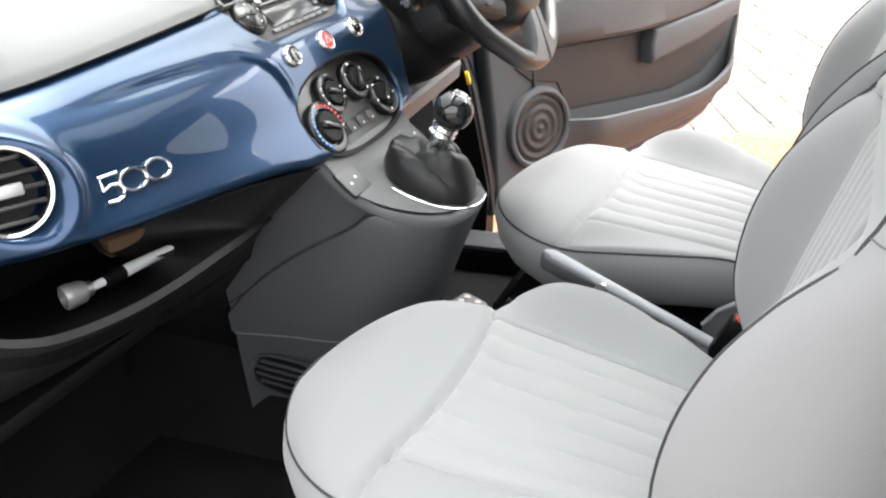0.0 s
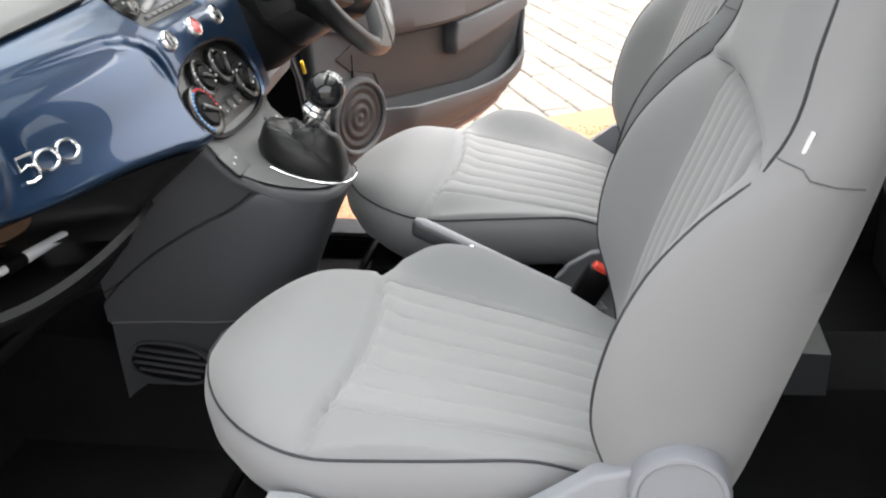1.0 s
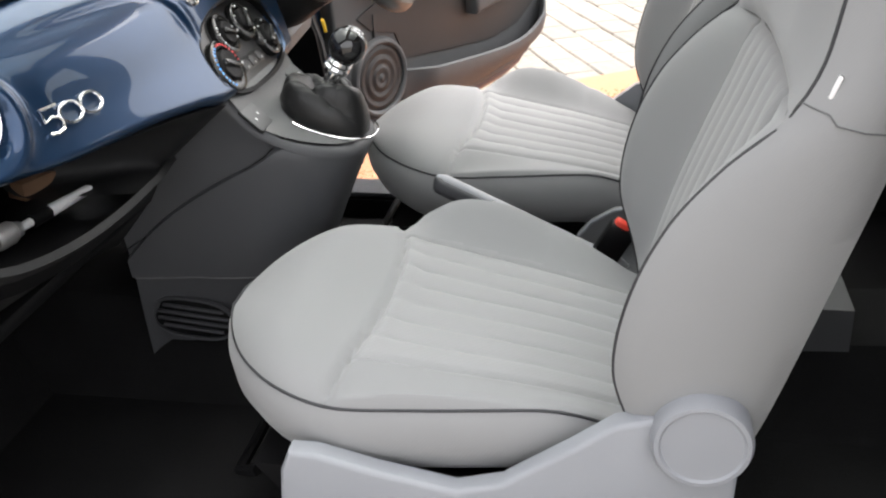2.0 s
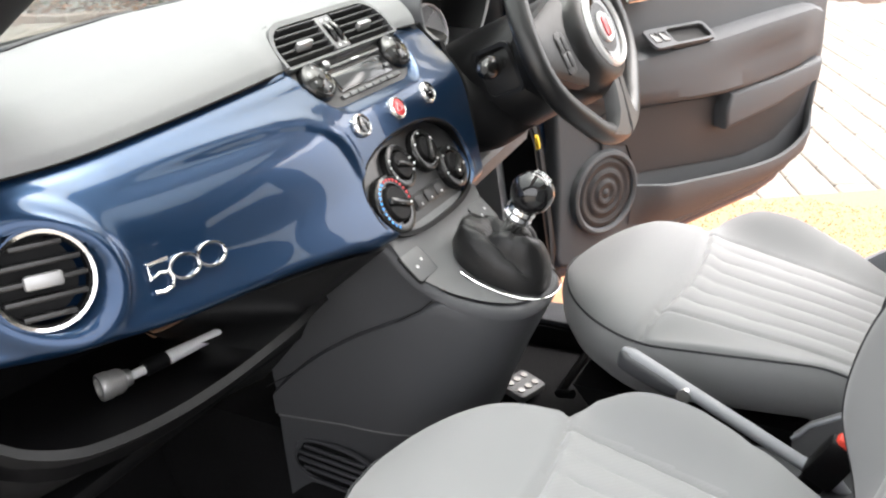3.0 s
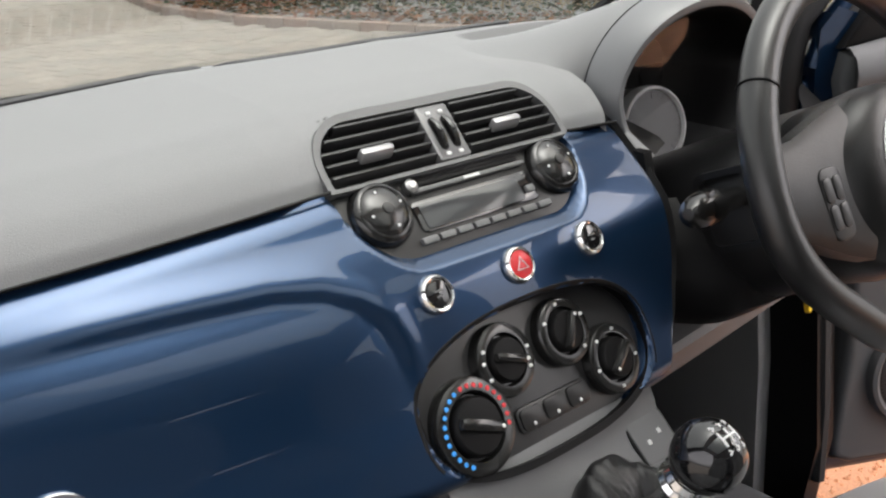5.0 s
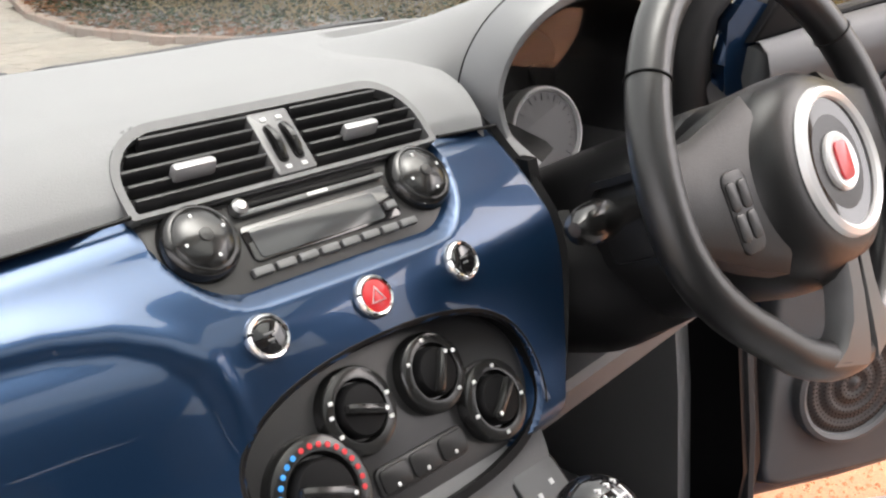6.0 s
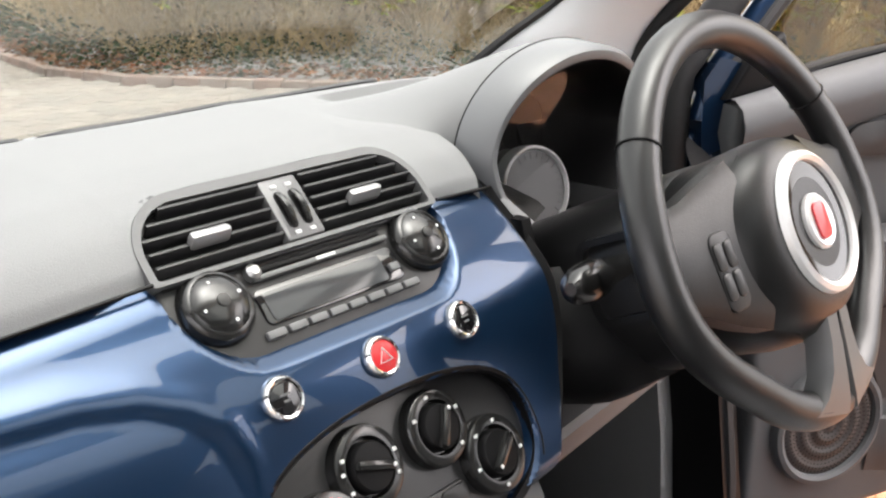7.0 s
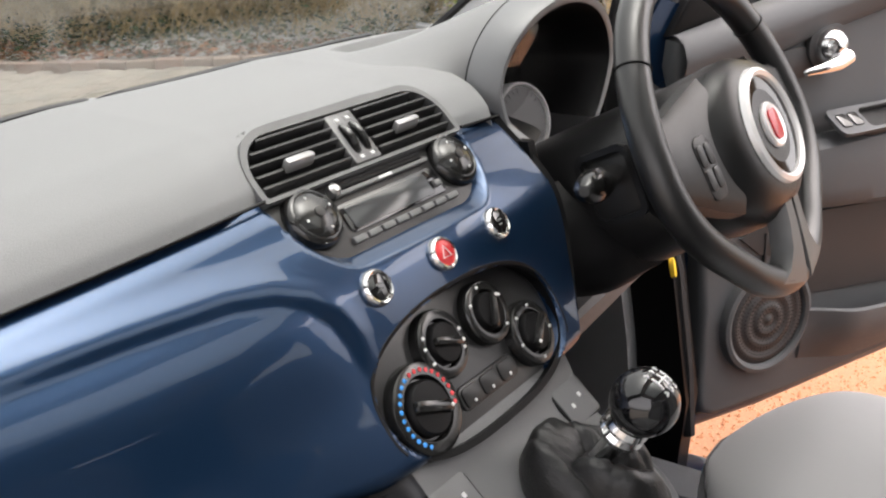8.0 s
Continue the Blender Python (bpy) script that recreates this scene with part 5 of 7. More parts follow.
def seat(cx, side, label, dy=0.0, worn=0.35):
    """Front seat. side: -1 where the door lies towards -x."""
    s = thing("car_seat", (cx, -0.36, FLOOR_Z), label, "car seat", group="front seats")
    YF, YR, W, SEAM = -0.098, -0.60, 0.204, -0.272

    def ins_at(y):
        return 0.145 - 0.020 * smooth(SEAM, -0.56, y)

    def half(y):
        if y > -0.27:
            return curve([(-0.30, 0.204), (-0.27, 0.203), (-0.235, 0.195), (-0.205, 0.182), (-0.178, 0.163), (-0.147, 0.129), (-0.122, 0.087), (-0.105, 0.045), (-0.098, 0.020)], y)
        return curve([(-0.62, 0.160), (-0.56, 0.172), (-0.52, 0.183), (-0.47, 0.194), (-0.40, 0.201), (-0.30, 0.204), (-0.26, 0.203)], y)

    def pipe_z(y):
        return curve([(-0.62, 0.490), (-0.56, 0.510), (-0.53, 0.526), (-0.487, 0.541), (-0.44, 0.543), (-0.36, 0.540), (-0.26, 0.536), (-0.18, 0.543), (-0.10, 0.545)], y)

    def crest_z(y):
        """Height of the side bolsters."""
        return max(pipe_z(y) + 0.006, curve([(-0.62, 0.478), (-0.56, 0.500), (-0.505, 0.526), (-0.468, 0.546), (-0.43, 0.563), (-0.395, 0.576), (-0.33, 0.581), (-0.29, 0.570), (-0.267, 0.560), (-0.22, 0.556)], y))

    def insert_z(y):
        return curve([(-0.62, 0.492), (-0.55, 0.512), (-0.46, 0.534), (-0.38, 0.549), (-0.31, 0.562), (-0.26, 0.566)], y)

    def seam_at(x):
        return SEAM - 0.016 * (1 - (x / 0.145) ** 2)

    def top(u, y):
        hw = half(y)
        x = u * hw
        ax = abs(x)
        front = 1 - math.exp(-((YF - y) / 0.050) ** 1.2) if y < YF else 0
        edge = max(0, 1 - abs(u) ** 6)
        lobe = pipe_z(y) + (0.034 + 0.006 * u) * edge ** 0.7 * front ** 0.8 + 0.010 * math.exp(-(((y + 0.20) / 0.05) ** 2)) * edge
        ins, cr, iz, pz = ins_at(y), crest_z(y), insert_z(y), pipe_z(y)
        if x < 0:
            cr = pz + 0.004 + (cr - pz - 0.004) * worn
        else:
            cr += 0.017 * smooth(-0.53, -0.44, y) * (1 - smooth(-0.36, -0.27, y))
            ins -= 0.007
        cx0 = hw - 0.007
        if ax >= cx0:
            k = (ax - cx0) / (hw - cx0)
            body = pz + (cr - pz) * math.sqrt(max(0, 1 - k * k))
        elif ax > ins:
            k = (cx0 - ax) / (cx0 - ins)
            body = cr + (iz - cr) * (0.45 * k + 0.55 * smooth(0, 1, k))
        else:
            body = iz - 0.003 * (1 - (ax / ins) ** 2)
        sy = seam_at(x)
        b = smooth(sy + 0.006, sy - 0.035, y)
        z = lobe * (1 - b) + body * b
        if ax < W * 0.98:
            z -= 0.0080 * math.exp(-(((y - sy) / 0.0055) ** 2))
        if y < sy:
            z -= 0.0035 * math.exp(-(((ax - ins) / 0.0035) ** 2))
            if ax < ins - 0.004:
                ph = (x + ins) / (2 * ins) * 7
                z += (0.0042 * abs(math.sin(math.pi * ph)) ** 0.55 - 0.0015) * smooth(sy, sy - 0.02, y)
        z += 0.0022 * noise.noise((x * 7 + cx * 7, y * 7, 1.0)) * edge
        return (cx + x, y, z)

    us = sorted(set([round(math.copysign(abs(t) ** 0.85, t), 5) for t in span(-1, 1, 131)]))
    ys = [YF - (YF - YR) * (k / 95) ** 1.15 for k in range(96)]
    ys[0] = YF - 0.0003
    rows = [[top(u, y) for u in us] for y in ys]
    full = lattice(rows)
    nu = len(us)
    ins, rest = [], []
    for f in full[1]:
        i, j = f[0] % nu, f[0] // nu
        y = ys[j]
        x = 0.5 * (us[i] + us[min(nu - 1, i + 1)]) * half(y)
        (ins if abs(x) < ins_at(y) and y < seam_at(x) else rest).append(f)

    def used(faces):
        ids = sorted({i for f in faces for i in f})
        at = {i: k for k, i in enumerate(ids)}
        return [full[0][i] for i in ids], [tuple(at[i] for i in f) for f in faces]

    rim = [top(-1, y) for y in reversed(ys)] + [top(u, ys[0]) for u in us[1:-1]] + [top(1, y) for y in ys]
    # flank below the piping
    flank = []
    n = len(rim)
    for out, dz in ((0.0, 0.0), (0.004, -0.008), (0.007, -0.024), (0.004, -0.046), (-0.008, -0.070), (-0.028, -0.090), (-0.055, -0.102), (-0.10, -0.106)):
        row = []
        for i, p in enumerate(rim):
            a, b = Vector(rim[max(0, i - 1)]), Vector(rim[min(n - 1, i + 1)])
            t = (b - a)
            nrm = Vector((t.y, -t.x, 0)).normalized() * -1
            c = Vector((cx, -0.36, 0)) - Vector(p)
            if nrm.dot(Vector((c.x, c.y, 0))) > 0:
                nrm = -nrm
            row.append(tuple(Vector(p) + nrm * out + Vector((0, 0, dz))))
        flank.append(row)
    cushion = part("cushion", joined(used(rest), lattice(flank)), CLOTH, s, "smooth grey cloth cushion")
    part("cushion_insert", used(ins), CLOTH_RIB, cushion, "ribbed paler grey cloth panel")
    part("piping", tube([(p[0], p[1], p[2] + 0.001) for p in rim[::3] + [rim[-1]]], 0.0017, 6), PIPING, cushion, "dark piping")
    part("cushion_pan", prism([(-0.16, 0.435), (-0.60, 0.43), (-0.62, 0.36), (-0.22, 0.36)], cx - 0.17, cx + 0.17), BLACK, s)
    for dx in (-0.16, 0.16):
        part("rail", box((cx + dx, -0.40, FLOOR_Z + 0.04), (0.03, 0.46, 0.085), 0.004), BLACK, s)
    part("slide_bar", tube([(cx - 0.14, -0.15, 0.40), (cx - 0.13, -0.125, 0.39), (cx + 0.13, -0.125, 0.39), (cx + 0.14, -0.15, 0.40)], 0.007, 8), BLACK, s, "black slide handle")

    # backrest
    EDGE = [(0.50, -0.575), (0.54, -0.566), (0.61, -0.547), (0.69, -0.558), (0.76, -0.588), (0.81, -0.628), (0.85, -0.672), (0.89, -0.697), (0.95, -0.712), (1.05, -0.740), (1.13, -0.765)]
    MID = [(0.48, -0.566), (0.555, -0.581), (0.647, -0.606), (0.726, -0.634), (0.813, -0.668), (0.85, -0.682), (0.90, -0.694), (1.0, -0.715), (1.13, -0.750)]
    REAR = [(0.46, -0.665), (0.53, -0.684), (0.69, -0.727), (0.83, -0.769), (1.0, -0.815), (1.13, -0.830)]
    ZB, ZT = 0.485, 1.075

    def bw(z):
        w = curve([(0.48, 0.192), (0.56, 0.212), (0.70, 0.224), (0.84, 0.218), (0.95, 0.200), (1.02, 0.185), (1.12, 0.165)], z)
        return w * max(0.03, 1 - max(0, (z - 0.98) / (ZT - 0.98)) ** 2.6) ** 0.5

    VEE, TIP = 0.125, 0.850

    def face(u, z):
        w = bw(z)
        x = u * w
        m, e = curve(MID, z), curve(EDGE, z)
        over = smooth(TIP - 0.004, TIP + 0.05, z)
        k = smooth(VEE * (1 - over) + 0.5 * w * over, w * 0.97, abs(x))
        y = m + (e - m) * k + 0.003 * abs(u) ** 12
        line = TIP + 0.006 * math.cos(math.pi * x / 0.25)
        if abs(x) < VEE and z < line:
            ph = (x + VEE) / (2 * VEE) * 7
            y += 0.0042 * abs(math.sin(math.pi * ph)) ** 0.55 * smooth(0, 0.03, line - z) * smooth(0, 0.008, VEE - abs(x))
        if z < line:
            y -= 0.004 * math.exp(-(((abs(x) - VEE) / 0.0035) ** 2))
        y -= 0.006 * math.exp(-(((z - line) / 0.0045) ** 2))
        y += 0.012 * smooth(line - 0.001, line + 0.03, z) * (1 - abs(u) ** 4)
        y += 0.0015 * noise.noise((x * 7 + cx * 5, z * 7, 4.0))
        return (cx + x, y, z)

    zs = span(ZB, ZT - 0.001, 100)
    bu = span(-1, 1, 121)
    fr = lattice([[face(u, z) for u in bu] for z in zs])
    nb = len(bu)
    ins, rest = [], []
    for f in fr[1]:
        i, j = f[0] % nb, f[0] // nb
        x = bu[i] * bw(zs[j])
        (ins if abs(x) < VEE and zs[j] < TIP else rest).append(f)

    def used2(faces):
        ids = sorted({i for f in faces for i in f})
        at = {i: k for k, i in enumerate(ids)}
        return [fr[0][i] for i in ids], [tuple(at[i] for i in f) for f in faces]

    back = []
    for z in zs:
        w, e, r = bw(z), curve(EDGE, z) + 0.004, curve(REAR, z)
        side_pts = [(w, e), (w + 0.007, e - 0.008), (w + 0.013, e - 0.024), (w + 0.0155, e * 0.66 + r * 0.34), (w + 0.0135, e * 0.42 + r * 0.58), (w + 0.004, e * 0.20 + r * 0.80), (w - 0.014, r + 0.005), (w - 0.04, r - 0.004)]
        row = side_pts + [(x, r - 0.006) for x in span(w * 0.6, -w * 0.6, 6)] + [(-x, y) for x, y in reversed(side_pts)]
        back.append([(cx + x, y, z) for x, y in row])
    rest_ob = part("backrest", joined(flipped(used2(rest)), flipped(lattice(back))), CLOTH, s, "smooth grey cloth backrest")
    part("backrest_insert", flipped(used2(ins)), CLOTH_RIB, rest_ob, "ribbed paler grey cloth panel")
    part("insert_seam", tube([(lambda f: (f[0], f[1] + 0.0004, f[2]))(face(x / bw(TIP), TIP + 0.006 * math.cos(math.pi * x / 0.25))) for x in span(-0.20, 0.20, 60)], 0.0013, 6), SEAM_DARK, rest_ob)
    for q in (-1, 1):
        part("piping", tube([face(q, z) for z in zs[1:-3:2]], 0.0018, 6), PIPING, rest_ob, "dark piping")
        run = []
        for zq, i in zip((0.866, 0.864, 0.860, 0.852, 0.846, 0.842), range(6)):
            w, e, r = bw(zq), curve(EDGE, zq) + 0.004, curve(REAR, zq)
            a, b = [(w, e), (w + 0.007, e - 0.008), (w + 0.013, e - 0.024), (w + 0.0155, e * 0.66 + r * 0.34), (w + 0.0135, e * 0.42 + r * 0.58), (w + 0.004, e * 0.20 + r * 0.80)][i]
            run.append((cx + q * (a + 0.0006), b, zq))
        part("cross_seam", tube(run, 0.0008, 6), SEAM_DARK, rest_ob)
    # recliner cover and side shield on the door side
    x0 = cx + side * 0.232
    m = axes((x0, -0.625, 0.554), (0, 1 if side > 0 else -1, 0), (0, 0, 1))
    shield_yz = [(-0.222, 0.470), (-0.232, 0.494), (-0.26, 0.494), (-0.32, 0.478), (-0.40, 0.462), (-0.445, 0.474), (-0.51, 0.520), (-0.552, 0.552), (-0.59, 0.562), (-0.62, 0.54), (-0.665, 0.50), (-0.66, 0.37), (-0.24, 0.355), (-0.215, 0.40)]
    flat = [((y + 0.630) * (1 if side > 0 else -1), z - 0.545) for y, z in shield_yz]
    if side < 0:
        flat = flat
    else:
        flat = list(reversed(flat))
    area = sum(a[0] * b[1] - b[0] * a[1] for a, b in zip(flat, flat[1:] + flat[:1]))
    if area < 0:
        flat = list(reversed(flat))
    cover = part("side_shield", plate(flat, 0.022, 0.006, m @ Matrix.Translation((0, 0, -0.018)), 3), SHIELD, s, "pale blue-grey plastic side shield")
    part("recliner_cover", lathe([(0.046, -0.02), (0.046, 0.012), (0.043, 0.018), (0.039, 0.0185), (0.037, 0.016), (0, 0.017)], 40, m), SHIELD, cover, "round recliner cover")
    part("side_tag", moved(box((0, 0, 0), (0.004, 0.0035, 0.019), 0.0008), Matrix.Translation((cx + side * (bw(0.89) + 0.0115), -0.703, 0.880)) @ Euler((radians(20), 0, 0)).to_matrix().to_4x4()), WHITE, rest_ob, "small white side tag")
    s.location.y += dy
    return s


seat(-0.293, -1, "grey cloth passenger seat with ribbed panels and dark piping")
driver_seat = seat(0.325, 1, "grey cloth driver seat with ribbed panels and dark piping", -0.018, 0.15)
inner = part("inner_shield", prism([(-0.466, 0.464), (-0.485, 0.486), (-0.517, 0.506), (-0.60, 0.520), (-0.60, 0.40), (-0.47, 0.40)], 0.086, 0.100), CONSOLE_TOP, driver_seat, "grey plastic shield beside the hand brake")
part("shield_edge", tube([(0.086, -0.466, 0.464), (0.086, -0.475, 0.472), (0.086, -0.485, 0.486), (0.086, -0.517, 0.506), (0.086, -0.58, 0.518)], 0.0028, 8), SHIELD, inner, "pale rounded edge")

rear = thing("rear_seat", (0, -1.3, FLOOR_Z), "grey cloth rear bench, darkened in colour for shade", "rear seat")


def bench(y0, y1, z0, z1, lean):
    rows = []
    for t in span(0, 1, 12):
        rows.append([(x, y0 + (y1 - y0) * t - 0.01 * math.cos(x * 9), z0 + (z1 - z0) * t + lean * math.sin(math.pi * t)) for x in span(-0.58, 0.58, 30)])
    return rows


# grey cloth coloured near black: the shade behind the seats is put in
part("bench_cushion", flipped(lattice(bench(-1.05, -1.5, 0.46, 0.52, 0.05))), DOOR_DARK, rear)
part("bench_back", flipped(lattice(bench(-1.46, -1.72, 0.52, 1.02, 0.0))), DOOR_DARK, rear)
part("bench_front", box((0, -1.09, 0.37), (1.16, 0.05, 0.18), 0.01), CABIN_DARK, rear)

# ---- steering wheel, column and instruments ----
WC, TILT = Vector((0.330, -0.119, 0.891)), radians(26.2)
WM = axes(WC, (1, 0, 0), (0, math.sin(TILT), math.cos(TILT)))
wheel = thing("steering_wheel", WC, "black leather steering wheel with silver-grey spokes", "steering wheel")


def rim_at(t):
    """The rim's centre line, flattened towards its foot."""
    s = math.sin(t)
    low = math.asin(-s) if s < 0 else 0
    r = 0.1746 - 0.031 * smooth(0, 0.85, low)
    return (r * math.cos(t), r * s, 0)


part("rim", moved(tube([rim_at(2 * math.pi * k / 72) for k in range(72)], 0.0158, 14, True), WM), LEATHER, wheel, "black leather rim")
for a in (146, 34):
    t = radians(a)
    ring = [(0.1746 + 0.0162 * math.cos(q), 0.0162 * math.sin(q)) for q in (2 * math.pi * k / 20 for k in range(20))]
    part("seam", moved(tube([(r * math.cos(t), r * math.sin(t), h) for r, h in ring], 0.0009, 5, True), WM), BLACK, wheel)


def hub():
    """Round airbag cushion that widens towards the column."""
    rows = []
    for r, h in ((0.090, -0.070), (0.096, -0.045), (0.098, -0.020), (0.096, 0.000), (0.0895, 0.016), (0.078, 0.029), (0.065, 0.0365), (0.052, 0.0378)):
        rows.append([(x * r, y * r * (0.93 if y < 0 else 0.93 - 0.17 * smooth(0.05, -0.02, h)) - 0.004 * (1 - r / 0.104), h) for x, y in oval(1.0, 1.0, 2.2, 56)])
    return lattice(rows, True, True)


part("hub", moved(hub(), WM), HUB, wheel, "black padded hub")
em = WM @ Matrix.Translation((0, 0, 0.036))
emb = part("emblem_ring", lathe([(0.0488, 0), (0.0495, 0.0060), (0.0530, 0.0085), (0.0570, 0.006), (0.0585, 0)], 44, em), RING, wheel, "chrome ring round the emblem")
part("emblem_field", lathe([(0.049, 0.0005), (0.049, 0.003), (0.03, 0.0012), (0, 0.0008)], 36, em), GLOSS, emb)
part("emblem_disc", lathe([(0.0225, 0.0), (0.0225, 0.0045), (0.0205, 0.0065), (0.018, 0.0062), (0.017, 0.0055), (0, 0.0055)], 32, em), RING, emb)
part("emblem_shield", plate(rounded(-0.0105, -0.0150, 0.0105, 0.0150, [0.0075, 0.0075, 0.0075, 0.0075]), 0.002, 0.0008, em @ Matrix.Translation((0, 0, 0.0056))), RED, emb, "plain red emblem shield")


def spoke(pts, wide, h0, h1):
    rows = []
    for (x, y), w, h in zip(pts, wide, span(h0, h1, len(pts))):
        t = Vector((pts[-1][0] - pts[0][0], pts[-1][1] - pts[0][1])).normalized()
        nx, ny = -t.y, t.x
        rows.append([(x + nx * w * c, y + ny * w * c, h + d2) for c, d2 in ((-1, -0.012), (-1, 0.004), (-0.8, 0.010), (0.8, 0.010), (1, 0.004), (1, -0.012))])
    return lattice(rows, True, True)


for q in (-1, 1):
    sp = part("spoke", moved(spoke([(q * 0.070, 0.004), (q * 0.100, 0.006), (q * 0.135, 0.010), (q * 0.168, 0.014)], [0.066, 0.056, 0.042, 0.036], 0.010, -0.004), WM), HUB, wheel, "black side spoke with switches")
    sw = WM @ Matrix.Translation((q * 0.108, -0.006, 0.0125)) @ Matrix.Rotation(radians(q * 8), 4, "Y")
    part("switch_plate", plate(rounded(-0.014, -0.031, 0.013, 0.029, 0.009), 0.0030, 0.0015, sw), HUB, sp)
    part("cushion_seam", moved(tube([(q * 0.0915 * math.cos(t), 0.0915 * math.sin(t) * (0.93 if t < 0 else 0.84) - 0.0005, 0.0142) for t in (radians(a) for a in span(-62, 64, 26))], 0.0013, 6), WM), BLACK, sp)
    for k in range(4):
        part("spoke_switch", plate(rounded(-0.0125 + 0.0125 * (k % 2), -0.022 + 0.0225 * (k // 2), -0.0012 + 0.0125 * (k % 2), -0.001 + 0.0225 * (k // 2), 0.004), 0.0044, 0.0018, sw), RADIO, sp)
for q in (-1, 1):
    part("spoke", moved(spoke([(q * 0.0105, -0.066), (q * 0.0115, -0.095), (q * 0.0150, -0.118), (q * 0.0230, -0.136), (q * 0.034, -0.146)], [0.0102, 0.0108, 0.0142, 0.0222, 0.033], 0.020, 0.0045), WM), SPOKE, wheel, "satin grey lower spoke")
part("spoke_line", moved(tube([(0, -0.070, 0.0295), (0, -0.110, 0.021), (0, -0.142, 0.0150)], 0.0012, 6), WM), BLACK, wheel)

column = thing("steering_column", (0.33, 0.0, 0.78), "black steering column shroud with stalks", "steering column")


def shroud():
    rows = []
    for t, rx, ry, off in ((0.045, 0.080, 0.075, -0.006), (0.062, 0.086, 0.080, -0.006), (0.10, 0.088, 0.082, -0.008), (0.17, 0.090, 0.084, -0.010), (0.24, 0.090, 0.084, -0.012)):
        rows.append([(x, y + off, -t) for x, y in oval(rx, ry, 2.8, 40)])
    return flipped(lattice(rows, True, True))


part("shroud", moved(shroud(), WM), HUB, column, "black column shroud")
socket_m = axes((0.2385, -0.030, 0.855), (0, 0.9, -0.4), (0, 0.4, 0.9))
part("stalk_socket", frame_ring(rounded(-0.031, -0.037, 0.031, 0.037, 0.012), rounded(-0.025, -0.031, 0.025, 0.031, 0.009), 0.008, socket_m), HUB, column)
part("stalk", tube([(0.256, -0.030, 0.866), (0.232, -0.036, 0.869), (0.210, -0.040, 0.872), (0.194, -0.043, 0.874), (0.180, -0.046, 0.876), (0.162, -0.050, 0.878), (0.146, -0.053, 0.880), (0.138, -0.054, 0.881)], [0.009, 0.010, 0.011, 0.0140, 0.0160, 0.0158, 0.0125, 0.005], 14), KNOB, column, "black wiper stalk with a rounded end")
part("stalk", tube([(0.41, -0.035, 0.872), (0.45, -0.040, 0.880), (0.49, -0.045, 0.886), (0.515, -0.048, 0.889)], [0.007, 0.009, 0.013, 0.012], 14), BLACK, column, "black indicator stalk")


def knee_panel():
    """Black knee bolster under the column, curving to the door side."""
    rows = []
    for x in span(0.20, 0.63, 36):
        y0 = curve([(0.20, 0.012), (0.25, -0.035), (0.33, -0.070), (0.45, -0.050), (0.63, 0.06)], x)
        zt = curve([(0.20, 0.82), (0.30, 0.825), (0.45, 0.84), (0.63, 0.86)], x)
        zb = curve([(0.20, 0.728), (0.25, 0.728), (0.29, 0.742), (0.33, 0.762), (0.37, 0.772), (0.45, 0.785), (0.55, 0.80), (0.63, 0.81)], x)
        rows.append([(x, y0 + 0.06, zt + 0.03), (x, y0 + 0.015, zt), (x, y0 - 0.012, (zt * 2 + zb) / 3), (x, y0 - 0.010, (zt + zb * 2) / 3), (x, y0 + 0.010, zb + 0.012), (x, y0 + 0.05, zb), (x, y0 + 0.20, zb + 0.01)])
    return lattice(rows)


knee = thing("knee_panel", (0.4, 0.05, 0.69), "black knee panel below the steering column", "knee panel")
part("bolster", knee_panel(), BLACK, knee)
part("end_cheek", prism([(0.03, 0.735), (0.012, 0.80), (0.04, 0.90), (0.20, 0.90), (0.20, 0.66), (0.08, 0.66)], 0.203, 0.215), BLACK, knee)
part("tunnel_cheek", lattice([[(0.135 + 0.075 * s, -0.005 + 0.02 * s + 0.12 * t, 0.735 - 0.02 * s - 0.30 * t) for s in span(0, 1, 8)] for t in span(0, 1, 10)]), CONSOLE_TOP, knee, "grey panel beside the console")
part("knee_rail", lattice([[(x, 0.012 + 0.10 * (x - 0.17) + dy, 0.700 - 0.02 * (x - 0.17) + dz) for x in span(0.165, 0.56, 16)] for dy, dz in ((0.02, 0.012), (0.0, 0.004), (-0.004, -0.004), (0.002, -0.030), (0.03, -0.036))]), CONSOLE_TOP, knee, "grey rail under the knee panel")
part("release_tab", plate(oval(0.0095, 0.0125, 2.4, 24), 0.006, 0.002, axes((0.478, 0.004, 0.683), (0.95, 0.3, 0), (0.05, 0.2, 0.97))), YELLOW, knee, "yellow plastic tab")
part("ignition_lock", lathe([(0.012, 0), (0.012, 0.008), (0.008, 0.010), (0, 0.010)], 20, axes((0.425, -0.045, 0.84), (1, 0, 0), (0, 0.3, 0.95))), SATIN, knee)

cluster = thing("instrument_cluster", (0.33, 0.1, 0.87), "hooded instrument cluster with a round gauge", "instrument cluster")


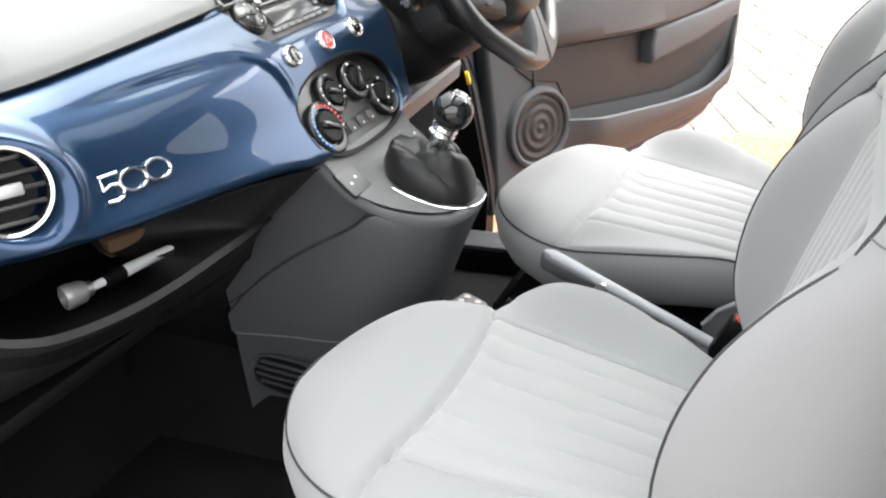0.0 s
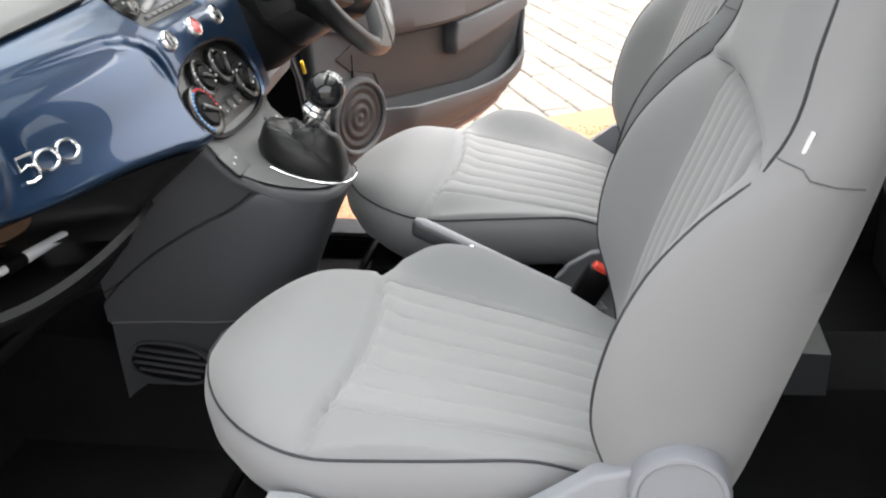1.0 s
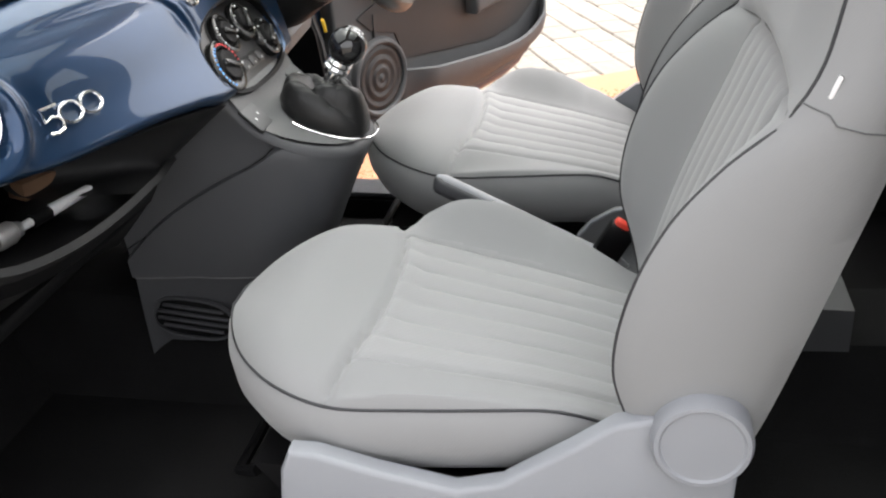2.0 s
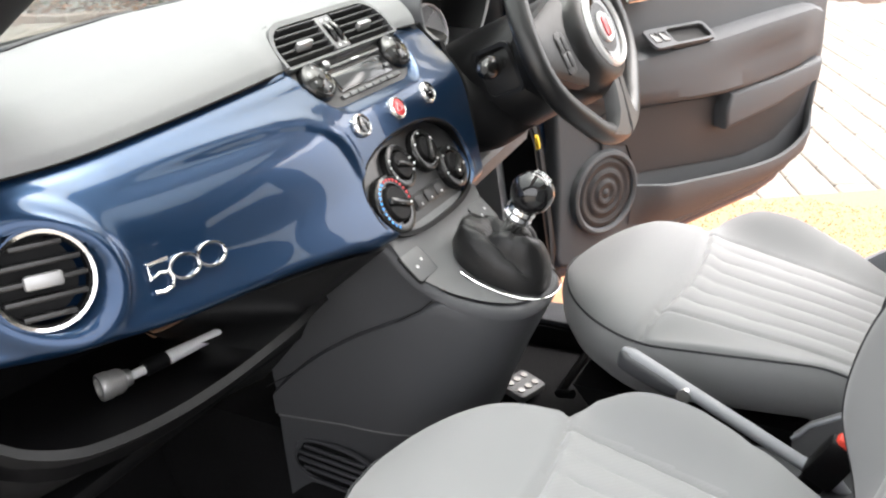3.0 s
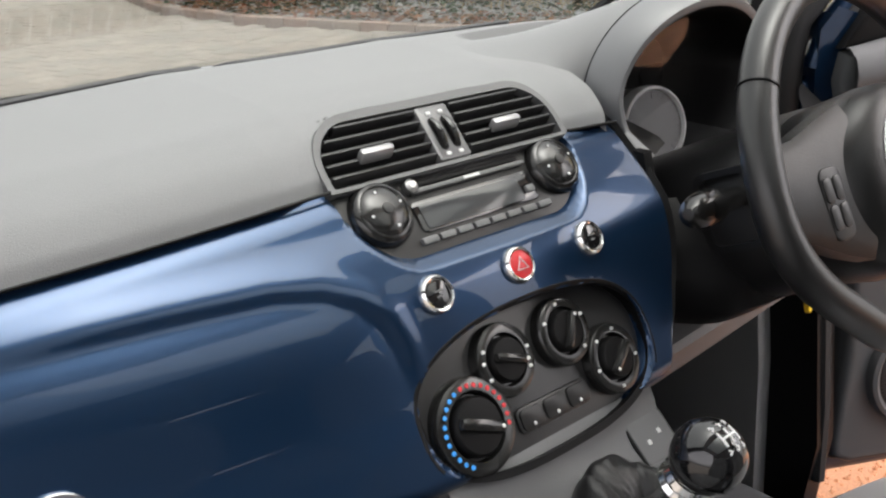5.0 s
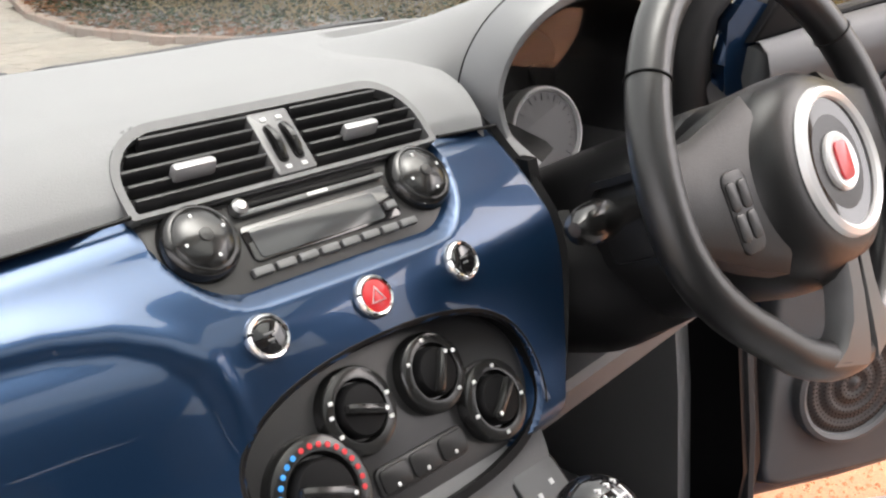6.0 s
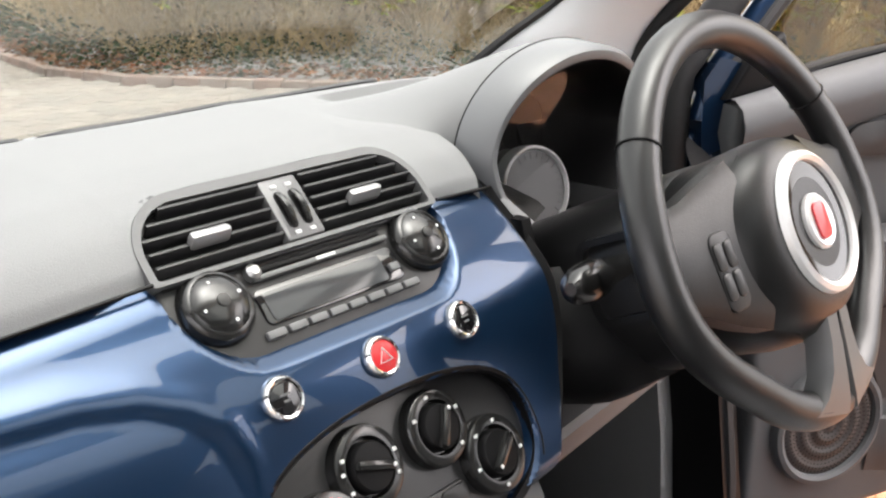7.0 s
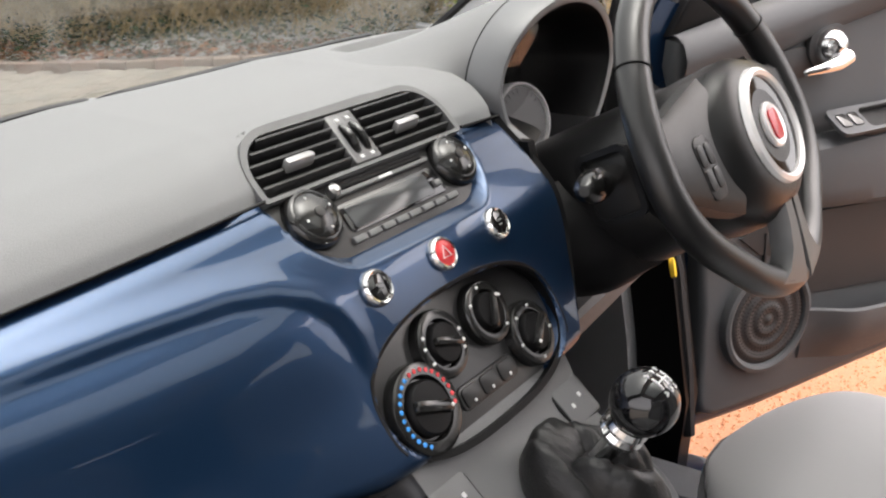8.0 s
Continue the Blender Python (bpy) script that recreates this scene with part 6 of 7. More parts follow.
def arch(grow, y, lean=0.0):
    """Arched outline of the hood at depth y; its foot narrows down beside the blue panel."""
    out = []
    for k in range(61):
        t = radians(208 - 243 * k / 60)
        c, s = math.cos(t), math.sin(t)
        x = 0.313 + ((0.129 if c > 0 else 0.114) + grow) * c * (1 if s > 0 else 1 + 0.25 * s)
        z = 0.943 + ((0.080 + grow) * s if s > 0 else (0.110 + grow * 0.3) * s)
        yy = y - lean * max(0, s) ** 2
        if s < 0.12 and c < 0:
            yy = min(yy, dash_front(x, z).y + 0.004 + (y - 0.066) * max(0, 1 + 2.5 * s))
        out.append((x, yy, z))
    return out


hood = lattice([arch(-0.006, 0.0675, 0.012), arch(-0.003, 0.066, 0.012), arch(0.002, 0.066, 0.012), arch(0.007, 0.073, 0.012), arch(0.010, 0.102, 0.008)])


def fairing():
    """Dash top swelling up to the hood from the windscreen side."""
    a, rows = arch(0.0095, 0.102, 0.008), []
    ends = []
    for k, (x, y, z) in enumerate(a):
        th = radians(min(180, max(0, 208 - 243 * k / 60)))
        c, s = math.cos(th), max(0, math.sin(th))
        ex = x + (0.125 * c if c < 0 else 0.07 * c)
        ey = min(y + 0.03 + 0.25 * s ** 1.2, 0.44 - 0.36 * ex * ex)
        ends.append((ex, ey, pad_z(ex, ey) - 0.004))
    for j in range(17):
        t = j / 16
        fall = smooth(0, 1, t ** 0.75)
        rows.append([(p[0] + (q[0] - p[0]) * t, p[1] + (q[1] - p[1]) * t, p[2] + (q[2] - p[2]) * fall) for p, q in zip(a, ends)])
    return lattice(rows)


part("hood_fairing", fairing(), DASH_GREY, dashboard, "grey dash top swelling up to the hood")
part("hood_seam", tube(arch(0.0098, 0.101, 0.008), 0.0008, 6), BLACK, cluster)
part("hood", hood, HOOD_GREY, cluster, "grey arched hood")
part("hood_lining", lattice([arch(-0.040, 0.165), arch(-0.0165, 0.10, 0.01), arch(-0.011, 0.074, 0.012), arch(-0.006, 0.0678, 0.012)]), BLACK, cluster, "black hood lining")
part("backplate", flipped(lattice([[(x, 0.165, z) for x, y, z in arch(-0.042, 0)], [(0.313 + (x - 0.313) * 0.1, 0.168, 0.88) for x, y, z in arch(-0.042, 0)]])), BLACK, cluster)
part("cluster_floor", box((0.313, 0.115, 0.835), (0.25, 0.13, 0.012), 0.004), BLACK, cluster)
part("apron", lattice([[(x, y, z) for x in span(0.185, 0.445, 12)] for y, z in ((0.17, 0.850), (0.10, 0.838), (0.055, 0.834), (0.03, 0.822), (0.012, 0.80))]), BLACK, cluster, "black apron under the gauge")
lip_rows = []
for z in span(0.935, 0.745, 20):
    x = right_x(z)
    y = dash_front(x, z).y
    lip_rows.append([(x - 0.002, y + 0.006, z), (x + 0.003, y + 0.001, z), (x + 0.010, y + 0.006, z - 0.002), (x + 0.030, y + 0.030, z - 0.006)])
part("side_lip", lattice(lip_rows), BLACK, cluster)
gm = axes((0.334, 0.124, 0.886), (0.98, -0.20, 0), (0, 0.25, 0.97))
gauge = part("gauge", lathe([(0.041, -0.04), (0.041, 0.0), (0.039, 0.002), (0, 0.002)], 44, gm), DIAL, cluster, "round grey gauge")
part("gauge_ring", lathe([(0.0370, 0.0), (0.0378, 0.004), (0.0395, 0.0060), (0.0415, 0.0050), (0.0425, 0.001), (0.0428, -0.010)], 44, gm), RING, gauge, "bright chrome gauge ring")
for k in range(21):
    an = radians(225 - 13.5 * k)
    part("tick", moved(box((0, 0, 0), (0.006 if k % 2 == 0 else 0.004, 0.0010, 0.0006), 0), gm @ Matrix.Translation((0.0325 * math.cos(an), 0.0325 * math.sin(an), 0.0025)) @ Matrix.Rotation(an, 4, "Z")), CONSOLE_TOP, gauge)
g2 = axes((0.40, 0.165, 0.935), (1, 0, 0), (0, 0.25, 0.97))
part("side_panel", lathe([(0.04, -0.01), (0.04, 0.0), (0, 0.001)], 36, g2), GLOSS, cluster)
part("clock_knob", lathe([(0.0035, 0), (0.0035, 0.006), (0.0025, 0.008), (0, 0.008)], 16, axes((0.452, 0.060, 0.885), (1, 0, 0), (0, 0.3, 0.95))), CHROME, cluster, "chrome reset knob")
part("lens", lattice([[(x, 0.100 + 0.03 * (1.03 - z) / 0.15, z) for x in span(0.313 - w, 0.313 + w, 8)] for z, w in ((0.885, 0.104), (0.93, 0.106), (0.97, 0.094), (0.993, 0.07), (1.008, 0.02))]), LENS, cluster, "clear curved lens")

# ---- pedals ----
for x, y, z, lab in ((0.330, -0.030, 0.300, "clutch pedal with studded rubber pad"), (0.430, 0.10, 0.335, "brake pedal with studded rubber pad"), (0.520, 0.16, 0.320, "accelerator pedal with studded pad")):
    pe = thing("pedal", (x, y, z - 0.06), lab, "pedal", group="pedals")
    m = axes((x, y, z), (1, -0.3, 0), (0.28, 0.95, 0.18))
    pad = part("pad", plate(rounded(-0.032, -0.027, 0.032, 0.027, 0.008), 0.012, 0.003, m), CONSOLE_TOP, pe, "grey pad")
    for dx in (-0.018, 0, 0.018):
        for dy in (-0.012, 0.012):
            part("stud", lathe([(0.0065, 0.011), (0.006, 0.0145), (0, 0.0148)], 12, m @ Matrix.Translation((dx, dy, 0))), STEEL, pad)
    part("arm", tube([(x, y + 0.020, z - 0.004), (x, y + 0.14, z + 0.04), (x, y + 0.30, z + 0.16), (x, 0.59, z + 0.24)], 0.008, 8), BLACK, pe)

# ---- things in the glove shelf ----
tool = thing("wheel_nut_socket", (-0.43, 0.10, 0.660), "dull steel wheel nut socket lying in the glove shelf", "socket wrench")
td = Vector((0.90, -0.40, 0.02)).normalized()
tm = Matrix.Translation((-0.429, 0.110, 0.676)) @ td.to_track_quat("Z", "Y").to_matrix().to_4x4()
part("socket", lathe([(0.0095, 0.022), (0.0105, 0.0), (0.0132, 0.0), (0.0142, 0.002), (0.0142, 0.010), (0.0132, 0.012), (0.0130, 0.021), (0.0110, 0.025), (0.0085, 0.027), (0, 0.027)], 28, tm), STEEL, tool)
part("bore", lathe([(0.0098, 0.012), (0, 0.0125)], 20, tm), BLACK, tool)
part("drive_end", lathe([(0.0085, 0.026), (0.0090, 0.029), (0.0082, 0.033), (0, 0.034)], 20, tm), SATIN, tool)
stick = thing("tyre_gauge", (-0.34, 0.09, 0.660), "white plastic tyre gauge lying in the glove shelf", "tyre gauge")
g0, g1 = Vector((-0.403, 0.097, 0.677)), Vector((-0.290, 0.069, 0.680))
part("body", tube([g0, g0.lerp(g1, 0.38), g0.lerp(g1, 0.39), g0.lerp(g1, 0.95), g1], [0.0050, 0.0050, 0.0075, 0.0058, 0.003], 12), WHITE, stick)
part("clip", tube([g0.lerp(g1, 0.17), g0.lerp(g1, 0.40)], 0.0085, 12), BLACK, stick, "black sleeve")
card = thing("cardboard_box", (-0.288, 0.13, 0.666), "small brown card packet at the back of the glove shelf", "packet")
part("carton", moved(box((0, 0, 0), (0.070, 0.03, 0.022), 0.002), Matrix.Translation((-0.280, 0.140, 0.682)) @ Euler((0, 0, radians(-20))).to_matrix().to_4x4()), CARD, card)

# ---- open driver's door ----
DTURN = radians(62)
DM = axes((0.826, -0.008, 0.0), (math.sin(DTURN), -math.cos(DTURN), 0), (math.cos(DTURN), math.sin(DTURN), 0))
door = thing("car_door", DM @ Vector((0.25, 0.05, 0.33)), "open driver's door with grey trim, armrest and speaker", "car door")


def dplace(shape):
    return moved(shape, DM)


OUT = [(-0.125, 0.375), (-0.118, 0.350), (-0.09, 0.338), (0.05, 0.340), (0.20, 0.352), (0.38, 0.366), (0.52, 0.380), (0.60, 0.400), (0.65, 0.440), (0.680, 0.500), (0.697, 0.58), (0.703, 0.70), (0.700, 0.82), (0.690, 1.02),
       (0.52, 1.008), (0.36, 0.996), (0.16, 0.980), (0.0, 0.960), (-0.12, 0.938), (-0.185, 0.925), (-0.190, 0.89), (-0.165, 0.80), (-0.135, 0.68), (-0.122, 0.52)]


def slab(outline, y0, y1, b=0.006):
    """A panel in the door's plane from y0 (cabin side) to y1."""
    rows = [[(x, y1, z) for x, z in outline], [(x, y0 + b, z) for x, z in outline]]
    for k in (1, 2, 3):
        t = math.pi / 2 * k / 3
        rows.append([(x, y0 + b - b * math.sin(t), z) for x, z in inset(outline, b * (1 - math.cos(t)))])
    return lattice(rows, True, True)


part("trim_panel", dplace(slab(OUT, 0.0, 0.045, 0.012)), DOOR_GREY, door, "grey moulded door trim")
outer = [(x + (0.035 if x > 0.5 else (-0.03 if x < -0.05 else 0)), z - (0.05 if z < 0.45 else (0.035 if z > 0.87 else 0))) for x, z in OUT]
part("outer_skin", dplace(slab(outer, 0.048, 0.125, 0.02)), BLUE, door, "blue painted door skin")
part("edge_seal", dplace(tube([(x, 0.040, z) for x, z in inset(OUT, -0.006)], 0.008, 8, True)), RUBBER, door, "black rubber door seal")


shut = [(-0.190, 0.40), (-0.150, 0.36), (-0.140, 0.60), (-0.160, 0.80), (-0.180, 0.93), (-0.172, 0.965), (-0.190, 0.970), (-0.205, 0.950), (-0.205, 0.90), (-0.190, 0.70)]
part("shut_face", dplace(slab(list(reversed(shut)), 0.026, 0.095, 0.008)), BLUE, door, "blue painted front edge of the door")


def belt_roll():
    rows = []
    for d in span(-0.185, 0.70, 40):
        zt = curve([(-0.19, 0.930), (-0.12, 0.943), (0.0, 0.964), (0.16, 0.988), (0.36, 1.012), (0.70, 1.045)], d)
        zl = curve([(-0.19, 0.855), (-0.05, 0.882), (0.0, 0.892), (0.08, 0.909), (0.22, 0.935), (0.40, 0.960), (0.70, 0.978)], d)
        rows.append([(d, 0.03, zt), (d, 0.004, zt + 0.002), (d, -0.012, zt - 0.008), (d, -0.020, zt - 0.028), (d, -0.019, (zt + zl) / 2), (d, -0.010, zl + 0.008), (d, 0.001, zl)])
    return lattice(rows, False)


part("belt_roll", dplace(flipped(belt_roll())), DOOR_GREY, door, "grey padded upper edge")


def armrest():
    rows = []
    for d in span(-0.10, 0.645, 60):
        zt = curve([(-0.10, 0.745), (0.0, 0.750), (0.08, 0.757), (0.28, 0.768), (0.45, 0.782), (0.60, 0.788), (0.645, 0.775)], d)
        zb = curve([(-0.10, 0.690), (0.0, 0.663), (0.10, 0.652), (0.30, 0.640), (0.50, 0.652), (0.645, 0.668)], d)
        out = curve([(-0.10, 0.006), (0.0, 0.030), (0.10, 0.046), (0.30, 0.052), (0.55, 0.046), (0.645, 0.028)], d)
        scoop = 0.018 * math.exp(-(((d - 0.44) / 0.13) ** 2))
        rows.append([(d, 0.004, zt + 0.004), (d, -out * 0.55, zt + 0.003), (d, -out * 0.92, zt - 0.006), (d, -out, zt - 0.026), (d, -out + scoop * 0.6, (zt + zb) / 2 + 0.012), (d, -out + scoop, (zt + zb) / 2 - 0.02), (d, -out * 0.92 + scoop * 0.4, zb + 0.012), (d, -out * 0.7, zb + 0.002), (d, 0.004, zb)])
    return lattice(rows, True, True)


part("armrest", dplace(armrest()), DOOR_GREY, door, "grey armrest with pull recess")


def upright(d, z, y=0.0):
    """A frame on the trim: x rearwards, y up, z into the cabin."""
    m = Matrix(((1, 0, 0, d), (0, 0, -1, y), (0, 1, 0, z), (0, 0, 0, 1)))
    return DM @ m


cup_m = upright(0.170, 0.779, -0.030) @ Matrix.Rotation(radians(-58), 4, "X")
pull = part("pull_cup", frame_ring(rounded(-0.092, -0.026, 0.082, 0.026, 0.012), rounded(-0.032, -0.020, 0.074, 0.020, 0.009), 0.006, cup_m), DOOR_GREY, door, "pull cup with window switches")
part("cup_wall", frame_ring(rounded(-0.034, -0.022, 0.076, 0.022, 0.010), rounded(-0.031, -0.019, 0.073, 0.019, 0.009), 0.022, cup_m @ Matrix.Translation((0, 0, -0.017))), DOOR_DARK, pull)
part("cup_floor", plate(rounded(-0.033, -0.021, 0.075, 0.021, 0.010), 0.002, 0.0005, cup_m @ Matrix.Translation((0, 0, -0.004))), BLACK, pull)
for dx in (-0.073, -0.050):
    part("window_switch", plate(rounded(dx - 0.009, -0.013, dx + 0.009, 0.013, 0.004), 0.004, 0.002, cup_m @ Matrix.Translation((0, 0, 0.005))), KNOB, pull, "black window switch")

# chrome door release
hm = upright(0.078, 0.893, -0.002)
rel = part("door_release", lathe([(0.037, 0), (0.036, 0.008), (0.030, 0.010), (0, 0.010)], 36, hm), DOOR_DARK, door, "chrome door release handle")
part("dome", lathe([(0.027, 0.006), (0.026, 0.016), (0.022, 0.026), (0.014, 0.033), (0, 0.036)], 36, hm), CHROME, rel)
part("lever", moved(joined(tube([(0.018, -0.014, 0.024), (0.014, -0.016, 0.030), (-0.010, -0.022, 0.036), (-0.034, -0.026, 0.034), (-0.060, -0.029, 0.029), (-0.064, -0.029, 0.027)], [0.006, 0.013, 0.0115, 0.008, 0.0055, 0.002], 14)), hm), CHROME, rel, "chrome pull lever")
# no hollow here: a dark plate stands for the shade under the lever
part("recess", plate(oval(0.045, 0.022, 2.4, 40, -0.055, -0.020), 0.004, 0.001, hm), DOOR_DARK, rel)

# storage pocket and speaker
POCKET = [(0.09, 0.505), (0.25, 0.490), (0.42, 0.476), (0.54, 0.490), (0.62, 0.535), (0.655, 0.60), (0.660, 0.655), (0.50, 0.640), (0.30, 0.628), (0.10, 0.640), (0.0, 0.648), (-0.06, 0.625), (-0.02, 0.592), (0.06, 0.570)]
# pocket is not cut in; a dark sheet gives it its shade
part("pocket_shade", dplace(slab(POCKET, -0.0035, 0.002, 0.001)), DOOR_DARK, door, "dark flat sheet standing for the shade in the map pocket")


def pocket_front():
    rows = []
    for d in span(0.075, 0.672, 44):
        zt = curve([(0.07, 0.480), (0.20, 0.470), (0.42, 0.458), (0.54, 0.470), (0.62, 0.515), (0.66, 0.575), (0.675, 0.61)], d)
        zb = curve([(0.07, 0.40), (0.20, 0.375), (0.50, 0.398), (0.60, 0.42), (0.65, 0.46), (0.675, 0.52)], d)
        out = 0.040 * smooth(0.06, 0.16, d) * (1 - smooth(0.60, 0.675, d)) + 0.006
        rows.append([(d, -out + 0.018, zt - 0.03), (d, -out + 0.010, zt), (d, -out + 0.003, zt + 0.005), (d, -out - 0.003, zt + 0.002), (d, -out - 0.003, zt - 0.012), (d, -out * 0.9, (zt + zb) / 2), (d, -0.003, zb), (d, 0.004, zb - 0.01)])
    return lattice(rows)


part("pocket_front", dplace(flipped(pocket_front())), DOOR_GREY, door, "grey map pocket front")


def flap():
    pts = [(0.325, 0.560), (0.50, 0.585), (0.640, 0.620), (0.648, 0.668), (0.50, 0.650), (0.335, 0.637), (0.322, 0.60)]
    return slab(pts, -0.040, -0.002, 0.010)


part("pocket_flap", dplace(flap()), DOOR_GREY, door, "grey padded block above the pocket")
sm = upright(0.0, 0.484, -0.001)
spk = part("speaker_ring", lathe([(0.073, 0.0), (0.075, 0.010), (0.080, 0.013), (0.086, 0.011), (0.089, 0.004), (0.089, -0.002)], 56, sm), DOOR_GREY, door, "round door speaker")
waves = []
for k in range(38):
    r = 0.074 * (1 - k / 38)
    waves.append((r, 0.006 + 0.0016 * math.cos(r / 0.074 * math.pi * 7) + 0.004 * (1 - r / 0.074)))
part("grille", lathe(waves + [(0, 0.010)], 56, sm), DOOR_DARK, spk, "dark grille with raised rings")
holes = []
for ring_i in range(2, 13):
    rr = 0.0058 * ring_i
    for k in range(int(6.28 * rr / 0.0062)):
        a = k * 6.2832 / int(6.28 * rr / 0.0062) + ring_i * 0.3
        h = 0.0064 + 0.0016 * math.cos(rr / 0.074 * math.pi * 7) + 0.004 * (1 - rr / 0.074)
        holes.append(([(rr * math.cos(a) + 0.0017 * math.cos(q), rr * math.sin(a) + 0.0017 * math.sin(q), h) for q in (0.3, 1.87, 3.44, 5.01)], [(0, 1, 2, 3)]))
part("perforation", moved(joined(*holes), sm), BLACK, spk)["kind"] = "stuff"
part("seam_tab", dplace(box((-0.010, -0.003, 0.600), (0.004, 0.006, 0.05), 0.001)), DOOR_DARK, door)


def door_glass(u, v):
    d = -0.17 + 0.86 * u
    z0 = curve([(-0.19, 0.925), (0.0, 0.955), (0.36, 0.992), (0.70, 1.015)], d)
    zt = min(1.40, 0.955 + 1.05 * (d + 0.185) + 0.0) if d < 0.22 else 1.385
    return (d, 0.048 + 0.05 * v, z0 - 0.02 + (max(zt, z0 + 0.01) - z0) * v)


part("window_glass", dplace(sheet(door_glass, span(0, 1, 20), span(0, 1, 8), 0.004)), SIDE_GLASS, door, "tinted clear window glass")
fr_pts = [(-0.195, 0.050, 0.90), (-0.185, 0.052, 0.945), (-0.05, 0.066, 1.095), (0.10, 0.082, 1.255), (0.22, 0.093, 1.365), (0.34, 0.097, 1.405), (0.62, 0.097, 1.40), (0.69, 0.09, 1.36), (0.70, 0.055, 1.03)]
part("window_frame", dplace(tube(fr_pts, 0.020, 10)), BLUE, door, "blue painted window frame")
part("front_seal", dplace(tube([(-0.232, 0.062, 0.80), (-0.232, 0.062, 0.93), (-0.222, 0.066, 0.965), (-0.095, 0.080, 1.108), (0.055, 0.096, 1.268)], 0.022, 10)), RUBBER, door, "black rubber seal in front of the window frame")
part("frame_seal", dplace(tube([(x, y - 0.016, z) for x, y, z in fr_pts[1:-1]], 0.009, 8)), RUBBER, door)
part("belt_seal", dplace(tube([(d, 0.034, curve([(-0.19, 0.933), (0.0, 0.967), (0.16, 0.991), (0.36, 1.015), (0.70, 1.048)], d)) for d in span(-0.18, 0.69, 16)], 0.005, 8)), BLACK, door)
part("mirror_patch", dplace(slab([(-0.19, 0.93), (-0.09, 0.948), (-0.115, 1.005), (-0.15, 0.99)], 0.012, 0.05, 0.006)), BLACK, door, "black mirror mount")

hinge = part("check_strap", tube([(0.70, 0.235, 0.52), tuple(DM @ Vector((-0.13, 0.06, 0.52)))], 0.008, 8), STEEL, door)
for z in (0.42, 0.78):
    part("hinge", tube([(0.715, 0.235, z), tuple(DM @ Vector((-0.145, 0.10, z)))], 0.016, 8), BLUE, door)

# ---- kerb, fence and planting ----
kerb = thing("kerb", (4.7, 4.3, 0), "pinkish brick kerb along the planted border", "kerb", kind="structure")
kb = plate(rounded(-0.098, -0.055, 0.098, 0.055, 0.008, 2), 0.15, 0.012)
kmesh = mesh_of("kerb_block", kb, KERB)
t, rnd = 0.1, random.Random(3)
while t < KERB_LENGTH:
    p, d = kerb_at(t)
    ob = new("kerb_block", kmesh)
    ob.parent = kerb
    ob.matrix_basis = Matrix.Translation(Vector((p.x, p.y, -0.092 + rnd.uniform(-0.004, 0.004))) - Vector((4.7, 4.3, 0))) @ Matrix.Rotation(math.atan2(d.y, d.x) + rnd.uniform(-0.02, 0.02), 4, "Z")
    t += 0.203

fence = thing("fence", (6.8, 5.5, 0), "weathered brown wooden board fence behind the shrubs", "fence")
bmesh_board = mesh_of("board", box((0, 0, 0.95), (0.118, 0.018, 1.9), 0.004), FENCE)
t = 0.0
while t < KERB_LENGTH:
    p, d = kerb_at(t)
    n = Vector((d.y, -d.x))
    q = p + n * (2.6 + 0.3 * math.sin(t * 0.4))
    ob = new("board", bmesh_board)
    ob.parent = fence
    ob.matrix_basis = Matrix.Translation(Vector((q.x, q.y, 0.05 + rnd.uniform(-0.02, 0.02))) - Vector((6.8, 5.5, 0))) @ Matrix.Rotation(math.atan2(d.y, d.x) + rnd.uniform(-0.03, 0.03), 4, "Z")
    t += 0.088


def leaf(p, size, rnd, flat=0.0):
    """One folded leaf of four triangles."""
    a = rnd.uniform(0, 6.283)
    tilt = rnd.uniform(-1.2, 1.2) * (1 - flat)
    m = Matrix.Translation(p) @ Euler((tilt, rnd.uniform(-1, 1) * (1 - flat), a)).to_matrix().to_4x4()
    w = size * rnd.uniform(0.28, 0.42)
    pts = [(0, 0, 0), (size * 0.45, w, size * 0.10), (size, 0, -size * 0.08), (size * 0.45, -w, size * 0.10), (size * 0.5, 0, 0)]
    return [tuple(m @ Vector(q)) for q in pts], [(0, 4, 1), (1, 4, 2), (0, 3, 4), (4, 3, 2)]


def bed_spot(rnd, lo, hi, t0=0.0, t1=1.0):
    t = KERB_LENGTH * rnd.uniform(t0, t1)
    p, d = kerb_at(t)
    return p + Vector((d.y, -d.x)) * rnd.uniform(lo, hi)


def scatter(count, lo, hi, z_fn, size, seed, flat):
    rnd = random.Random(seed)
    vs, fs = [], []
    for _ in range(count):
        q = bed_spot(rnd, lo, hi)
        v, f = leaf((q.x, q.y, z_fn(rnd, q)), rnd.uniform(*size), rnd, flat)
        n = len(vs)
        vs += v
        fs += [tuple(i + n for i in k) for k in f]
    return vs, fs


whole("fallen_leaves", scatter(21000, 0.03, 1.7, lambda r, q: 0.045 + r.uniform(0, 0.05), (0.035, 0.085), 11, 0.6), LITTER, "brown fallen leaves on the border", "leaf litter", kind="stuff")
whole("ivy", scatter(20000, 0.06, 1.9, lambda r, q: 0.06 + r.random() ** 2 * (0.10 + 0.22 * max(0, noise.noise((q.x * 1.3, q.y * 1.3, 3)))) * 1.6, (0.03, 0.07), 12, 0.4), IVY, "dark green ivy over the border", "ivy", kind="stuff")


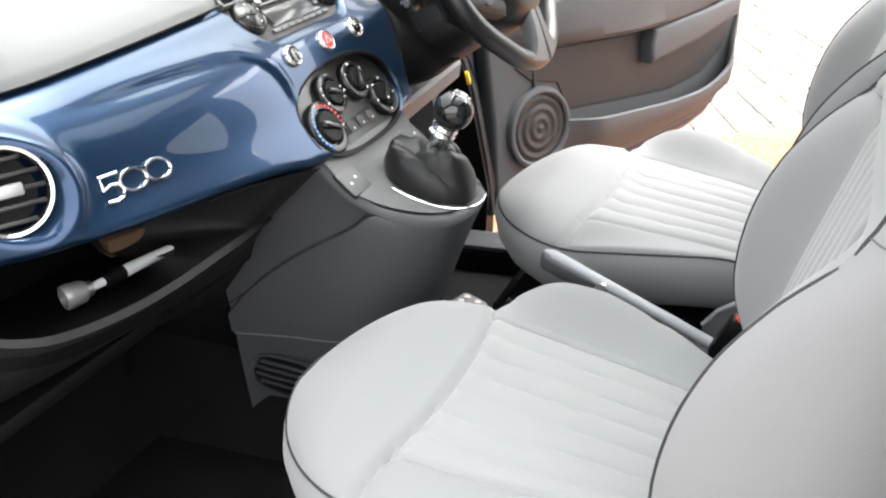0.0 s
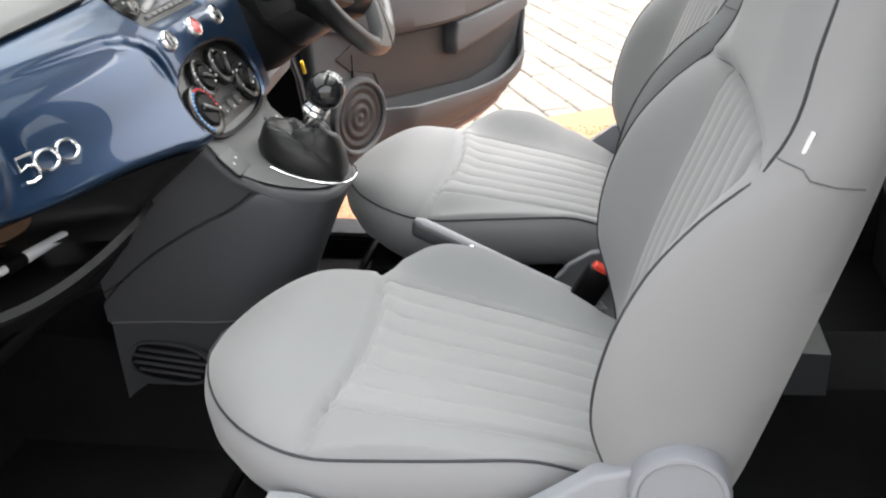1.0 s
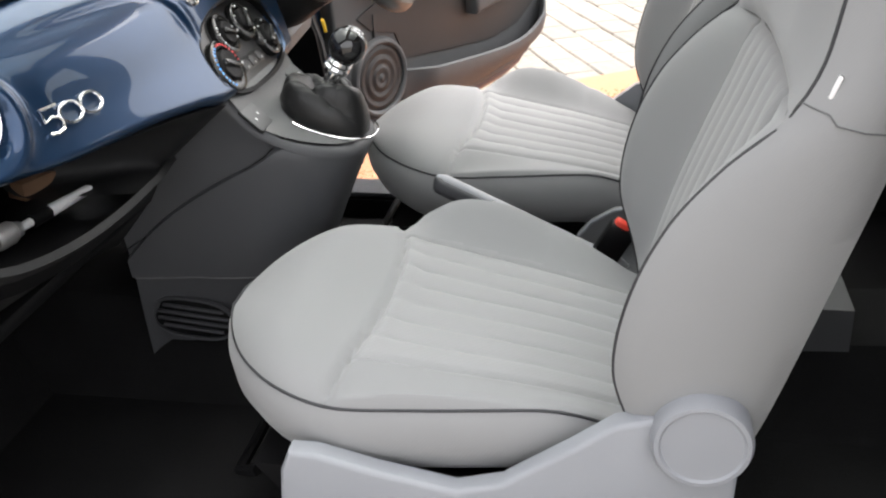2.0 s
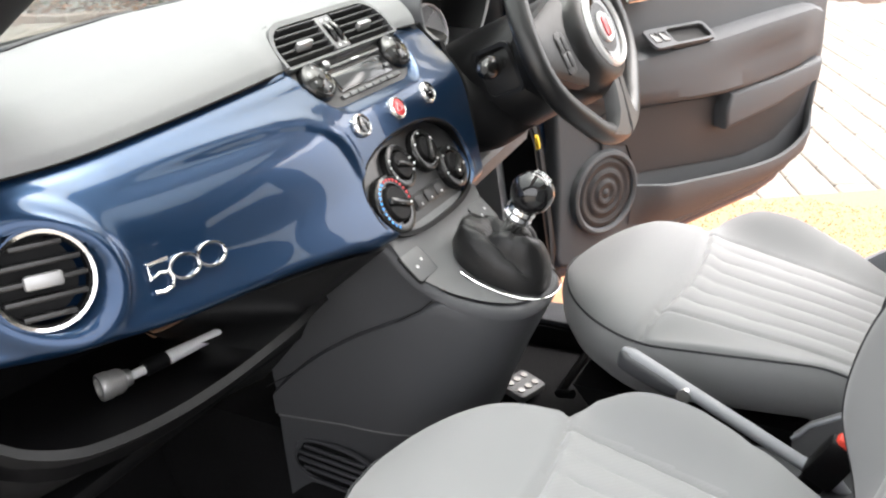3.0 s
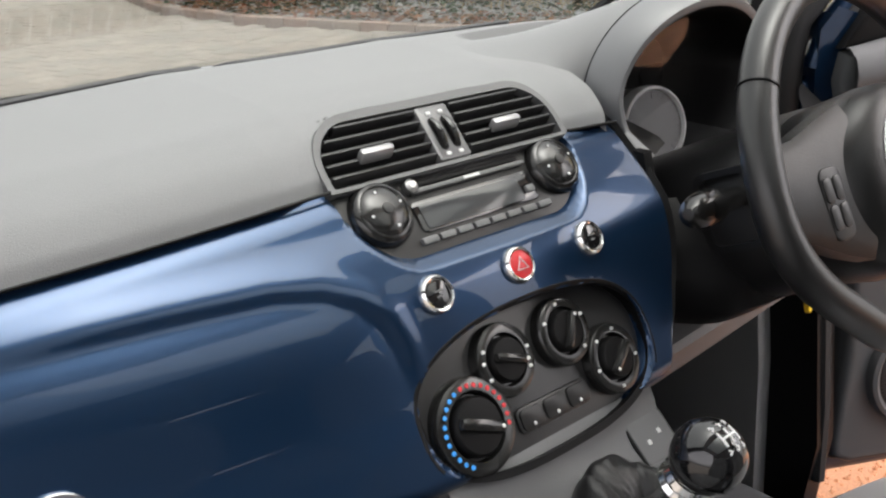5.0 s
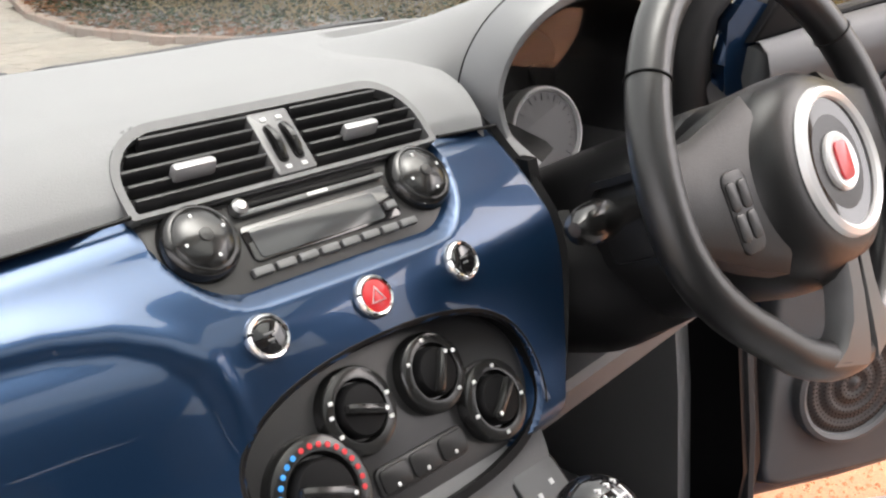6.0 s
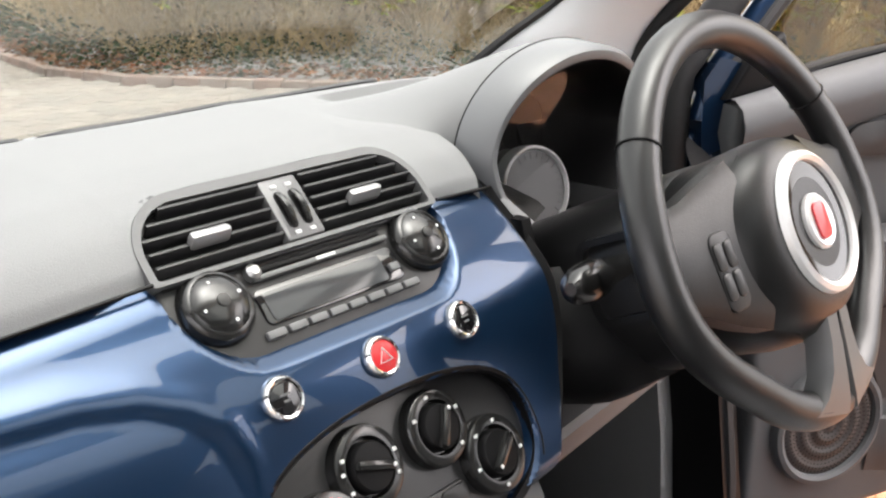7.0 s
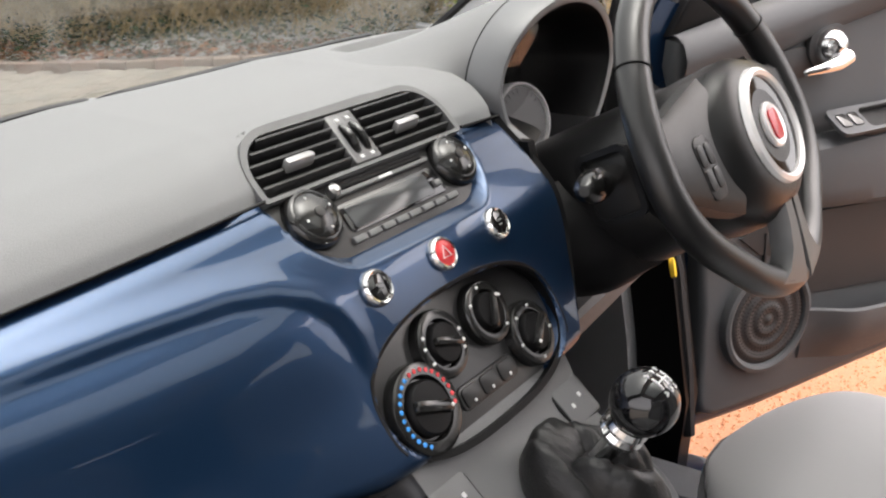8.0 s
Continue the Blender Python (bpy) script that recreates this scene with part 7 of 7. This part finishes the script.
def thicket(count, seed, lo, hi, tall, spread, thin=1.0):
    rnd = random.Random(seed)
    shapes = []
    for _ in range(count):
        q = bed_spot(rnd, lo, hi)
        p = Vector((q.x, q.y, 0.05))
        way = Vector((rnd.uniform(-1, 1) * spread, rnd.uniform(-1, 1) * spread, 1)).normalized()
        pts, r, rad = [p], rnd.uniform(0.0025, 0.0075) * thin, []
        h = rnd.uniform(*tall)
        for _ in range(5):
            way = (way + Vector((rnd.uniform(-0.4, 0.4), rnd.uniform(-0.4, 0.4), rnd.uniform(-0.15, 0.15)))).normalized()
            pts.append(pts[-1] + way * h / 5)
        rad = [r * (1 - 0.17 * k) for k in range(6)]
        shapes.append(tube(pts, rad, 4))
    return joined(*shapes)


whole("twigs", joined(thicket(3600, 21, 0.5, 2.4, (0.4, 1.7), 0.9), thicket(2600, 23, 0.6, 2.2, (0.3, 0.9), 1.6, 0.6)), BARK, "tangle of bare brown twigs in the border", "twigs", kind="stuff")
whole("hedge", scatter(6500, 1.0, 2.4, lambda r, q: 0.12 + r.random() ** 1.2 * (1.1 + 0.9 * noise.noise((q.x * 0.6, q.y * 0.6, 9))), (0.025, 0.06), 22, 0.0), LEAF, "thin green and yellow hedge leaves", "hedge", kind="stuff")


def shrub(x, y, h, seed):
    rnd = random.Random(seed)
    s = thing("shrub", (x, y, 0.08), "evergreen shrub with yellow-green leaf rosettes", "shrub", group="border shrubs")
    stems, leaves = [], []
    for _ in range(16):
        p = Vector((x, y, 0.05))
        way = Vector((rnd.uniform(-0.7, 0.7), rnd.uniform(-0.7, 0.7), 1)).normalized()
        pts = [p]
        for _ in range(5):
            way = (way + Vector((rnd.uniform(-0.35, 0.35), rnd.uniform(-0.35, 0.35), rnd.uniform(-0.1, 0.15)))).normalized()
            pts.append(pts[-1] + way * h / 5 * rnd.uniform(0.7, 1.15))
        stems.append(tube(pts, [0.014 * (1 - 0.15 * k) for k in range(6)], 5))
        for q in pts[2:]:
            for _ in range(rnd.randint(2, 3)):
                c = q + Vector((rnd.uniform(-0.14, 0.14), rnd.uniform(-0.14, 0.14), rnd.uniform(-0.08, 0.12)))
                for k in range(8):
                    a = k * 0.785 + rnd.uniform(-0.2, 0.2)
                    L = rnd.uniform(0.07, 0.12)
                    m = Matrix.Translation(c) @ Euler((0, rnd.uniform(-0.5, 0.25), a)).to_matrix().to_4x4()
                    w = L * 0.2
                    v = [tuple(m @ Vector(t)) for t in ((0, 0, 0), (L * 0.5, w, 0.012), (L, 0, -0.01), (L * 0.5, -w, 0.012), (L * 0.5, 0, 0))]
                    leaves.append((v, [(0, 4, 1), (1, 4, 2), (0, 3, 4), (4, 3, 2)]))
    part("stems", joined(*stems), BARK, s)
    part("leaves", joined(*leaves), LEAF_BRIGHT, s)


for i, (tt, off, h) in enumerate(((2.5, 1.5, 1.4), (4.6, 1.2, 1.5), (6.2, 1.4, 1.3), (7.6, 0.9, 1.2), (9.0, 1.3, 1.9), (10.3, 1.6, 2.1), (11.6, 1.4, 1.9), (13.4, 1.6, 1.8), (7.55, 0.45, 0.55))):
    p, d = kerb_at(tt)
    q = p + Vector((d.y, -d.x)) * off
    shrub(q.x, q.y, h, 40 + i)

# ---- block paving ----
PV = radians(24)
PL, PW = 0.205, 0.137


def in_gravel(x, y):
    pts = [(0.3, -3.6), (4.55, -3.6), (3.05, -1.32), (1.75, 0.65), (1.3, 1.35), (0.3, 1.6)]
    inside = False
    for (ax0, ay0), (bx0, by0) in zip(pts, pts[1:] + pts[:1]):
        if (ay0 > y) != (by0 > y) and x < (bx0 - ax0) * (y - ay0) / (by0 - ay0) + ax0:
            inside = not inside
    return inside


def behind_kerb(x, y):
    return x > kerb_x(y) - 0.06


near, far = [], []
c, s = math.cos(PV), math.sin(PV)
for i in range(-60, 80):
    for j in range(-60, 110):
        a, b = i * PL + (PL / 2 if j % 2 else 0), j * PW
        x, y = a * c - b * s, a * s + b * c
        if not (-3.5 < x < 7.2 and -4.0 < y < 12.9) or in_gravel(x + 0.11, y + 0.07) or behind_kerb(x, y):
            continue
        (near if (2.1 < x < 4.6 and -1.4 < y < 1.2) else far).append((x, y))
near.sort(key=lambda p: abs(p[0] - 3.0) + abs(p[1] + 0.1))
far += near[300:]
near = near[:300]
block = plate(rounded(-PL / 2 + 0.0025, -PW / 2 + 0.0025, PL / 2 - 0.0025, PW / 2 - 0.0025, 0.008, 1), 0.06, 0.006, None, 1)
pav = thing("pavement", (3, 0, 0), "pinkish grey block paving", "paving", kind="structure")
pm = mesh_of("paver", block, PAVER)
rnd = random.Random(9)
for x, y in near:
    ob = new("paver", pm)
    ob.parent = pav
    ob.matrix_basis = Matrix.Translation((x - 3, y, -0.055 + rnd.uniform(-0.002, 0.003))) @ Euler((rnd.uniform(-0.008, 0.008), rnd.uniform(-0.008, 0.008), PV + rnd.uniform(-0.012, 0.012))).to_matrix().to_4x4()
vs, fs = [], []
bv = np.array(block[0])
for x, y in far:
    an = PV + rnd.uniform(-0.012, 0.012)
    ca, sa = math.cos(an), math.sin(an)
    n, dz = len(vs), -0.055 + rnd.uniform(-0.002, 0.003)
    vs += [(x + p[0] * ca - p[1] * sa, y + p[0] * sa + p[1] * ca, p[2] + dz) for p in bv]
    fs += [tuple(i + n for i in f) for f in block[1]]
rest = part("pavers", (vs, fs), PAVER_ISL, pav)
rest["kind"] = "stuff"
